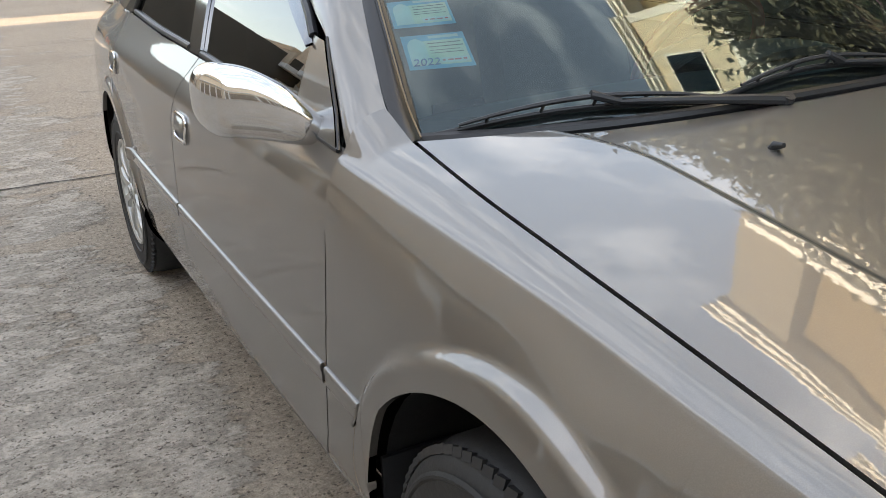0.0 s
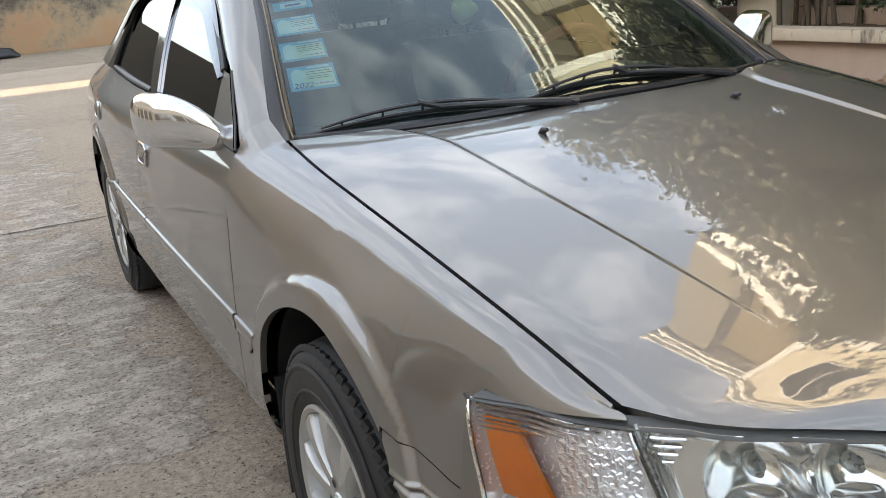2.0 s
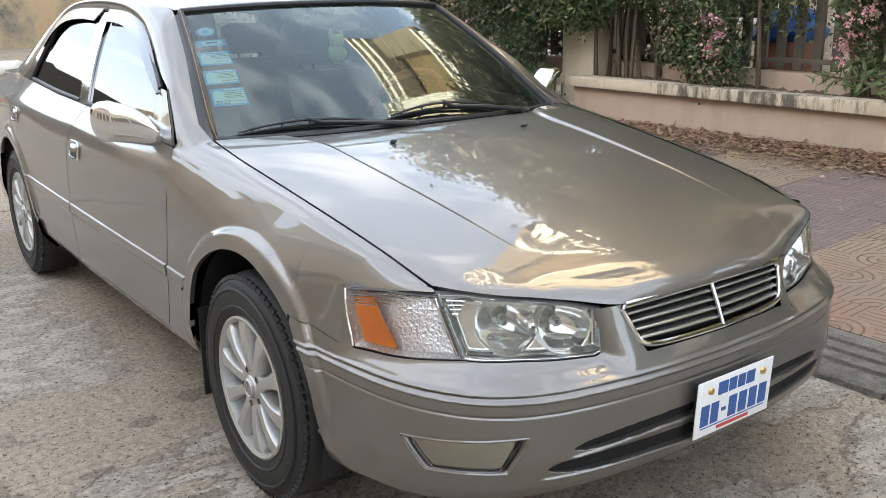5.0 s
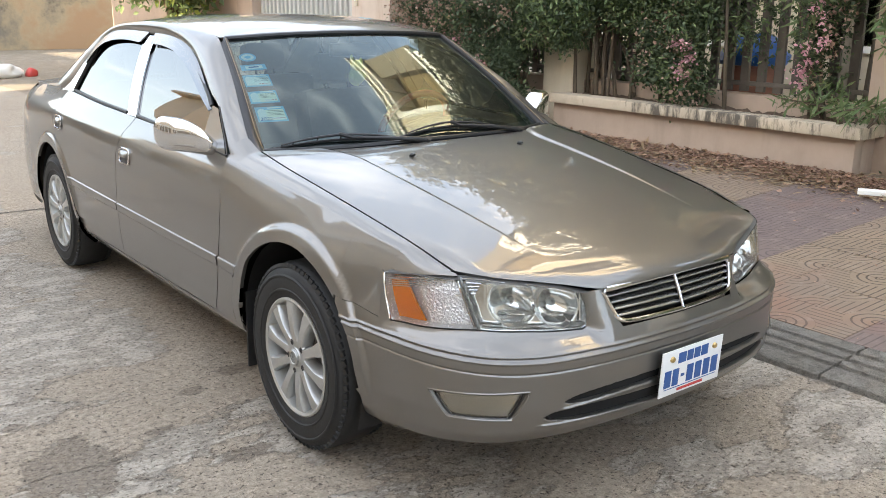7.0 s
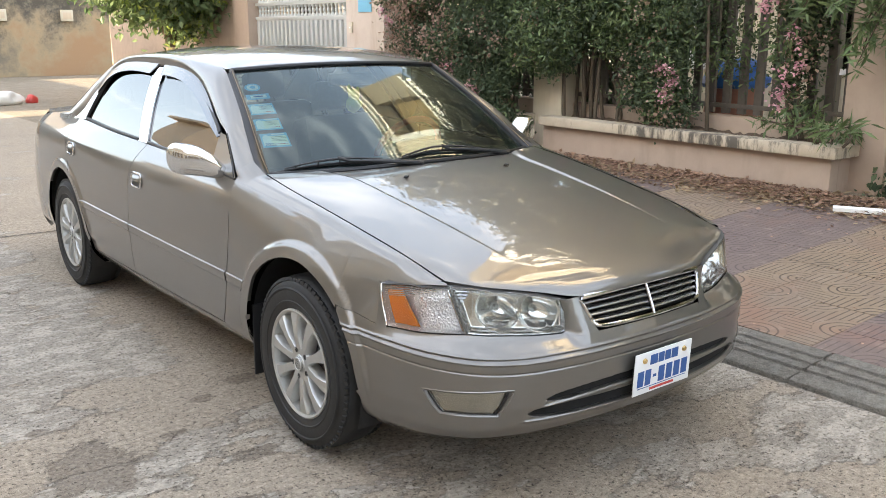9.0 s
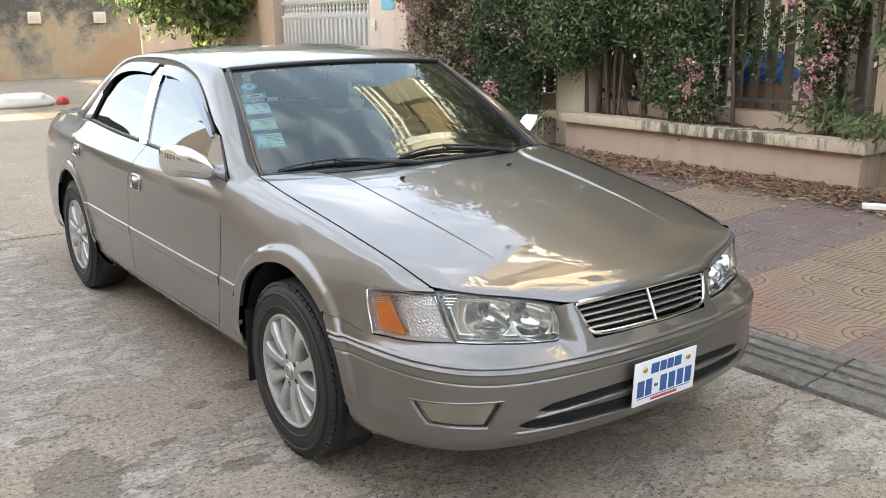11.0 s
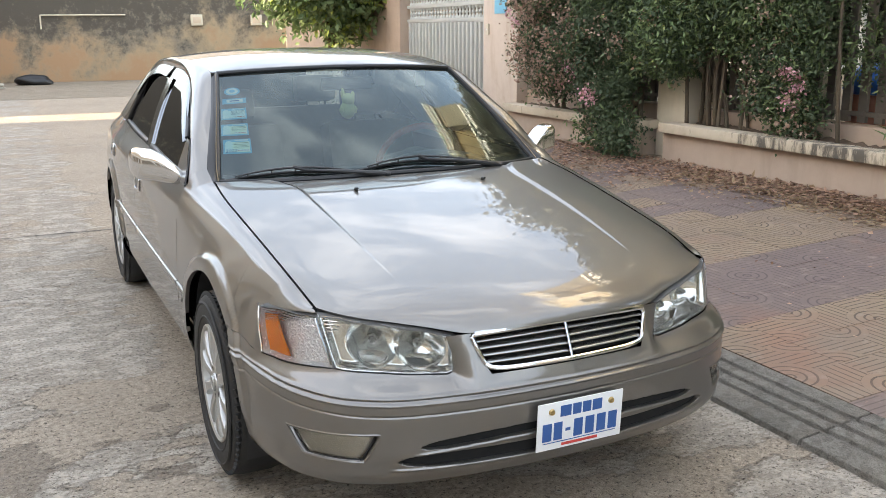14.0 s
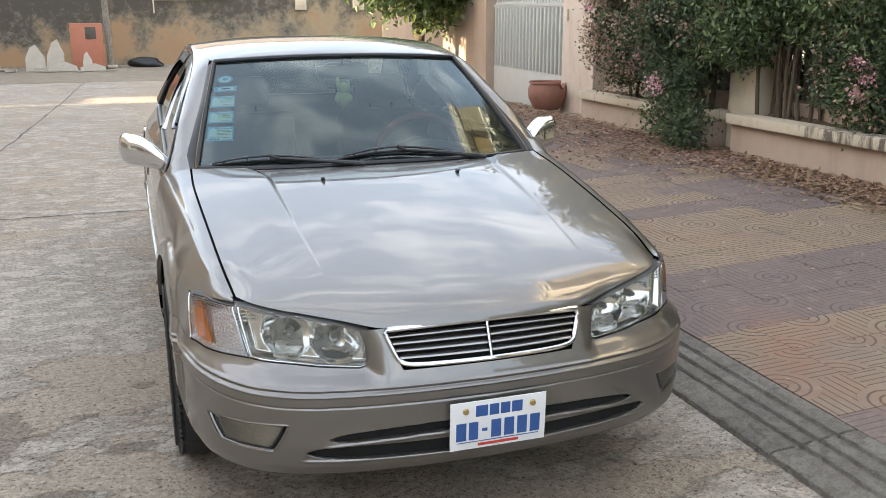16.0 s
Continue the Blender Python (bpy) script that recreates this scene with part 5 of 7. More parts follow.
def seat(x, y, z, w):
    st = thing_child("seat", car)
    st["label"] = "grey cloth seat with headrest"
    m_ = Matrix.Translation((x, y, z)) @ Euler((radians(-14), 0, 0)).to_matrix().to_4x4()
    part("backrest", box(-w / 2, w / 2, -.08, .09, .10, .68, .05, m_), CLOTH, st)
    part("cushion", box(x - w / 2, x + w / 2, y - .48, y + .06, z - .02, z + .16, .05), CLOTH, st)
    for hx in ((0,) if w < .8 else (-.35, .35)):
        mh = m_ @ Matrix.Translation((hx, 0, 0))
        part("headrest", box(-.13, .13, -.05, .06, .71, .87, .04, mh), CLOTH, st)
        for px in (-.06, .06):
            part("headrest_post", tube([mh @ Vector((px, 0, .64)), mh @ Vector((px, 0, .74))], .006, 6), BLACK, st)


seat(-.37, 1.55, .36, .50)
seat(.37, 1.55, .36, .50)
seat(0, 2.36, .38, 1.28)
lining = np.array([[(w * .57, 1.05 + u * 1.38, 1.325 + .05 * math.sin(math.pi * u) - .03 * abs(w) ** 2) for w in np.linspace(-1, 1, 15)] for u in np.linspace(0, 1, 10)])
panel("headlining", [lining], CLOTH, car, flange=0, outward=(0, 1.7, 3))
part("inner_mirror", box(-.12, .12, .955, .985, 1.235, 1.295, .012), BLACK, car, "black interior mirror")
part("inner_mirror_stalk", tube([(0, .985, 1.26), (0, .985, 1.325)], .008, 8), BLACK, car)
toy = bmesh.new()
for (a, b, c), r, sc in (((0, .93, 1.150), .036, (1, .8, 1.15)), ((.002, .925, 1.195), .030, (1, .85, .95)), ((-.022, .93, 1.222), .012, (.8, .6, 2.0)), ((.026, .93, 1.214), .011, (.8, .6, 1.6)), ((-.03, .92, 1.15), .012, (1, 1, 1.5)), ((.03, .92, 1.15), .012, (1, 1, 1.5))):
    v_ = bmesh.ops.create_icosphere(toy, subdivisions=3, radius=r)["verts"]
    bmesh.ops.transform(toy, matrix=Matrix.Translation((a - .012, b, c)) @ Matrix.Diagonal((*sc, 1)), verts=v_)
mesh_ob("hanging_toy", toy, TOYYEL, car, "pale yellow plush hanging behind the glass", 60)
part("toy_string", tube([(-.012, .93, 1.23), (0, .965, 1.25)], .0015, 5), SEAL, car)
part("visor_label", box(.40, .45, 1.10, 1.104, 1.235, 1.30, .0), STICKY, car, "pale paper label")

# ================================================================ ground
def make_concrete(name, a, b, stain, scale=1.0):
    """Worn concrete: a pale skin that has come off in ragged plates, pitted aggregate below, damp stains; pits and
    plate rims are shaded in colour.
    """
    m, n, l, bs = nodes_of(name)
    v = coords(n, l)
    big = noise_of(n, l, v, .55 * scale, 6, .65)
    mid = noise_of(n, l, v, 2.1 * scale, 14, .70, .25)
    mid2 = noise_of(n, l, v, 7.5 * scale, 12, .74)
    fine = noise_of(n, l, v, 140 * scale, 4, .75)
    grit = noise_of(n, l, v, 55 * scale, 5, .7)
    pit = setv(n.new("ShaderNodeTexVoronoi"), Scale=48.0 * scale, Randomness=1.0)
    l.new(v, pit.inputs["Vector"])
    pits = ramp(n, l, pit.outputs["Distance"], [(.10, 1.0), (.24, 0.0)])
    pitw = ramp(n, l, noise_of(n, l, v, 9 * scale, 4, .6), [(.40, 0.0), (.58, .9)])
    skin = ramp(n, l, mid, [(.490, 0.0), (.512, 1.0)])
    skin2 = ramp(n, l, mid2, [(.515, 0.0), (.545, 1.0)])
    base = mix(n, l, ramp(n, l, fine, [(.28, 0.0), (.72, 1.0)]), tuple(x * .62 for x in a), tuple(x * 1.12 for x in b))
    dots = ramp(n, l, grit, [(.36, 1.0), (.44, 0.0)])
    rough_c = mix(n, l, mix(n, l, .78, 0.0, dots), base, tuple(x * .40 for x in a))
    lite = mix(n, l, ramp(n, l, grit, [(.30, 0.0), (.70, 1.0)]), tuple(x * .66 for x in b), tuple(min(1, x * 1.14) for x in b))
    col = mix(n, l, mix(n, l, .62, 0.0, skin), rough_c, lite)
    # dark outline puts the shade at the plates' broken rims into the colour
    rim_shade = ramp(n, l, mid, [(.474, 0.0), (.490, 1.0), (.502, 0.0)])
    col = mix(n, l, mix(n, l, .50, 0.0, rim_shade), col, tuple(x * .40 for x in a))
    col = mix(n, l, mix(n, l, .30, 0.0, skin2), col, tuple(x * .60 for x in stain))
    # pits are dark dots in the colour, for the shade inside them
    col = mix(n, l, mix(n, l, pitw, 0.0, pits), col, tuple(x * .30 for x in a))
    st = ramp(n, l, big, [(.42, 0.0), (.64, 1.0)])
    col = mix(n, l, mix(n, l, .42, 0.0, st), col, stain)
    l.new(col, bs.inputs["Base Color"])
    setv(bs, Roughness=.92)
    n1 = bump(n, l, skin, None, .8, .006)
    n2 = bump(n, l, mid2, None, .9, .022, n1)
    n3 = bump(n, l, grit, None, .9, .014, n2)
    bump(n, l, fine, bs, .9, .009, n3)
    return m


def make_road():
    """Old road concrete: pale pitted paste, grey crust in ragged plates, a few dark worn hollows; pits, edges and
    crevices are shaded in colour.
    """
    m, n, l, bs = nodes_of("weathered_concrete")
    v = coords(n, l)
    sep = n.new("ShaderNodeSeparateXYZ")
    l.new(v, sep.inputs[0])
    X, Y = sep.outputs["X"], sep.outputs["Y"]

    def calc(op, x, y=None):
        q = n.new("ShaderNodeMath")
        q.operation = op
        for k, val in enumerate((x, y)):
            if val is None:
                continue
            if isinstance(val, (int, float)):
                q.inputs[k].default_value = val
            else:
                l.new(val, q.inputs[k])
        return q.outputs[0]

    big = noise_of(n, l, v, .7, 6, .62)
    mid = noise_of(n, l, coords(n, l, "Object", (.8, 1.25, 1)), 1.75, 15, .62)
    mid2 = noise_of(n, l, coords(n, l, "Object", (.75, 1.3, 1)), 7.0, 12, .70)
    grit = noise_of(n, l, v, 70, 5, .72)
    fine = noise_of(n, l, v, 210, 3, .7)
    # less crust in the driven strip beside the car
    strip = calc("SUBTRACT", 1.0, calc("MINIMUM", 1.0, calc("ABSOLUTE", calc("DIVIDE", calc("SUBTRACT", Y, .62), .55))))
    lean = calc("MULTIPLY", strip, -.11)

    def ramp01(x, at, per):
        return calc("MINIMUM", 1.0, calc("MAXIMUM", 0.0, calc("MULTIPLY", calc("SUBTRACT", x, at), per)))

    # a broad sheet of crust begins behind a slanting broken edge and ends short of the car
    border = calc("ADD", .90, calc("MULTIPLY", calc("MAXIMUM", 0.0, calc("ADD", X, 1.38)), .75))
    sheet = ramp01(calc("SUBTRACT", Y, border), 0.0, 9.0)
    lean = calc("ADD", lean, calc("MULTIPLY", calc("ADD", sheet, calc("MULTIPLY", ramp01(Y, 2.2, .8), -.6)), .085))
    lean = calc("ADD", lean, calc("MULTIPLY", calc("MULTIPLY", ramp01(X, -1.02, 4.0), ramp01(Y, .6, 3.0)), -.16))
    plate_f = calc("ADD", calc("ADD", mid, lean), calc("MULTIPLY", calc("SUBTRACT", mid2, .5), .16))
    plate = ramp(n, l, plate_f, [(.478, 0.0), (.497, 1.0)])
    edge = ramp(n, l, plate_f, [(.462, 0.0), (.484, 1.0), (.500, 0.0)])
    crust2 = ramp(n, l, mid2, [(.50, 0.0), (.545, 1.0)])
    g1 = ramp(n, l, grit, [(.26, 0.0), (.74, 1.0)])
    paste = mix(n, l, g1, (.42, .348, .265), (.68, .575, .455))
    lump = ramp(n, l, noise_of(n, l, v, 24, 9, .72), [(.36, 0.0), (.64, 1.0)])
    paste = mix(n, l, mix(n, l, .55, 0.0, lump), paste, (.27, .212, .155))
    paste = mix(n, l, ramp(n, l, fine, [(.34, .70), (.50, 0.0)]), paste, (.20, .155, .115))
    crust = mix(n, l, g1, (.215, .189, .156), (.43, .380, .318))
    crust = mix(n, l, mix(n, l, .50, 0.0, lump), crust, (.66, .575, .470))
    crust = mix(n, l, mix(n, l, .62, 0.0, crust2), crust, (.62, .555, .470))
    # crevices get their shade as thin dark lines in the colour
    crev_shade = ramp(n, l, mid2, [(.478, 0.0), (.490, 1.0), (.503, 0.0)])
    crust = mix(n, l, mix(n, l, .45, 0.0, crev_shade), crust, (.115, .092, .070))
    col = mix(n, l, mix(n, l, .90, 0.0, plate), paste, crust)
    # plate edges and pits are darkened in colour, for shade the bump doesn't show
    col = mix(n, l, mix(n, l, .24, 0.0, edge), col, (.13, .105, .08))
    pit = setv(n.new("ShaderNodeTexVoronoi"), Scale=62.0, Randomness=1.0)
    jig = n.new("ShaderNodeVectorMath")
    jig.operation = "MULTIPLY_ADD"
    jn = setv(n.new("ShaderNodeTexNoise"), Scale=120.0, Detail=3.0)
    l.new(v, jn.inputs["Vector"])
    l.new(jn.outputs["Color"], jig.inputs[0])
    jig.inputs[1].default_value = (.018, .018, 0)
    l.new(v, jig.inputs[2])
    l.new(jig.outputs[0], pit.inputs["Vector"])
    pits = ramp(n, l, pit.outputs["Distance"], [(.14, 1.0), (.30, 0.0)])
    some = ramp(n, l, noise_of(n, l, v, 14, 4, .65), [(.42, 0.0), (.56, 1.0)])
    col = mix(n, l, calc("MULTIPLY", pits, calc("MULTIPLY", some, .85)), col, (.12, .09, .065))
    col = mix(n, l, ramp(n, l, big, [(.46, 0.0), (.70, .35)]), col, (.30, .235, .17))
    wob = calc("MULTIPLY", calc("SUBTRACT", noise_of(n, l, v, 8, 12, .74), .5), 2.6)
    hollow = None
    for cx, cy, rx, ry in ((-1.53, .30, .15, .22), (-1.61, .71, .045, .030), (-1.20, .39, .060, .028), (-.98, .64, .060, .035), (-.73, .75, .085, .055), (-1.02, .05, .10, .05), (-1.25, -.25, .12, .06)):
        d = calc("SQRT", calc("ADD", calc("POWER", calc("DIVIDE", calc("SUBTRACT", X, cx), rx), 2.0), calc("POWER", calc("DIVIDE", calc("SUBTRACT", Y, cy), ry), 2.0)))
        f = ramp(n, l, calc("ADD", calc("MULTIPLY", d, .5), calc("MULTIPLY", wob, .5)), [(.450, 1.0), (.490, 0.0)])
        hollow = f if hollow is None else calc("MAXIMUM", hollow, f)
    dark = mix(n, l, g1, (.145, .112, .080), (.36, .300, .235))
    col = mix(n, l, mix(n, l, .85, 0.0, hollow), col, dark)
    # grain: shallow hollows shaded in the colour, and dark specks of every size
    l2 = ramp(n, l, noise_of(n, l, v, 46, 9, .76), [(.34, .65), (.66, 1.30)])
    col = mix(n, l, 1.0, col, l2, "MULTIPLY")
    speck = ramp(n, l, noise_of(n, l, v, 52, 6, .70), [(.395, 1.0), (.420, 0.0)])
    col = mix(n, l, calc("MULTIPLY", speck, .85), col, (.070, .054, .040))
    chip = ramp(n, l, noise_of(n, l, coords(n, l, "Object", (.7, 1.4, 1)), 19, 8, .72), [(.345, 1.0), (.372, 0.0)])
    col = mix(n, l, calc("MULTIPLY", chip, .55), col, (.14, .115, .088))
    l.new(col, bs.inputs["Base Color"])
    setv(bs, Roughness=.93)
    n1 = bump(n, l, plate, None, .7, .006)
    n2 = bump(n, l, mid2, None, 1.0, .030, n1)
    n3 = bump(n, l, grit, None, .9, .010, n2)
    n4 = bump(n, l, calc("SUBTRACT", 1.0, pits), None, .5, .006, n3)
    bump(n, l, calc("SUBTRACT", 1.0, hollow), bs, .6, .006, n4)
    return m


ROADM = make_road()
KERBM = make_concrete("grey_kerb_concrete", (.31, .275, .23), (.46, .415, .355), (.18, .16, .13), 2.5)
EARTHM = make_concrete("dusty_earth", (.30, .24, .175), (.42, .35, .265), (.25, .205, .15), 1.3)
CRACKM = simple("joint_dirt", (.07, .06, .05), .95, 0, .3, 20, .2)

KX0, KX1 = 1.10, 1.48     # drain kerb
def pave_z(x):
    return .055 + (x - KX1) * .048


gb = bmesh.new()
xs = [-300, -60, -20, -8, -4, -2, 0, KX0 + .05]
ys = [-300, -60, -20, -8, -4, 0, 4, 8, 14, 20, 28, 40, 80, 400]
vv = [[gb.verts.new((x, y, 0)) for y in ys] for x in xs]
for i in range(len(xs) - 1):
    for j in range(len(ys) - 1):
        gb.faces.new((vv[i][j], vv[i + 1][j], vv[i + 1][j + 1], vv[i][j + 1]))
far = [gb.verts.new((300, y, 0)) for y in ys]
for j in range(len(ys) - 1):
    gb.faces.new((vv[-1][j], far[j], far[j + 1], vv[-1][j + 1]))
road = mesh_ob("road", gb, ROADM)
tagged(road, "weathered grey-beige concrete road, patched and cracked", "road", "", "structure")


def crack(name, pts, w, seed, mat_=None, z=.004, n=60):
    rr = random.Random(seed)
    p = spline(pts, n)
    bm = bmesh.new()
    L, R_ = [], []
    for i in range(n):
        a, b = p[max(i - 1, 0)], p[min(i + 1, n - 1)]
        t = (b - a) / np.linalg.norm(b - a)
        nn = np.array((-t[1], t[0]))
        q = p[i] + nn * rr.uniform(-1, 1) * w * 1.2
        ww = w * rr.uniform(.35, 1.0)
        L.append(bm.verts.new((*(q + nn * ww), z)))
        R_.append(bm.verts.new((*(q - nn * ww), z)))
    for i in range(n - 1):
        bm.faces.new((L[i], R_[i], R_[i + 1], L[i + 1]))
    ob = mesh_ob(name, bm, mat_ or CRACKM)
    return tagged(ob, "dark dirt-filled joint in the concrete road", "joint", "", "structure")


crack("road_joint", [(-9, 4.45), (-4, 4.38), (-1.7, 4.35), (-.9, 4.34), (1.1, 4.28)], .011, 1, n=120)
crack("road_joint", [(-3.0, -4), (-2.75, 2), (-2.45, 8.1), (-2.2, 14), (-2.03, 19.7), (-1.9, 24)], .013, 2, n=160)
crack("road_joint", [(-9, 11.2), (-3, 11.1), (1.1, 11.0)], .012, 3, n=90)
crack("road_joint", [(-9, 17.6), (-3, 17.5), (3.1, 17.3)], .014, 4, n=90)
crack("road_crack", [(-3.4, 2.6), (-2.6, 2.5), (-2.2, 2.65), (-1.8, 2.55), (-1.4, 2.6)], .005, 7)


# drain kerb: long grooved blocks
def kerb_block(y0, y1):
    bm = bmesh.new()
    prof = [(KX0, .0), (KX0 + .004, .022), (KX0 + .02, .028), (KX0 + .11, .034), (KX0 + .115, .022), (KX0 + .135, .022), (KX0 + .14, .038), (KX0 + .19, .042), (KX0 + .195, .028), (KX0 + .215, .028), (KX0 + .22, .045), (KX0 + .27, .049), (KX0 + .275, .034), (KX0 + .295, .034), (KX0 + .30, .052), (KX1 - .006, .058), (KX1 - .002, .040)]
    rows_ = []
    for y in np.linspace(y0 + .004, y1 - .004, 7):
        rows_.append([bm.verts.new((x, y, z)) for x, z in prof])
    for a, b in zip(rows_, rows_[1:]):
        for i in range(len(prof) - 1):
            bm.faces.new((a[i], a[i + 1], b[i + 1], b[i]))
    for r in (rows_[0], rows_[-1]):
        bm.faces.new([*r, bm.verts.new((KX1 - .002, r[0].co.y, 0)), ])
    bmesh.ops.recalc_face_normals(bm, faces=bm.faces)
    return bm


kerb = thing("kerb", "grooved grey concrete drain kerb along the road", "kerb")
kerb["kind"] = "structure"
kme = None
for k in range(-14, 9):
    yk = .18 + k * .95
    if kme is None:
        first = part("kerb_block", kerb_block(0, .95), KERBM, kerb, "", 30)
        kme = first.data
        first.location = (0, yk, 0)
    else:
        ob = new("kerb_block", kme)
        ob.parent = kerb
        ob.location = (0, yk + random.uniform(-.004, .004), random.uniform(-.004, .004))
        ob.rotation_euler = (0, 0, random.uniform(-.003, .003))

# pavement bed, one sheet that rises gently to the fence
pb = bmesh.new()
px = [KX1 - .004, 4.62, 5.6, 40]
pz = [.040, pave_z(4.62) - .015, pave_z(4.62), pave_z(4.62)]
py_ = [-60, -12, 0, 4, 8.0, 9.2, 10.4, 20.5]
pf = [1, 1, 1, 1, 1, .6, .1, .1]
vv = [[pb.verts.new((x, y, z * f)) for y, f in zip(py_, pf)] for x, z in zip(px, pz)]
for i in range(3):
    for j in range(len(py_) - 1):
        pb.faces.new((vv[i][j], vv[i + 1][j], vv[i + 1][j + 1], vv[i][j + 1]))
pavement = mesh_ob("pavement", pb, EARTHM)
tagged(pavement, "patterned tile pavement in ochre and purple bands", "pavement", "", "structure")


def make_tile(name, a, b, groove, depth):
    m, n, l, bs = nodes_of(name)
    v = coords(n, l)
    sep = n.new("ShaderNodeSeparateXYZ")
    l.new(v, sep.inputs[0])
    oi = n.new("ShaderNodeObjectInfo")

    def math_(op, x, y=None, z=None):
        q = n.new("ShaderNodeMath")
        q.operation = op
        for k, val in enumerate((x, y, z)):
            if val is None:
                continue
            if isinstance(val, (int, float)):
                q.inputs[k].default_value = val
            else:
                l.new(val, q.inputs[k])
        return q.outputs[0]

    X, Y = sep.outputs["X"], sep.outputs["Y"]
    H = .15

    def ring(cx, cy):
        return math_("SQRT", math_("ADD", math_("POWER", math_("SUBTRACT", X, cx), 2.0), math_("POWER", math_("SUBTRACT", Y, cy), 2.0)))

    def comb(x, pitch, width):
        return math_("LESS_THAN", math_("ABSOLUTE", math_("SUBTRACT", math_("FRACT", math_("DIVIDE", x, pitch)), .5)), width)

    r1, r2 = ring(-H, -H), ring(H, H)
    rr = math_("MINIMUM", r1, r2)
    inr = math_("LESS_THAN", rr, .150)
    rings = comb(rr, .044, .115)
    lines = comb(Y, .0375, .105)
    g = math_("ADD", math_("MULTIPLY", inr, rings), math_("MULTIPLY", math_("SUBTRACT", 1.0, inr), lines))
    nz = noise_of(n, l, v, 30, 6, .7)
    geo = n.new("ShaderNodeNewGeometry")
    dirt = noise_of(n, l, geo.outputs["Position"], 1.7, 7, .65, .5)
    col = mix(n, l, nz, a, b)
    col = mix(n, l, mix(n, l, .22, 0.0, oi.outputs["Random"]), col, tuple(x * .72 for x in a))
    col = mix(n, l, ramp(n, l, dirt, [(.42, 0.0), (.70, .75)]), col, (.20, .145, .115))
    blot = noise_of(n, l, geo.outputs["Position"], 3.1, 9, .72, .4)
    col = mix(n, l, ramp(n, l, blot, [(.57, 0.0), (.68, .55)]), col, (.10, .076, .062))
    pale = noise_of(n, l, geo.outputs["Position"], 11, 8, .74)
    col = mix(n, l, ramp(n, l, pale, [(.54, 0.0), (.68, .45)]), col, (.34, .275, .215))
    rust = noise_of(n, l, geo.outputs["Position"], .9, 7, .65, .6)
    col = mix(n, l, ramp(n, l, rust, [(.54, 0.0), (.70, .42)]), col, (.30, .135, .08))
    worn = ramp(n, l, dirt, [(.30, .10), (.62, .9)])
    gf = math_("MULTIPLY", g, mix(n, l, worn, depth, depth * .5))
    col = mix(n, l, gf, col, groove)
    l.new(col, bs.inputs["Base Color"])
    setv(bs, Roughness=.8)
    n1 = bump(n, l, math_("SUBTRACT", 1.0, g), None, .8, .004)
    bump(n, l, nz, bs, .3, .002, n1)
    return m


TILEY = make_tile("ochre_tile", (.235, .168, .108), (.318, .234, .158), (.030, .020, .014), .95)
TILEP = make_tile("purple_tile", (.150, .108, .096), (.205, .152, .136), (.035, .026, .023), .62)

# ================================================================ walls and fence on the kerb's side
def make_wall(name, a, b, stain, low=0.0, drip=.5, more=0.0, fine=2.2):
    m, n, l, bs = nodes_of(name)
    v = coords(n, l)
    vs_ = coords(n, l, "Object", (1.5, 1.5, .35))
    f = noise_of(n, l, v, 9, 6, .65)
    dr = noise_of(n, l, vs_, fine, 8, .68, .3)
    bl = noise_of(n, l, v, .9, 7, .66, .8)
    col = mix(n, l, f, a, b)
    col = mix(n, l, ramp(n, l, dr, [(.50 - more, 0.0), (.72 - more, drip)]), col, stain)
    col = mix(n, l, ramp(n, l, bl, [(.52 - more * .7, 0.0), (.70 - more, drip)]), col, tuple(x * .9 for x in stain))
    l.new(col, bs.inputs["Base Color"])
    setv(bs, Roughness=.85)
    bump(n, l, f, bs, .25, .006)
    return m


def make_old_wall():
    """Old lime wall: ochre-brown foot, beige middle, black mould over the upper half."""
    m, n, l, bs = nodes_of("stained_old_wall")
    v = coords(n, l)
    sep = n.new("ShaderNodeSeparateXYZ")
    l.new(v, sep.inputs[0])
    f = noise_of(n, l, v, 6, 8, .7)
    blot = noise_of(n, l, v, .55, 8, .66)
    spot = noise_of(n, l, v, 4.2, 12, .80)
    up = n.new("ShaderNodeMapRange")
    up.inputs["From Min"].default_value, up.inputs["From Max"].default_value = .2, 3.4
    up.inputs["To Min"].default_value, up.inputs["To Max"].default_value = -.10, .24
    l.new(sep.outputs["Z"], up.inputs["Value"])
    def plus(a_, b_):
        q = n.new("ShaderNodeMath")
        l.new(a_, q.inputs[0])
        l.new(b_, q.inputs[1])
        return q.outputs[0]
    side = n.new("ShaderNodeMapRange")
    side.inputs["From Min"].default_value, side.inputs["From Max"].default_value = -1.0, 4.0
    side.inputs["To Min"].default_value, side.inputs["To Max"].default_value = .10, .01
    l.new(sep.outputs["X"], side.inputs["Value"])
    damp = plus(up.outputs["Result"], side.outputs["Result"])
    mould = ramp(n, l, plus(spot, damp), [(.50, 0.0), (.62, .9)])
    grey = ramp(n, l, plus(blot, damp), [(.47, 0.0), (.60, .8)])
    foot = ramp(n, l, plus(blot, up.outputs["Result"]), [(.36, .9), (.48, 0.0)])
    col = mix(n, l, f, (.34, .25, .148), (.48, .375, .245))
    col = mix(n, l, foot, col, (.40, .245, .14))
    col = mix(n, l, grey, col, (.17, .155, .13))
    col = mix(n, l, mix(n, l, mould, 0.0, grey), col, (.05, .046, .04))
    l.new(col, bs.inputs["Base Color"])
    setv(bs, Roughness=.9)
    bump(n, l, f, bs, .4, .02)
    return m


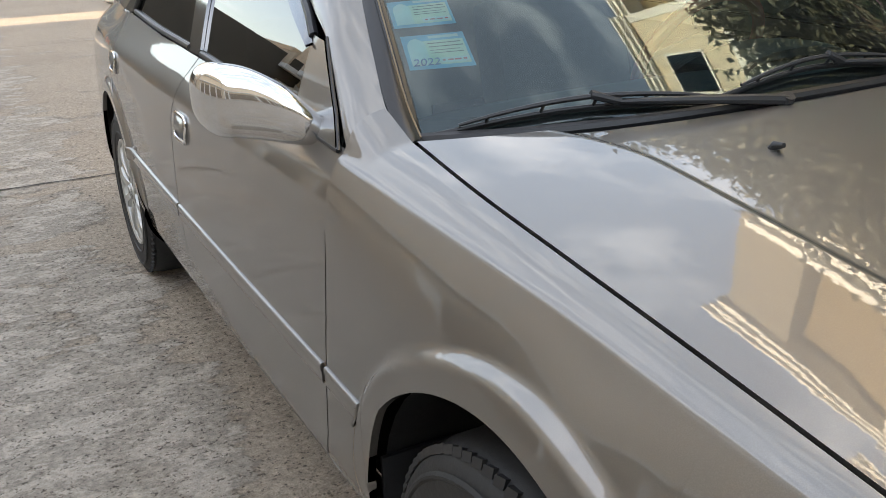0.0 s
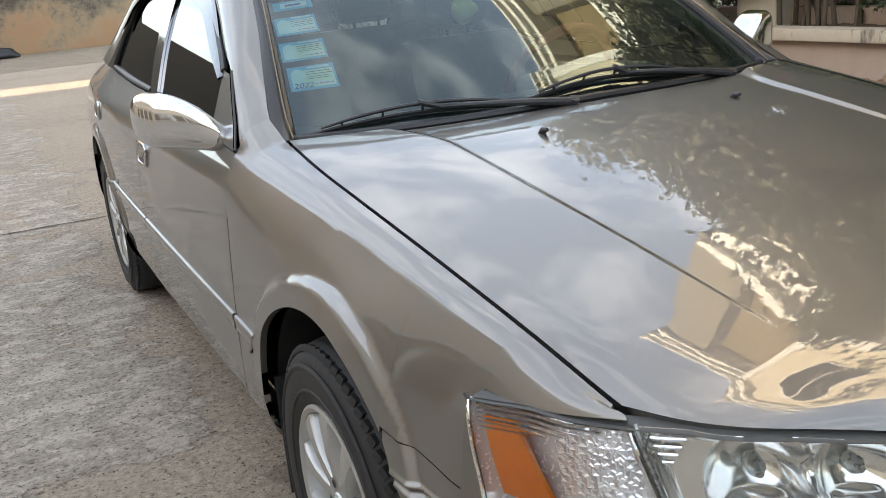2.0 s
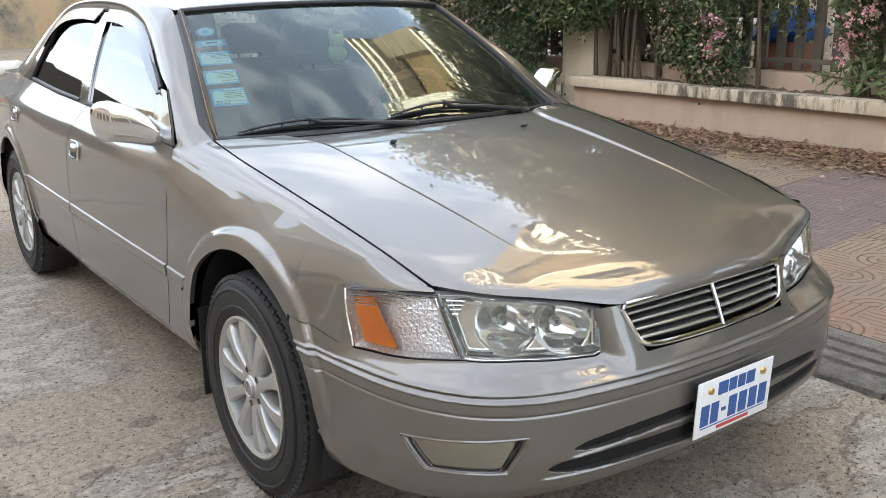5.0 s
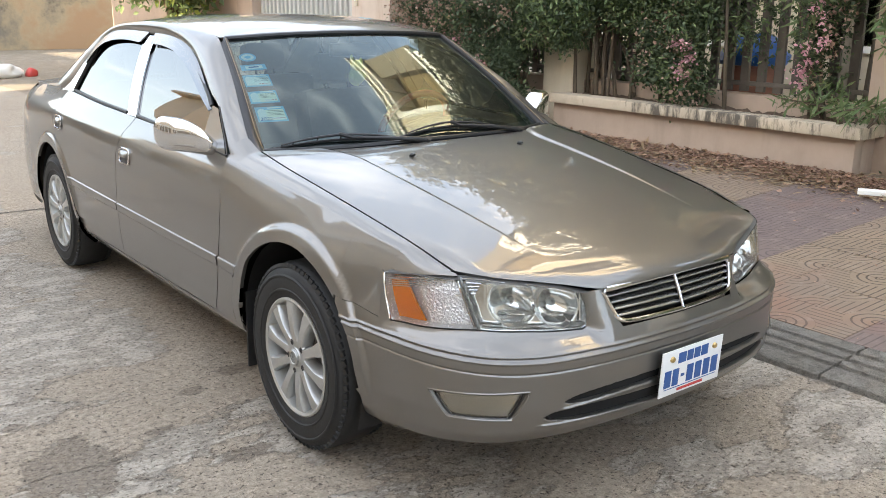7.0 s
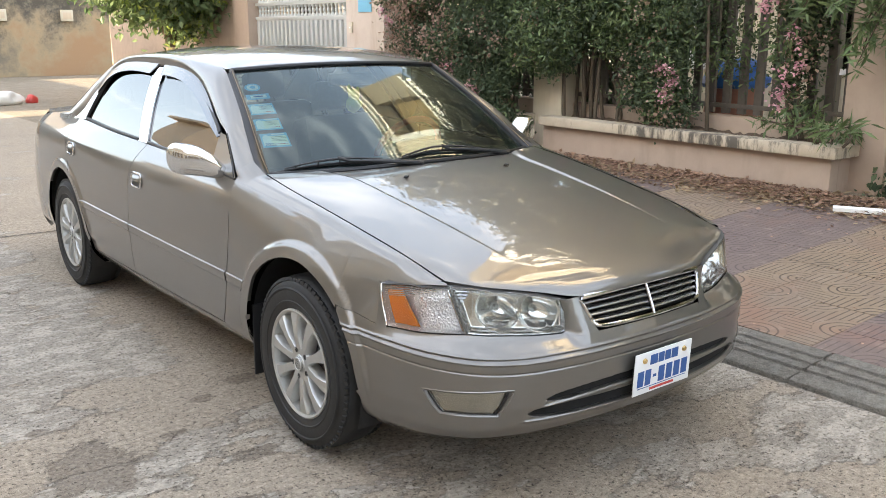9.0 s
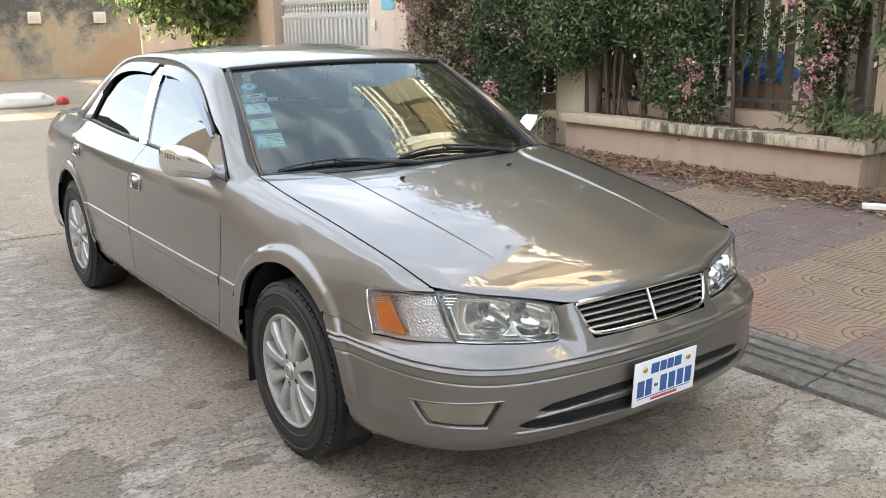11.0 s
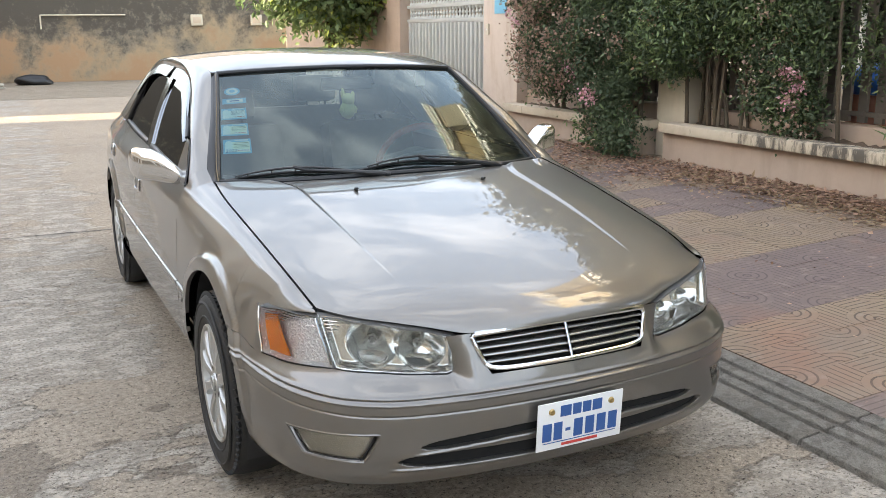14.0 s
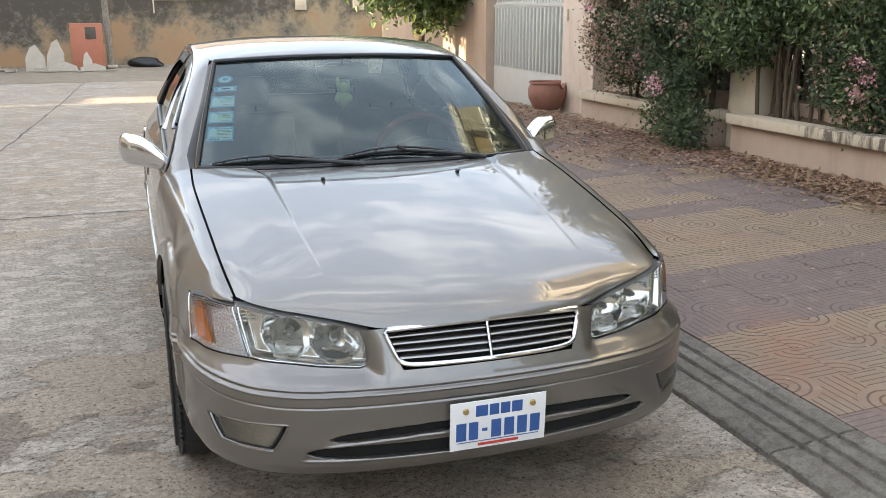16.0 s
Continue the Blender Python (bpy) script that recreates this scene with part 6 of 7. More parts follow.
PINKW = make_wall("faded_pink_wall", (.38, .29, .225), (.46, .355, .275), (.28, .215, .165), 0, .45)
def make_ledge():
    """Cream render with rows of black drip stains along one stretch."""
    m, n, l, bs = nodes_of("weathered_cream_ledge")
    v = coords(n, l)
    sep = n.new("ShaderNodeSeparateXYZ")
    l.new(v, sep.inputs[0])
    f = noise_of(n, l, v, 9, 6, .65)
    drip = noise_of(n, l, coords(n, l, "Object", (1.0, 1.0, .22)), 11.0, 10, .74)
    where = n.new("ShaderNodeMapRange")
    where.inputs["From Min"].default_value, where.inputs["From Max"].default_value = 2.9, 3.5
    where.inputs["To Min"].default_value, where.inputs["To Max"].default_value = .070, -.12
    l.new(sep.outputs["Y"], where.inputs["Value"])
    near = n.new("ShaderNodeMapRange")
    near.inputs["From Min"].default_value, near.inputs["From Max"].default_value = 1.35, 1.95
    near.inputs["To Min"].default_value, near.inputs["To Max"].default_value = -.10, 0.0
    l.new(sep.outputs["Y"], near.inputs["Value"])
    q0 = n.new("ShaderNodeMath")
    l.new(drip, q0.inputs[0])
    l.new(where.outputs["Result"], q0.inputs[1])
    q = n.new("ShaderNodeMath")
    l.new(q0.outputs[0], q.inputs[0])
    l.new(near.outputs["Result"], q.inputs[1])
    col = mix(n, l, f, (.46, .385, .285), (.56, .475, .36))
    col = mix(n, l, ramp(n, l, noise_of(n, l, v, 2.4, 8, .7), [(.50, 0.0), (.70, .5)]), col, (.30, .24, .17))
    col = mix(n, l, ramp(n, l, q.outputs[0], [(.50, 0.0), (.62, .85)]), col, (.045, .040, .034))
    l.new(col, bs.inputs["Base Color"])
    setv(bs, Roughness=.88)
    bump(n, l, f, bs, .25, .006)
    return m


CREAMW = make_wall("cream_wall", (.62, .55, .42), (.70, .63, .50), (.42, .36, .27), 0, .35)
LEDGE = make_ledge()
OLDW = make_old_wall()
YELLW = make_wall("yellow_house_paint", (.205, .182, .140), (.245, .218, .168), (.17, .148, .11), 0, .25)
WHITEP = make_wall("white_trim_paint", (.80, .79, .75), (.85, .84, .80), (.6, .58, .53), 0, .2)
# house paint again, browned and a little darkened for the recessed storey
BROWNST = make_wall("upper_storey_browner", (.20, .155, .085), (.24, .185, .105), (.17, .13, .07), 0, .25)
GREYB = make_wall("tan_building_paint", (.60, .475, .345), (.68, .555, .42), (.38, .32, .25), 0, .4)
SHUTTER = simple("brown_shutter", (.22, .165, .115), .6, 0, .2, 4, .1)
GATEP = make_wall("pale_gate_pillar", (.56, .46, .38), (.66, .56, .47), (.40, .27, .16), 0, .6)
GATEM = simple("grey_gate_metal", (.50, .50, .47), .5, .2, .08, 6, .05)
FENCEM = simple("dark_fence_metal", (.115, .10, .085), .55, .2, .3, 10, .15)
SOIL = simple("planter_soil", (.11, .075, .05), .95, 0, .4, 20, .5)
CLAY = simple("clay_pot", (.27, .125, .09), .75, 0, .25, 9, .2)
BARK = simple("bark", (.10, .075, .05), .9, 0, .35, 25, .6)
STEMM = simple("brown_stem", (.105, .08, .055), .85, 0, .35, 30, .4)
WINDARK = simple("dark_window", (.03, .035, .04), .08, 0, .2, 3, 0)

PX = 4.52     # face of the planters
PZ = pave_z(4.52)


def planter(y0, y1, top):
    th = thing("planter", "low pink planter wall with a stained cream ledge", "planter", "street planters", (0, 0, 0))
    part("planter_wall", box(PX, PX + .12, y0, y1, PZ - .12, top - .095, .006), PINKW, th)
    part("planter_wall", box(PX + .12, 4.84, y0, y0 + .12, PZ - .12, top - .095, .006), PINKW, th)
    bm = box(PX - .075, PX + .14, y0 - .07, y1, top - .095, top, .012)
    add_box(bm, PX + .14, 4.84, y0 - .07, y0 + .15, top - .095, top, .012)
    part("planter_ledge", bm, LEDGE, th, "cream ledge with dark drip stains")
    rr = random.Random(int(y0 * 10))
    bm = bmesh.new()
    nx_, ny_ = 10, 40
    vs = [[bm.verts.new((PX + .10 + i / nx_ * .50, y0 + .05 + j / ny_ * (y1 - y0 - .1), top - .03 + rr.uniform(-.03, .035))) for j in range(ny_ + 1)] for i in range(nx_ + 1)]
    for i in range(nx_):
        for j in range(ny_):
            bm.faces.new((vs[i][j], vs[i + 1][j], vs[i + 1][j + 1], vs[i][j + 1]))
    part("planter_soil", bm, SOIL, th, "dry soil with leaves")
    return th


planter(1.00, 4.28, .585)
planter(4.75, 7.45, .560)

FX = 5.06


def fence(y0, y1, zb):
    th = thing("fence", "dark metal bar fence on a low pink wall", "fence", "street fence")
    part("fence_base", box(FX - .10, FX + .10, y0, y1, 0, zb, .01), PINKW, th)
    for z in (zb + .09, 2.35):
        part("fence_rail", box(FX - .02, FX + .02, y0, y1, z - .02, z + .02, .003), FENCEM, th)
    n = int((y1 - y0 - .1) / .170)
    me = None
    for k in range(n):
        y = y0 + .10 + k * .170
        if me is None:
            ob = part("fence_bar", box(-.018, .018, -.041, .041, zb + .02, 2.55, .004), FENCEM, th)
            me = ob.data
        else:
            ob = new("fence_bar", me)
            ob.parent = th
        ob.location = (FX, y, 0)


def pillar(y0, y1, x0, x1, h, name="fence_pillar", mat_=None, lab="faded pink fence pillar"):
    th = thing(name, lab, "pillar", "fence pillars")
    part("pillar_shaft", box(x0, x1, y0, y1, 0, h, .008), mat_ or PINKW, th)
    part("pillar_cap", box(x0 - .05, x1 + .05, y0 - .05, y1 + .05, h, h + .12, .015), mat_ or PINKW, th)
    return th


fence(1.10, 4.30, .70)
fence(4.70, 7.69, .70)
pillar(.72, 1.10, 4.81, 5.15, 2.9)
pillar(4.28, 4.72, 4.78, 5.15, 2.7, mat_=CREAMW, lab="cream fence pillar")
w1 = mesh_ob("wall_street", box(4.85, 5.05, -30, .72, 0, 2.8, .01), CREAMW)
tagged(w1, "cream garden wall along the pavement", "wall", "", "structure")

drum = thing("garden_drum", "pinkish plastic drum under a blue sheet in the garden", "drum", "", (5.85, 2.85, 0))
part("drum_body", lathe([(0, .001), (0, .27), (.06, .30), (.50, .30), (.90, .29), (.93, .001)], 28, "z"), CLAY, drum)
sh = bmesh.new()
bmesh.ops.create_icosphere(sh, subdivisions=3, radius=.33)
for v in sh.verts:
    v.co *= 1 + .25 * noise.noise(v.co * 6 + Vector((2, 7, 0)))
    v.co.z = max(-.10, v.co.z * .6) + 1.0
part("blue_sheet", sh, simple("blue_plastic", (.02, .13, .48), .4, 0, .2, 8, .2), drum, "crumpled blue plastic sheet", 50)

# gate with its pillars
pillar(7.69, 8.64, 4.80, 5.25, 3.2, "gate_pillar", GATEP, "pink gate pillar with a pale face")
pillar(12.25, 12.85, 5.05, 5.60, 3.2, "gate_pillar", PINKW, "pink gate pillar")
gate = thing("gate", "grey ribbed metal gate with a pierced top", "gate")
GA, GB = Vector((4.97, 8.64, 0)), Vector((5.22, 12.25, 0))
gd = (GB - GA).normalized()
gm = Matrix.Translation(GA) @ Matrix(((gd.x, -gd.y, 0), (gd.y, gd.x, 0), (0, 0, 1))).to_4x4()
GL = (GB - GA).length
part("gate_panel", box(0.02, GL - .02, -.01, .01, .06, 1.62, 0, gm), GATEM, gate)
part("gate_panel", box(0.02, GL - .02, -.02, .02, .05, .62, .004, gm), GATEM, gate, "plain lower sheet")
rib = None
for k in range(int(GL / .16)):
    x = .08 + k * .16
    if rib is None:
        ob = part("gate_rib", box(-.030, .030, .010, .050, .64, 1.60, .006), GATEM, gate)
        rib = ob.data
    else:
        ob = new("gate_rib", rib)
        ob.parent = gate
    ob.matrix_basis = gm @ Matrix.Translation((x, 0, 0))
for z in (1.64, 1.87, 2.10):
    part("gate_rail", box(0, GL, -.025, .025, z - .025, z + .025, .004, gm), GATEM, gate)
bal = None
for k in range(2 * int(GL / .13)):
    if bal is None:
        ob = part("gate_baluster", lathe([(1.66, .034), (1.69, .030), (1.72, .016), (1.755, .028), (1.79, .016), (1.82, .030), (1.85, .034)], 8, "z"), GATEM, gate)
        bal = ob.data
    else:
        ob = new("gate_baluster", bal)
        ob.parent = gate
    ob.matrix_basis = gm @ Matrix.Translation((.08 + (k // 2) * .13, 0, .23 * (k % 2)))
w2 = mesh_ob("wall_gate_side", box(5.2, 5.42, 12.85, 20.0, 0, 2.9, .01), PINKW)
tagged(w2, "pink garden wall beyond the gate", "wall", "", "structure")
bell = thing("bell_box", "small cream bell box on the gate pillar", "bell")
part("bell_case", box(4.775, 4.80, 8.46, 8.54, 1.42, 1.57, .006), CREAMW, bell)
part("bell_button", box(4.765, 4.776, 8.49, 8.51, 1.48, 1.50, .002), WHITEP, bell)
sgn_ = thing("blue_sign", "small blue sign on the gate pillar", "sign")
part("sign_plate", box(4.785, 4.80, 7.98, 8.30, 1.70, 2.2, .003), STICKB, sgn_)
part("sign_bar", box(4.780, 4.785, 8.04, 8.24, 1.98, 2.08, 0), WHITEP, sgn_)

pot = thing("clay_pot", "large broken-rimmed clay pot on the pavement", "pot", "", (4.58, 8.62, pave_z(4.5)))
pot.scale = (.80, .80, .84)
pp = lathe([(0, .001), (0, .20), (.05, .25), (.20, .33), (.34, .34), (.43, .30), (.46, .30), (.47, .325), (.44, .33), (.43, .27), (.30, .30), (.1, .25)], 40, "z")
for v in pp.verts:
    if v.co.z > .36 and v.co.x > .12 and v.co.y < .1:
        v.co.z -= .10 * noise.noise(v.co * 9 + Vector((3, 1, 0))) + .05
part("pot_body", pp, CLAY, pot, "reddish clay", 50)

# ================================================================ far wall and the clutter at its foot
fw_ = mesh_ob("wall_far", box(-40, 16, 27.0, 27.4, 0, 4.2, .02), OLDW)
tagged(fw_, "old cream wall with black damp stains", "wall", "", "structure")
vb = mesh_ob("verge", box(-40, 16, 19.6, 27.0, -.05, .006, .004), EARTHM)
tagged(vb, "dusty earth verge at the foot of the wall", "verge", "", "structure")
pipe = thing("wall_pipe", "thin white pipe along the old wall", "pipe")
part("pipe_run", tube([(-.2, 26.93, 1.95), (2.2, 26.93, 1.97)], .022, 10), CREAMW, pipe)
part("pipe_drop", tube([(-.2, 26.93, 1.95), (-.2, 26.93, 1.55)], .022, 10), CREAMW, pipe)
for bx_ in (4.15, 6.05):
    mbx = thing("meter_box", "small pale meter box on the old wall", "meter", "meter boxes")
    part("meter_case", box(bx_, bx_ + .36, 26.88, 27.0, 1.64, 1.98, .02), CREAMW, mbx)
    part("meter_window", box(bx_ + .06, bx_ + .30, 26.87, 26.882, 1.72, 1.9, .004), GREYB, mbx)
cab = thing("metal_cabinet", "salmon-red metal cabinet leaning by the wall", "cabinet")
REDC = simple("faded_red_paint", (.50, .19, .12), .6, 0, .15, 3, .1)
part("cabinet_body", box(-2.55, -1.70, 24.9, 25.3, .02, 1.28, .02), REDC, cab)
part("cabinet_window", box(-2.15, -1.86, 24.88, 24.902, .85, 1.18, .01), FENCEM, cab)
pole = thing("utility_post", "grey concrete post at the wall", "post")
part("post_shaft", tube([(-1.55, 25.6, 0), (-1.62, 25.6, 4.6)], [.10, .08], 10), KERBM, pole)
rr = random.Random(4)
RUBW = simple("broken_plaster", (.50, .455, .385), .9, 0, .3, 4, .3)
for k in range(26):
    cx, cy = rr.uniform(-5.4, -1.3), rr.uniform(23.4, 25.2)
    sz = rr.uniform(.05, .17)
    bm = bmesh.new()
    add_box(bm, -sz, sz, -sz * .7, sz * .7, 0, sz * rr.uniform(.15, .7), .01)
    for v in bm.verts:
        v.co += Vector((rr.uniform(-.2, .2), rr.uniform(-.2, .2), rr.uniform(0, .2))) * sz
    ob = mesh_ob("rubble", bm, RUBW)
    ob.matrix_basis = pose(cx, cy, .02, rr.uniform(-8, 8), rr.uniform(-8, 8), rr.uniform(0, 180))
    tagged(ob, "broken pale plaster lump in a rubble heap", "rubble", "rubble heap")
for (cx, cy, w, h, rz) in ((-3.45, 24.2, .26, .72, 10), (-2.95, 24.1, .24, .86, -15), (-1.98, 23.9, .34, .20, 8), (-2.10, 23.95, .13, .52, 20), (-2.75, 23.9, .38, .26, 3)):
    bm = bmesh.new()
    P = [(-w, 0), (w, 0), (w * .95, h * .55), (w * .5, h * .8), (w * .2, h), (-w * .4, h * .9), (-w * .9, h * .5)]
    a = [bm.verts.new((x, -.02, z)) for x, z in P]
    b = [bm.verts.new((x, .02, z)) for x, z in P]
    bm.faces.new(a), bm.faces.new(b[::-1])
    for i in range(len(P)):
        j = (i + 1) % len(P)
        bm.faces.new((a[i], b[i], b[j], a[j]))
    bmesh.ops.recalc_face_normals(bm, faces=bm.faces)
    ob = mesh_ob("broken_board", bm, RUBW)
    ob.matrix_basis = pose(cx, cy, .02, -12, 0, rz)
    tagged(ob, "broken white board leaning in the rubble", "board", "rubble heap")
bag = bmesh.new()
bmesh.ops.create_icosphere(bag, subdivisions=3, radius=.32)
for v in bag.verts:
    v.co *= 1 + .35 * noise.noise(v.co * 4)
    v.co = Vector((v.co.x * 1.6, v.co.y * .9, max(0, v.co.z * .55 + .1)))
ob = mesh_ob("black_sack", bag, BLACK, None, "", 60)
ob.location = (-.55, 25.7, .02)
tagged(ob, "crumpled black plastic sack on the verge", "sack")
bag = bmesh.new()
bmesh.ops.create_icosphere(bag, subdivisions=3, radius=.19)
for v in bag.verts:
    v.co *= 1 + .4 * noise.noise(v.co * 5 + Vector((5, 0, 0)))
    v.co = Vector((v.co.x * 3.2, v.co.y * 1.5, min(.27, max(0, v.co.z * .85 + .13))))
ob = mesh_ob("white_bag", bag, WHITEP, None, "", 60)
ob.location = (1.62, 16.6, 0)
tagged(ob, "crumpled heap of white plastic sheet on the road", "bag")
bag = bmesh.new()
bmesh.ops.create_icosphere(bag, subdivisions=3, radius=.11)
for v in bag.verts:
    v.co *= 1 + .4 * noise.noise(v.co * 7 + Vector((9, 0, 0)))
    v.co.z = max(0, v.co.z + .06)
ob = mesh_ob("red_bag", bag, PLATER, None, "", 60)
ob.location = (2.45, 16.75, 0)
tagged(ob, "crumpled red plastic bag on the road", "bag")

# ================================================================ plants
def make_leaf(name, a, b, gloss=.45):
    m, n, l, bs = nodes_of(name)
    geo = n.new("ShaderNodeNewGeometry")
    c = mix(n, l, geo.outputs["Random Per Island"], a, b)
    l.new(c, bs.inputs["Base Color"])
    setv(bs, Roughness=gloss, Subsurface_Weight=0.0)
    tr = n.new("ShaderNodeBsdfTranslucent")
    l.new(c, tr.inputs["Color"])
    ms = n.new("ShaderNodeMixShader")
    ms.inputs["Fac"].default_value = .3
    l.new(bs.outputs[0], ms.inputs[1])
    l.new(tr.outputs[0], ms.inputs[2])
    l.new(ms.outputs[0], n["Material Output"].inputs["Surface"])
    return m


LEAFD = make_leaf("dark_green_leaf", (.042, .068, .034), (.112, .152, .078), .62)
LEAFG = make_leaf("garden_leaf", (.115, .118, .084), (.200, .200, .140))
LEAFL = make_leaf("light_green_leaf", (.15, .24, .04), (.36, .42, .09))
LEAFO = make_leaf("oleander_leaf", (.075, .125, .045), (.20, .265, .115))
LEAFY = make_leaf("young_leaf", (.085, .140, .048), (.21, .27, .115), .6)
PINKF = make_leaf("pink_bract", (.62, .28, .35), (.84, .52, .56), .7)
DRYF = make_leaf("dry_bract", (.31, .195, .145), (.50, .365, .285), .8)
LITTER = make_leaf("dry_leaf", (.12, .066, .044), (.50, .315, .215), .8)


def leaves(name, pos, size, material, parent, seed, long=1.7, droop=.3, label="", flat=False, wide=.5):
    """Many small folded leaves, one mesh: pos is an (n, 3) array of places."""
    g = np.random.default_rng(seed)
    n = len(pos)
    d = g.normal(size=(n, 3))
    d[:, 2] -= droop
    if flat:
        d[:, 2] *= .12
    d /= np.linalg.norm(d, axis=1, keepdims=True)
    up = g.normal(size=(n, 3)) * (.25 if flat else .8) + (0, 0, 1)
    w = np.cross(d, up)
    w /= np.maximum(np.linalg.norm(w, axis=1, keepdims=True), 1e-6)
    nn = np.cross(w, d)
    s = size * g.uniform(.6, 1.3, n)[:, None]
    L, W = s * long, s * wide
    a = pos
    b = pos + d * L * .45 + w * W + nn * W * .25
    c = pos + d * L
    e = pos + d * L * .45 - w * W + nn * W * .25
    V = np.stack([a, b, c, e], 1).reshape(-1, 3)
    F = [(4 * i, 4 * i + 1, 4 * i + 2, 4 * i + 3) for i in range(n)]
    return raw_mesh(name, V.tolist(), F, material, parent, label)


def clumps(seed, centres, per, spread):
    g = np.random.default_rng(seed)
    out = []
    for c in centres:
        k = max(3, int(per * g.uniform(.5, 1.5)))
        out.append(np.array(c) + g.normal(size=(k, 3)) * spread)
    return np.concatenate(out)


def vine(name, label, seed, blobs, dens=110, leaf=.030, young=.3, flowers=.25, pink=.3, stems=0, stem_y=(0, 1), base=.55, mats=None):
    """A climber made of heaps of leaf clumps: blobs are (x, y, z, rx, ry, rz, clumps)."""
    th = thing(name, label, "shrub", "flowering shrubs")
    g = np.random.default_rng(seed)
    cs = []
    for bx, by, bz, rx, ry, rz, k in blobs:
        v = g.normal(size=(k, 3))
        v = v / np.linalg.norm(v, axis=1, keepdims=True) * g.uniform(.25, 1.0, (k, 1)) ** .5
        cs.append(np.array((bx, by, bz)) + v * (rx, ry, rz))
    cs = np.concatenate(cs)
    cs[:, 2] = np.maximum(cs[:, 2], PZ + .06)
    ma, mb = mats or (LEAFD, LEAFY)
    leaves("foliage", clumps(seed + 1, cs, dens, .085), leaf, ma, th, seed + 2, 1.7, .3)
    lit = cs[g.uniform(size=len(cs)) < young]
    if len(lit):
        leaves("young_foliage", clumps(seed + 3, lit - (.05, 0, 0), dens * .6, .09), leaf * 1.1, mb, th, seed + 4, 2.2, .25, wide=.34)
    fl = cs[g.uniform(size=len(cs)) < flowers]
    if len(fl):
        leaves("blossom", clumps(seed + 5, fl - (.13, 0, 0), 44, .070), .030, DRYF, th, seed + 6, 1.2, .1, "faded pink-brown bracts", wide=.6)
        # the fresh pink ones stand in a few tight bunches
        seeds_ = fl[g.permutation(len(fl))[:max(2, int(len(fl) * pink * .5))]]
        few = np.concatenate([q + g.normal(size=(4, 3)) * (.03, .06, .06) for q in seeds_])
        if len(few):
            leaves("blossom", clumps(seed + 7, few - (.19, 0, 0), 26, .034), .022, PINKF, th, seed + 8, 1.2, .1, "pink bracts", wide=.7)
    for k in range(stems):
        ya = g.uniform(*stem_y)
        xm = 4.80 + g.normal() * .06
        ln = spline([(xm, ya, base), (xm + g.normal() * .05, ya + g.normal() * .06, base + .6), (xm - .05 + g.normal() * .08, ya + g.normal() * .2, base + 1.5)], 10)
        part("stem", tube([tuple(q) for q in ln], [.022 - .0014 * i for i in range(10)], 6), STEMM, th)
    return th


vine("bougainvillea", "tall bougainvillea thick with faded pink flowers over the fence", 20,
     [(4.55, 6.55, 2.25, .34, .75, .85, 165), (4.50, 6.2, 1.25, .30, .75, .50, 75), (4.62, 7.1, 2.9, .35, .5, .6, 50)], 115, .026, .20, .95, .10, 5, (5.6, 7.0))
vine("climber", "dark green climber hanging to the ground over the planter's end", 30,
     [(4.58, 5.05, 2.4, .32, .85, .9, 160), (4.45, 5.25, 1.30, .26, .55, .58, 62), (4.33, 4.95, .66, .16, .36, .42, 20), (4.30, 4.70, .38, .14, .26, .24, 11)], 125, .028, .15, .10, .4, 4, (4.8, 5.6))
vine("climber", "leafy green climber with pale shoots above bare stems", 40,
     [(4.66, 4.05, 2.5, .30, .72, .80, 120), (4.55, 4.15, 1.45, .24, .48, .38, 46), (4.56, 4.50, 1.45, .18, .34, .42, 50), (4.68, 3.45, 1.75, .16, .40, .45, 55)], 95, .030, .75, .06, .9, 10, (3.35, 4.25))
vine("climber", "thin green climber woven through the fence bars", 55,
     [(4.98, 2.1, 2.35, .10, .65, .70, 60), (4.90, 3.45, 1.9, .18, .45, .8, 70), (4.95, 2.0, 1.35, .10, .60, .35, 12), (4.98, 1.65, 1.9, .10, .2, .9, 26), (4.95, 4.5, 2.5, .2, .5, .6, 60)], 80, .026, .5, .05, .5, 1, (1.65, 2.6))
vine("garden_shrub", "dark green shrubs in the garden behind the fence", 57,
     [(5.75, 4.05, 1.0, .30, .65, .85, 80), (5.75, 5.2, 1.0, .30, .8, .9, 80), (5.8, 6.8, 1.1, .30, .7, .9, 70), (5.85, 3.2, 2.3, .3, .9, .6, 60)], 80, .034, .2, 0.0, 0.0, 3, (3.3, 6.9), .1)
vine("bougainvillea", "loose climber with pale pink flowers on the fence bars", 50,
     [(4.74, 2.90, 1.60, .22, .42, .60, 75), (4.70, 2.95, 1.02, .14, .34, .34, 46), (4.66, 2.75, .78, .10, .22, .14, 12), (4.78, 2.9, 2.6, .26, .6, .6, 70), (4.88, 2.0, 2.6, .18, .70, .55, 60), (4.90, 1.5, 1.5, .08, .20, .85, 30)], 85, .026, .45, .09, .30, 2, (2.5, 3.3))

# out of view; added to darken what bumper, lamp and +x mirror reflect
vine("hedge", "dark green hedge, unseen, added to darken the car's reflections", 58,
     [(4.72, -1.2 - 1.3 * k, 1.35, .26, .85, 1.15, 46) for k in range(7)] + [(4.74, -.12, 1.45, .16, .42, 1.05, 40)], 60, .055, .2, 0.0, 0.0, 0)


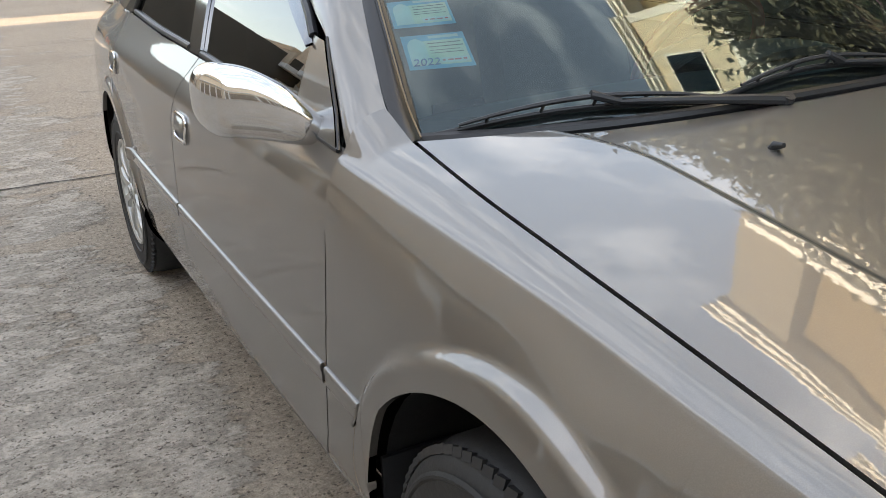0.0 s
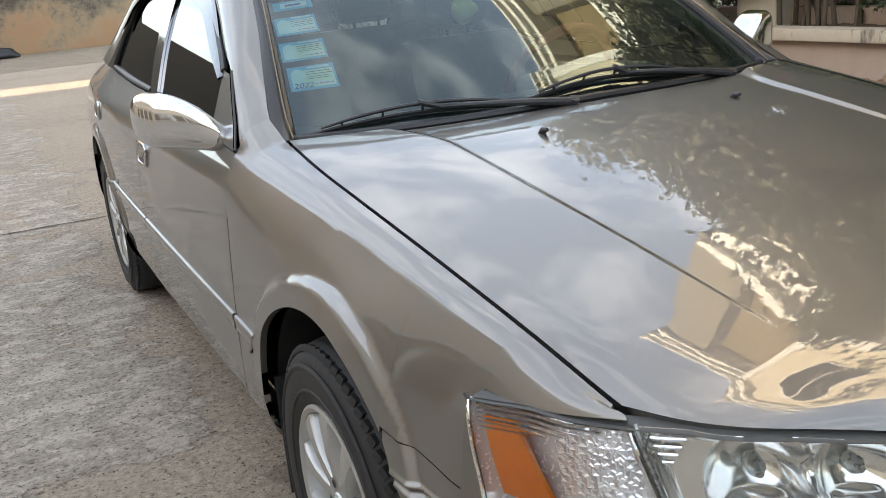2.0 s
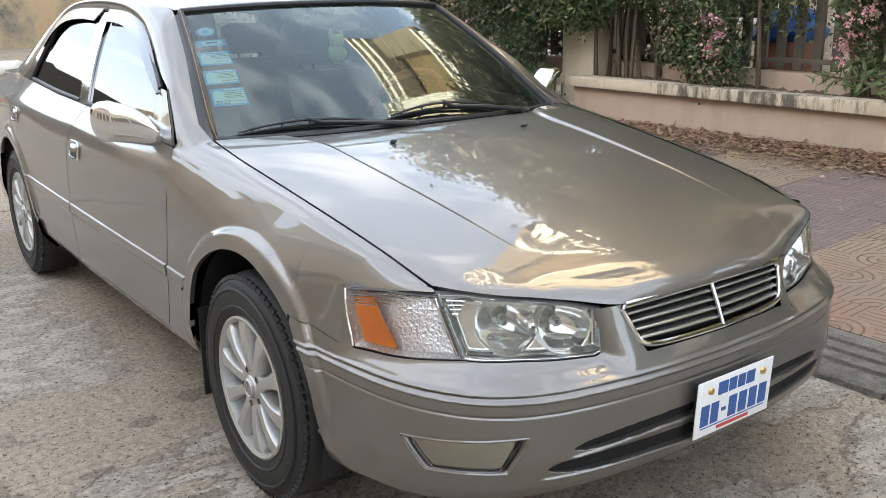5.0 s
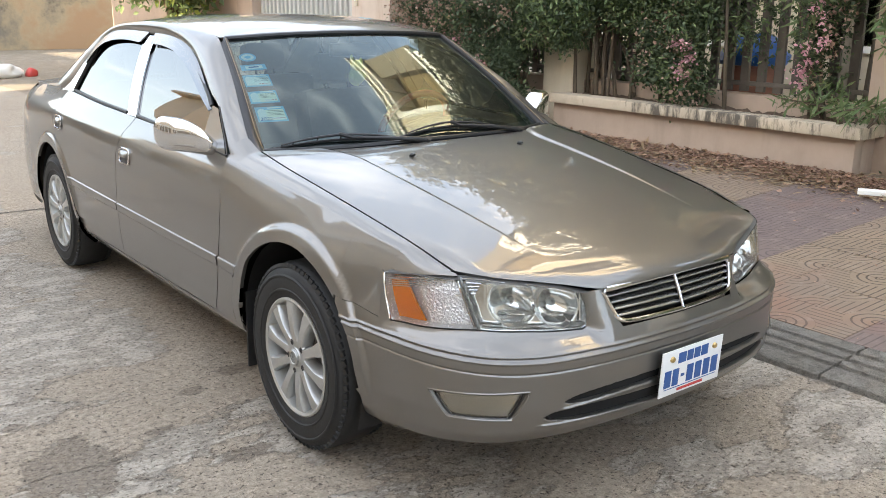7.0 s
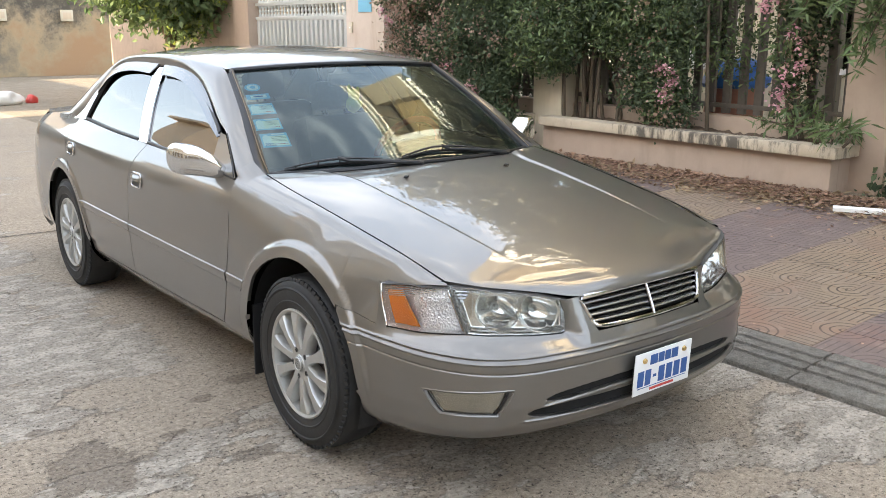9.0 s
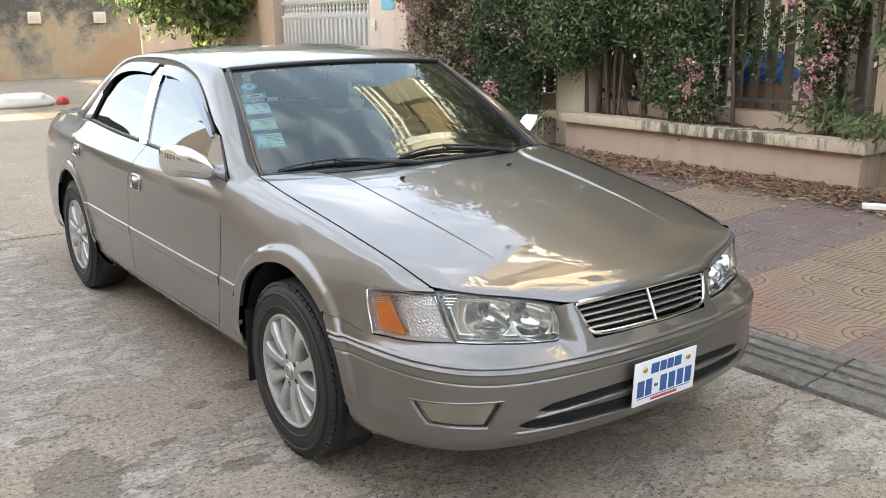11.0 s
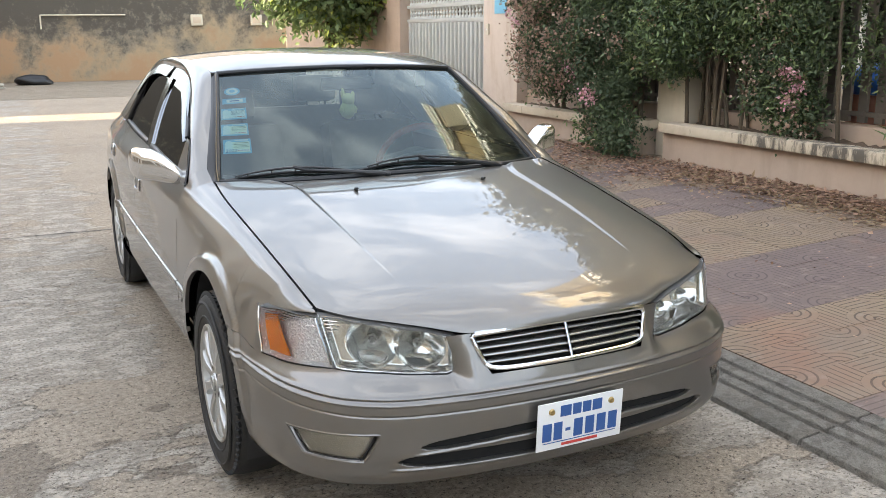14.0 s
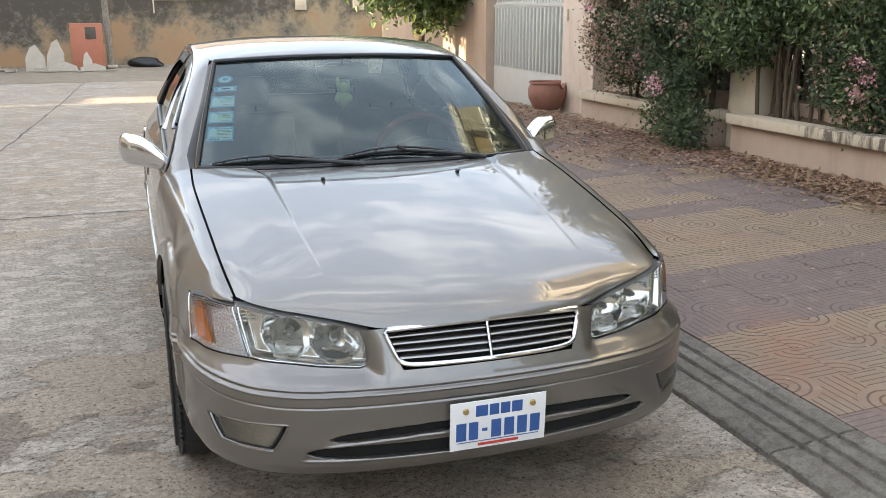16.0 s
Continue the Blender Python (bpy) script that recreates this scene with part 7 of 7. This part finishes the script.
def oleander(x, y, z, h, seed, n_stem=9, lab="oleander with long narrow leaves in the planter"):
    th = thing("oleander", lab, "shrub", "oleanders")
    g = np.random.default_rng(seed)
    pts = []
    for k in range(n_stem):
        tip = (x + g.normal() * .22 - .16, y + g.normal() * .28, z + h * g.uniform(.55, 1.0))
        ln = spline([(x + g.normal() * .04, y + g.normal() * .06, z), (x + g.normal() * .08, y + g.normal() * .1, z + h * .4), tip], 9)
        part("stem", tube([tuple(q) for q in ln], [.014 - .001 * i for i in range(9)], 6), STEMM, th)
        for q in ln[4:]:
            pts.append(q + g.normal(size=(14, 3)) * .035)
    leaves("foliage", np.concatenate(pts), .042, LEAFO, th, seed + 1, 3.2, .25, "", False, .30)


oleander(4.86, 1.55, .55, 2.0, 61, 5)
oleander(4.62, 1.10, .52, .34, 63, 4, "young oleander shoot hanging over the ledge")


def overhang(seed, roots, lab):
    """Branches of an oleander that arch over the wall and hang down."""
    th = thing("oleander", lab, "shrub", "oleanders")
    g = np.random.default_rng(seed)
    pts = []
    for x, y, z in roots:
        for k in range(5):
            tip = (x - .55 + g.normal() * .14, y + g.normal() * .22, z - g.uniform(.10, .70))
            ln = spline([(x, y, z + .25), (x - .22, y + g.normal() * .06, z + .10), tip], 12)
            part("stem", tube([tuple(q) for q in ln], [.010 - .0006 * i for i in range(12)], 6), STEMM, th)
            for q in ln[4:]:
                pts.append(q + g.normal(size=(11, 3)) * .022)
    leaves("foliage", np.concatenate(pts), .042, LEAFO, th, seed + 1, 3.4, .35, "", False, .27)


overhang(65, [(4.90, 1.05, 2.25), (4.90, .85, 2.0), (4.90, .62, 1.9), (4.90, .40, 2.05), (4.90, .15, 1.95)], "oleander branches arching over the garden wall")


def tree(x, y, h, r, seed, mats, lab, dens=60, n_c=160, base=.0):
    th = thing("tree", lab, "tree", "street trees")
    g = np.random.default_rng(seed)
    top = (x + g.normal() * .2, y + g.normal() * .2, h * .7)
    part("trunk", tube([tuple(q) for q in spline([(x, y, base), (x + .08, y - .05, h * .35), top], 10)], [.16 - .011 * i for i in range(10)], 10), BARK, th)
    cs = []
    for k in range(11):
        a = k / 11 * math.tau + g.normal() * .2
        rr_ = r * g.uniform(.55, .95)
        e = (x + rr_ * math.cos(a), y + rr_ * math.sin(a), h * g.uniform(.55, .95))
        ln = spline([(x + .05, y, h * g.uniform(.3, .55)), (x + .5 * rr_ * math.cos(a), y + .5 * rr_ * math.sin(a), e[2] - .1 * h), e], 10)
        part("limb", tube([tuple(q) for q in ln], [.07 - .006 * i for i in range(10)], 7), BARK, th)
        cs += [q + g.normal(size=3) * .25 for q in ln[3:]]
    while len(cs) < n_c:
        v = g.normal(size=3)
        v /= np.linalg.norm(v)
        v *= r * g.uniform(.5, 1.0)
        cs.append(np.array((x, y, h * .72)) + v * (1, 1, .75))
    cs = np.array(cs)
    leaves("crown", clumps(seed + 1, cs, dens, .20), .085, mats[0], th, seed + 2, 1.8, .3)
    leaves("crown", clumps(seed + 3, cs[::3] + (0, 0, .1), dens * .6, .20), .085, mats[1], th, seed + 4, 1.8, .2)


tree(4.35, 14.3, 3.6, 1.45, 71, (LEAFO, LEAFL), "broad-leaved tree by the garden wall", 70, 230)

# fallen leaves along the planters
g = np.random.default_rng(5)
n = 12500
ly = g.uniform(.2, 9.5, n)
lx = PX - .02 - np.abs(g.normal(size=n)) * np.interp(ly, [0, 3, 4.5, 6, 9], [.24, .30, .70, .85, .6])
ok = (lx > KX1 + .05)
pos = np.stack([lx, ly, pave_z(lx) + .006 + g.uniform(0, .03, n)], 1)[ok]
lit = leaves("leaf_litter", pos, .027, LITTER, None, 6, 1.5, 0.0, flat=True)
tagged(lit, "dry brown fallen leaves along the planter", "leaves", "", "stuff")
n = 700
lx, ly = g.uniform(KX1, 4.4, n), g.uniform(-2, 9, n)
lit2 = leaves("leaf_litter", np.stack([lx, ly, pave_z(lx) + .006], 1), .015, LITTER, None, 7, 1.6, 0.0, flat=True)
tagged(lit2, "scattered dry leaves on the pavement", "leaves", "", "stuff")
n = 2600
ly = g.uniform(-.6, 3.6, n)
lx = 4.28 + g.normal(size=n) * .20
gr = leaves("dry_grass", np.stack([lx, ly, pave_z(lx) + .012], 1), .026, make_leaf("straw", (.26, .175, .10), (.42, .32, .20), .8), None, 8, 3.0, -.1, flat=True)
tagged(gr, "dry straw and grass at the wall's foot", "grass", "", "stuff")
pos = clumps(9, [(4.75, .62, .25), (4.85, .35, .25), (4.95, .75, .27), (4.7, .2, .24)], 70, .09)
wd = leaves("weeds", pos, .05, LEAFD, None, 10, 1.4, 0)
tagged(wd, "green weeds at the foot of the garden wall", "weeds", "", "stuff")
stick = mesh_ob("white_board", box(-.04, .04, -.35, .35, 0, .03, .004), WHITEP)
stick.matrix_basis = pose(4.15, .35, pave_z(4.15) + .008, 0, -3, 28)
tagged(stick, "white plank lying on the pavement", "plank")

# ================================================================ houses round the street
def window_on(parent, x, y0, y1, z0, z1, face):
    w = thing_child("window", parent)
    t = .06 * face
    part("window_pane", box(min(x, x - t * .3), max(x, x - t * .3), y0, y1, z0, z1), WINDARK, w)
    for a, b, c, d in ((y0 - .06, y1 + .06, z1, z1 + .08), (y0 - .06, y1 + .06, z0 - .08, z0), (y0 - .06, y0, z0, z1), (y1, y1 + .06, z0, z1), ((y0 + y1) / 2 - .03, (y0 + y1) / 2 + .03, z0, z1)):
        part("window_frame", box(min(x, x + t), max(x, x + t), a, b, c, d, .004), WHITEP, w)


house = thing("yellow_house", "tall yellow house with white cornices behind the fence", "house")
HX, HY0, HY1, HH, BAY = 8.8, -2.4, 7.6, 14.0, 3.5
part("house_wall", box(HX, HX + 9, HY0, 6.5, 3.9, 8.5, .02), YELLW, house)
part("house_base", box(HX, HX + 9, HY0, 6.5, 0, 3.9, .02), CREAMW, house, "cream ground floor wall")
part("upper_storey", box(HX + .55, HX + 9, BAY, 6.0, 9.4, HH - .3, .02), BROWNST, house, "upper storey set back behind the cornice, in darkened house paint")
part("end_pier", box(HX, HX + 9, 6.0, HY1, 9.63, HH - .3, .02), YELLW, house)
part("bay", box(HX - .45, HX + 9, HY0 + .1, BAY, 9.63, HH - .3, .02), CREAMW, house, "cream projecting bay")
for z0_, z1_, o in ((8.85, 9.30, .40), (9.40, 9.62, .55), (8.60, 8.70, .08), (3.9, 4.15, .60)):
    part("cornice", box(HX - o, HX + 9 + o, HY0 - o, 6.5 + o, z0_, z1_, .01), WHITEP, house, "white cornice")
part("house_wall", box(HX, HX + 9, HY0, 6.5, 8.5, 9.4, .02), YELLW, house)
for z0_, z1_, o in ((HH - .42, HH - .26, .20), (HH - .16, HH + .02, .32), (HH + .12, HH + .24, .44)):
    part("cornice", box(HX - o, HX + 9 + o, BAY, HY1 + o, z0_, z1_, .01), WHITEP, house, "white cornice")
    part("cornice", box(HX - .45 - o, HX + 9 + o, HY0 - o, BAY - .004, z0_, z1_, .01), WHITEP, house, "white cornice")
for y in (HY0 + .22, BAY - .16):
    part("corner_trim", box(HX - .53, HX - .43, y - .14, y + .14, 9.63, HH - .42, .01), WHITEP, house)
for y in (HY0 + .2, BAY, 6.3):
    part("pilaster", box(HX - .10, HX + .02, y - .18, y + .18, 0, 8.6, .01), YELLW, house)
window_on(house, HX - .45, .1, 2.0, 10.8, 12.6, -1)
for y in np.linspace(HY0 + 1.6, 5.6, 4):
    for z in (1.0, 5.2):
        window_on(house, HX, y - .65, y + .65, z, z + 1.7, -1)
# crown sizes fit reflections; those below y -6 are added to darken the nose
for tx_, ty, th_, tr_, sd in ((6.6, -13.0, 6.6, 1.6, 111), (6.8, -9.8, 7.2, 1.7, 114), (6.7, -6.4, 7.6, 1.6, 117), (7.0, -3.4, 8.8, 1.6, 81), (7.2, -.6, 9.0, 1.7, 84), (7.1, 2.2, 8.6, 1.7, 87), (7.1, 5.0, 7.7, 1.6, 91), (7.1, 7.9, 7.0, 1.6, 94), (7.0, 10.8, 6.4, 1.5, 97), (7.0, 13.8, 6.4, 1.6, 101), (7.0, 17.0, 6.8, 1.7, 104), (7.0, 20.0, 6.8, 1.7, 107)):
    tree(tx_, ty, th_, tr_, sd, (LEAFG, LEAFG), "leafy garden tree behind the fence", 75, 260)

# added out of view, tall enough to dim what the car roof reflects
hs = thing("row_house", "unseen tan houses added to dim the roof's reflection", "house", "houses across the street")
part("house_wall", box(-2, 30, 33, 40, 0, 8.5, .02), GREYB, hs)
part("house_roof", box(-2.3, 30, 32.6, 40.4, 8.5, 8.8, .02), GREYB, hs)
# also added out of view, kept low so the side windows mirror sky
hs = thing("row_house", "unseen low tan house, kept low for sky in the side glass", "house", "houses across the street")
part("house_wall", box(-30, -2.4, 33, 40, 0, 3.8, .02), GREYB, hs)
part("house_roof", box(-30.3, -2.35, 32.6, 40.4, 3.8, 4.0, .02), GREYB, hs)
# added behind the camera; its height sets what nose and mirrors reflect
hs = thing("row_house", "unseen low tan house added to shape the nose's reflections", "house", "houses across the street")
part("house_wall", box(-10.4, 4.8, -31, -24, 0, 3.6, .02), GREYB, hs)
part("house_roof", box(-10.4, 5.2, -31.3, -23.6, 3.6, 3.85, .02), GREYB, hs)
for x in (-8.5, -5.0, -1.5, 2.0):
    for z in (1.0,):
        w = thing_child("window", hs)
        part("window_pane", box(x - .7, x + .7, -24.0, -23.97, z, z + 1.6), WINDARK, w)
        part("window_frame", box(x - .78, x + .78, -23.98, -23.93, z - .1, z, .004), WHITEP, w)
# unseen blocks: heights and gaps set to cast shade and fit paint reflections
for nm, x1, y0, y1, hh in (("row_house", -10.5, -34, -3, 7.4), ("row_house", -11.0, -3, 13.1, 9.4), ("row_house", -11.0, 13.2, 14.35, 7.8), ("row_house", -10.5, 15.85, 20.5, 7.0), ("row_house", -10.5, 20.6, 26.0, 4.6), ("row_house", -10.3, 26.1, 28.8, 7.3), ("row_house", -10.5, 28.9, 48, 4.6)):
    hs = thing(nm, "unseen tan house block, sized to shade the street", "house", "houses across the street")
    part("house_wall", box(x1 - 9, x1, y0 + .05, y1 - .05, 0, hh, .02), GREYB, hs)
    part("house_roof", box(x1 - 9.4, x1 + .5, y0 - .1, y1 + .1, hh, hh + .25, .02), GREYB, hs)
    # balconies and shutters are added to put bands in the flank's reflections
    part("balcony_slab", box(x1, x1 + .9, y0 + .3, y1 - .3, 3.55, 3.75, .01), WHITEP, hs, "pale balcony slab")
    part("balcony_wall", box(x1 + .82, x1 + .9, y0 + .3, y1 - .3, 3.75, 4.35, .01), GREYB, hs)
    if hh > 9:
        part("balcony_slab", box(x1, x1 + .9, y0 + .3, y1 - .3, 7.25, 7.45, .01), WHITEP, hs, "pale balcony slab")
        part("balcony_wall", box(x1 + .82, x1 + .9, y0 + .3, y1 - .3, 7.45, 8.05, .01), GREYB, hs)
    for y in np.arange(y0 + 2, y1 - 1.5, 3.2):
        part("shutter", box(x1, x1 + .05, y - 1.25, y + 1.25, .15, 2.75, .01), SHUTTER, hs, "brown shutter added for the reflections")
        part("pier", box(x1, x1 + .14, y + 1.45, y + 1.75, 0, 3.55, .01), WHITEP, hs)


# unseen, added so the sunlit strip on the road starts further out
gw = mesh_ob("wall_gap", box(-11.2, -11.0, 14.45, 15.80, 0, 3.0, .01), GREYB)
tagged(gw, "unseen wall added to cut the sun between two houses", "wall", "", "structure")

# ================================================================ pavement tiles, last
def tile_mesh(material):
    bm = bmesh.new()
    add_box(bm, -.1494, .1494, -.1494, .1494, -.02, 0, .0015)
    me = bpy.data.meshes.new("tile")
    bm.to_mesh(me)
    bm.free()
    me.materials.append(material)
    return me


TY, TP = tile_mesh(TILEY), tile_mesh(TILEP)
slope = math.atan(.048)
rr = random.Random(9)
for i in range(10):
    for j in range(-7, 22):
        x, y = KX1 + .155 + i * .30, .10 + j * .30
        if y > 6.3 or (x > 4.45):
            continue
        band = math.floor((y - .26) / .87)
        purple = band % 2 == 0
        if band >= 2 and rr.random() < .25:
            purple = not purple
        ob = new("tile", TP if purple else TY)
        ob.parent = pavement
        ob.matrix_basis = Matrix.Translation((x, y, pave_z(x) + rr.uniform(-.0015, .0015))) @ Euler((rr.uniform(-.003, .003), -slope + rr.uniform(-.003, .003), 0)).to_matrix().to_4x4() @ Euler((0, 0, rr.choice((0, 0, 1, 1, 2)) * math.pi / 2)).to_matrix().to_4x4()
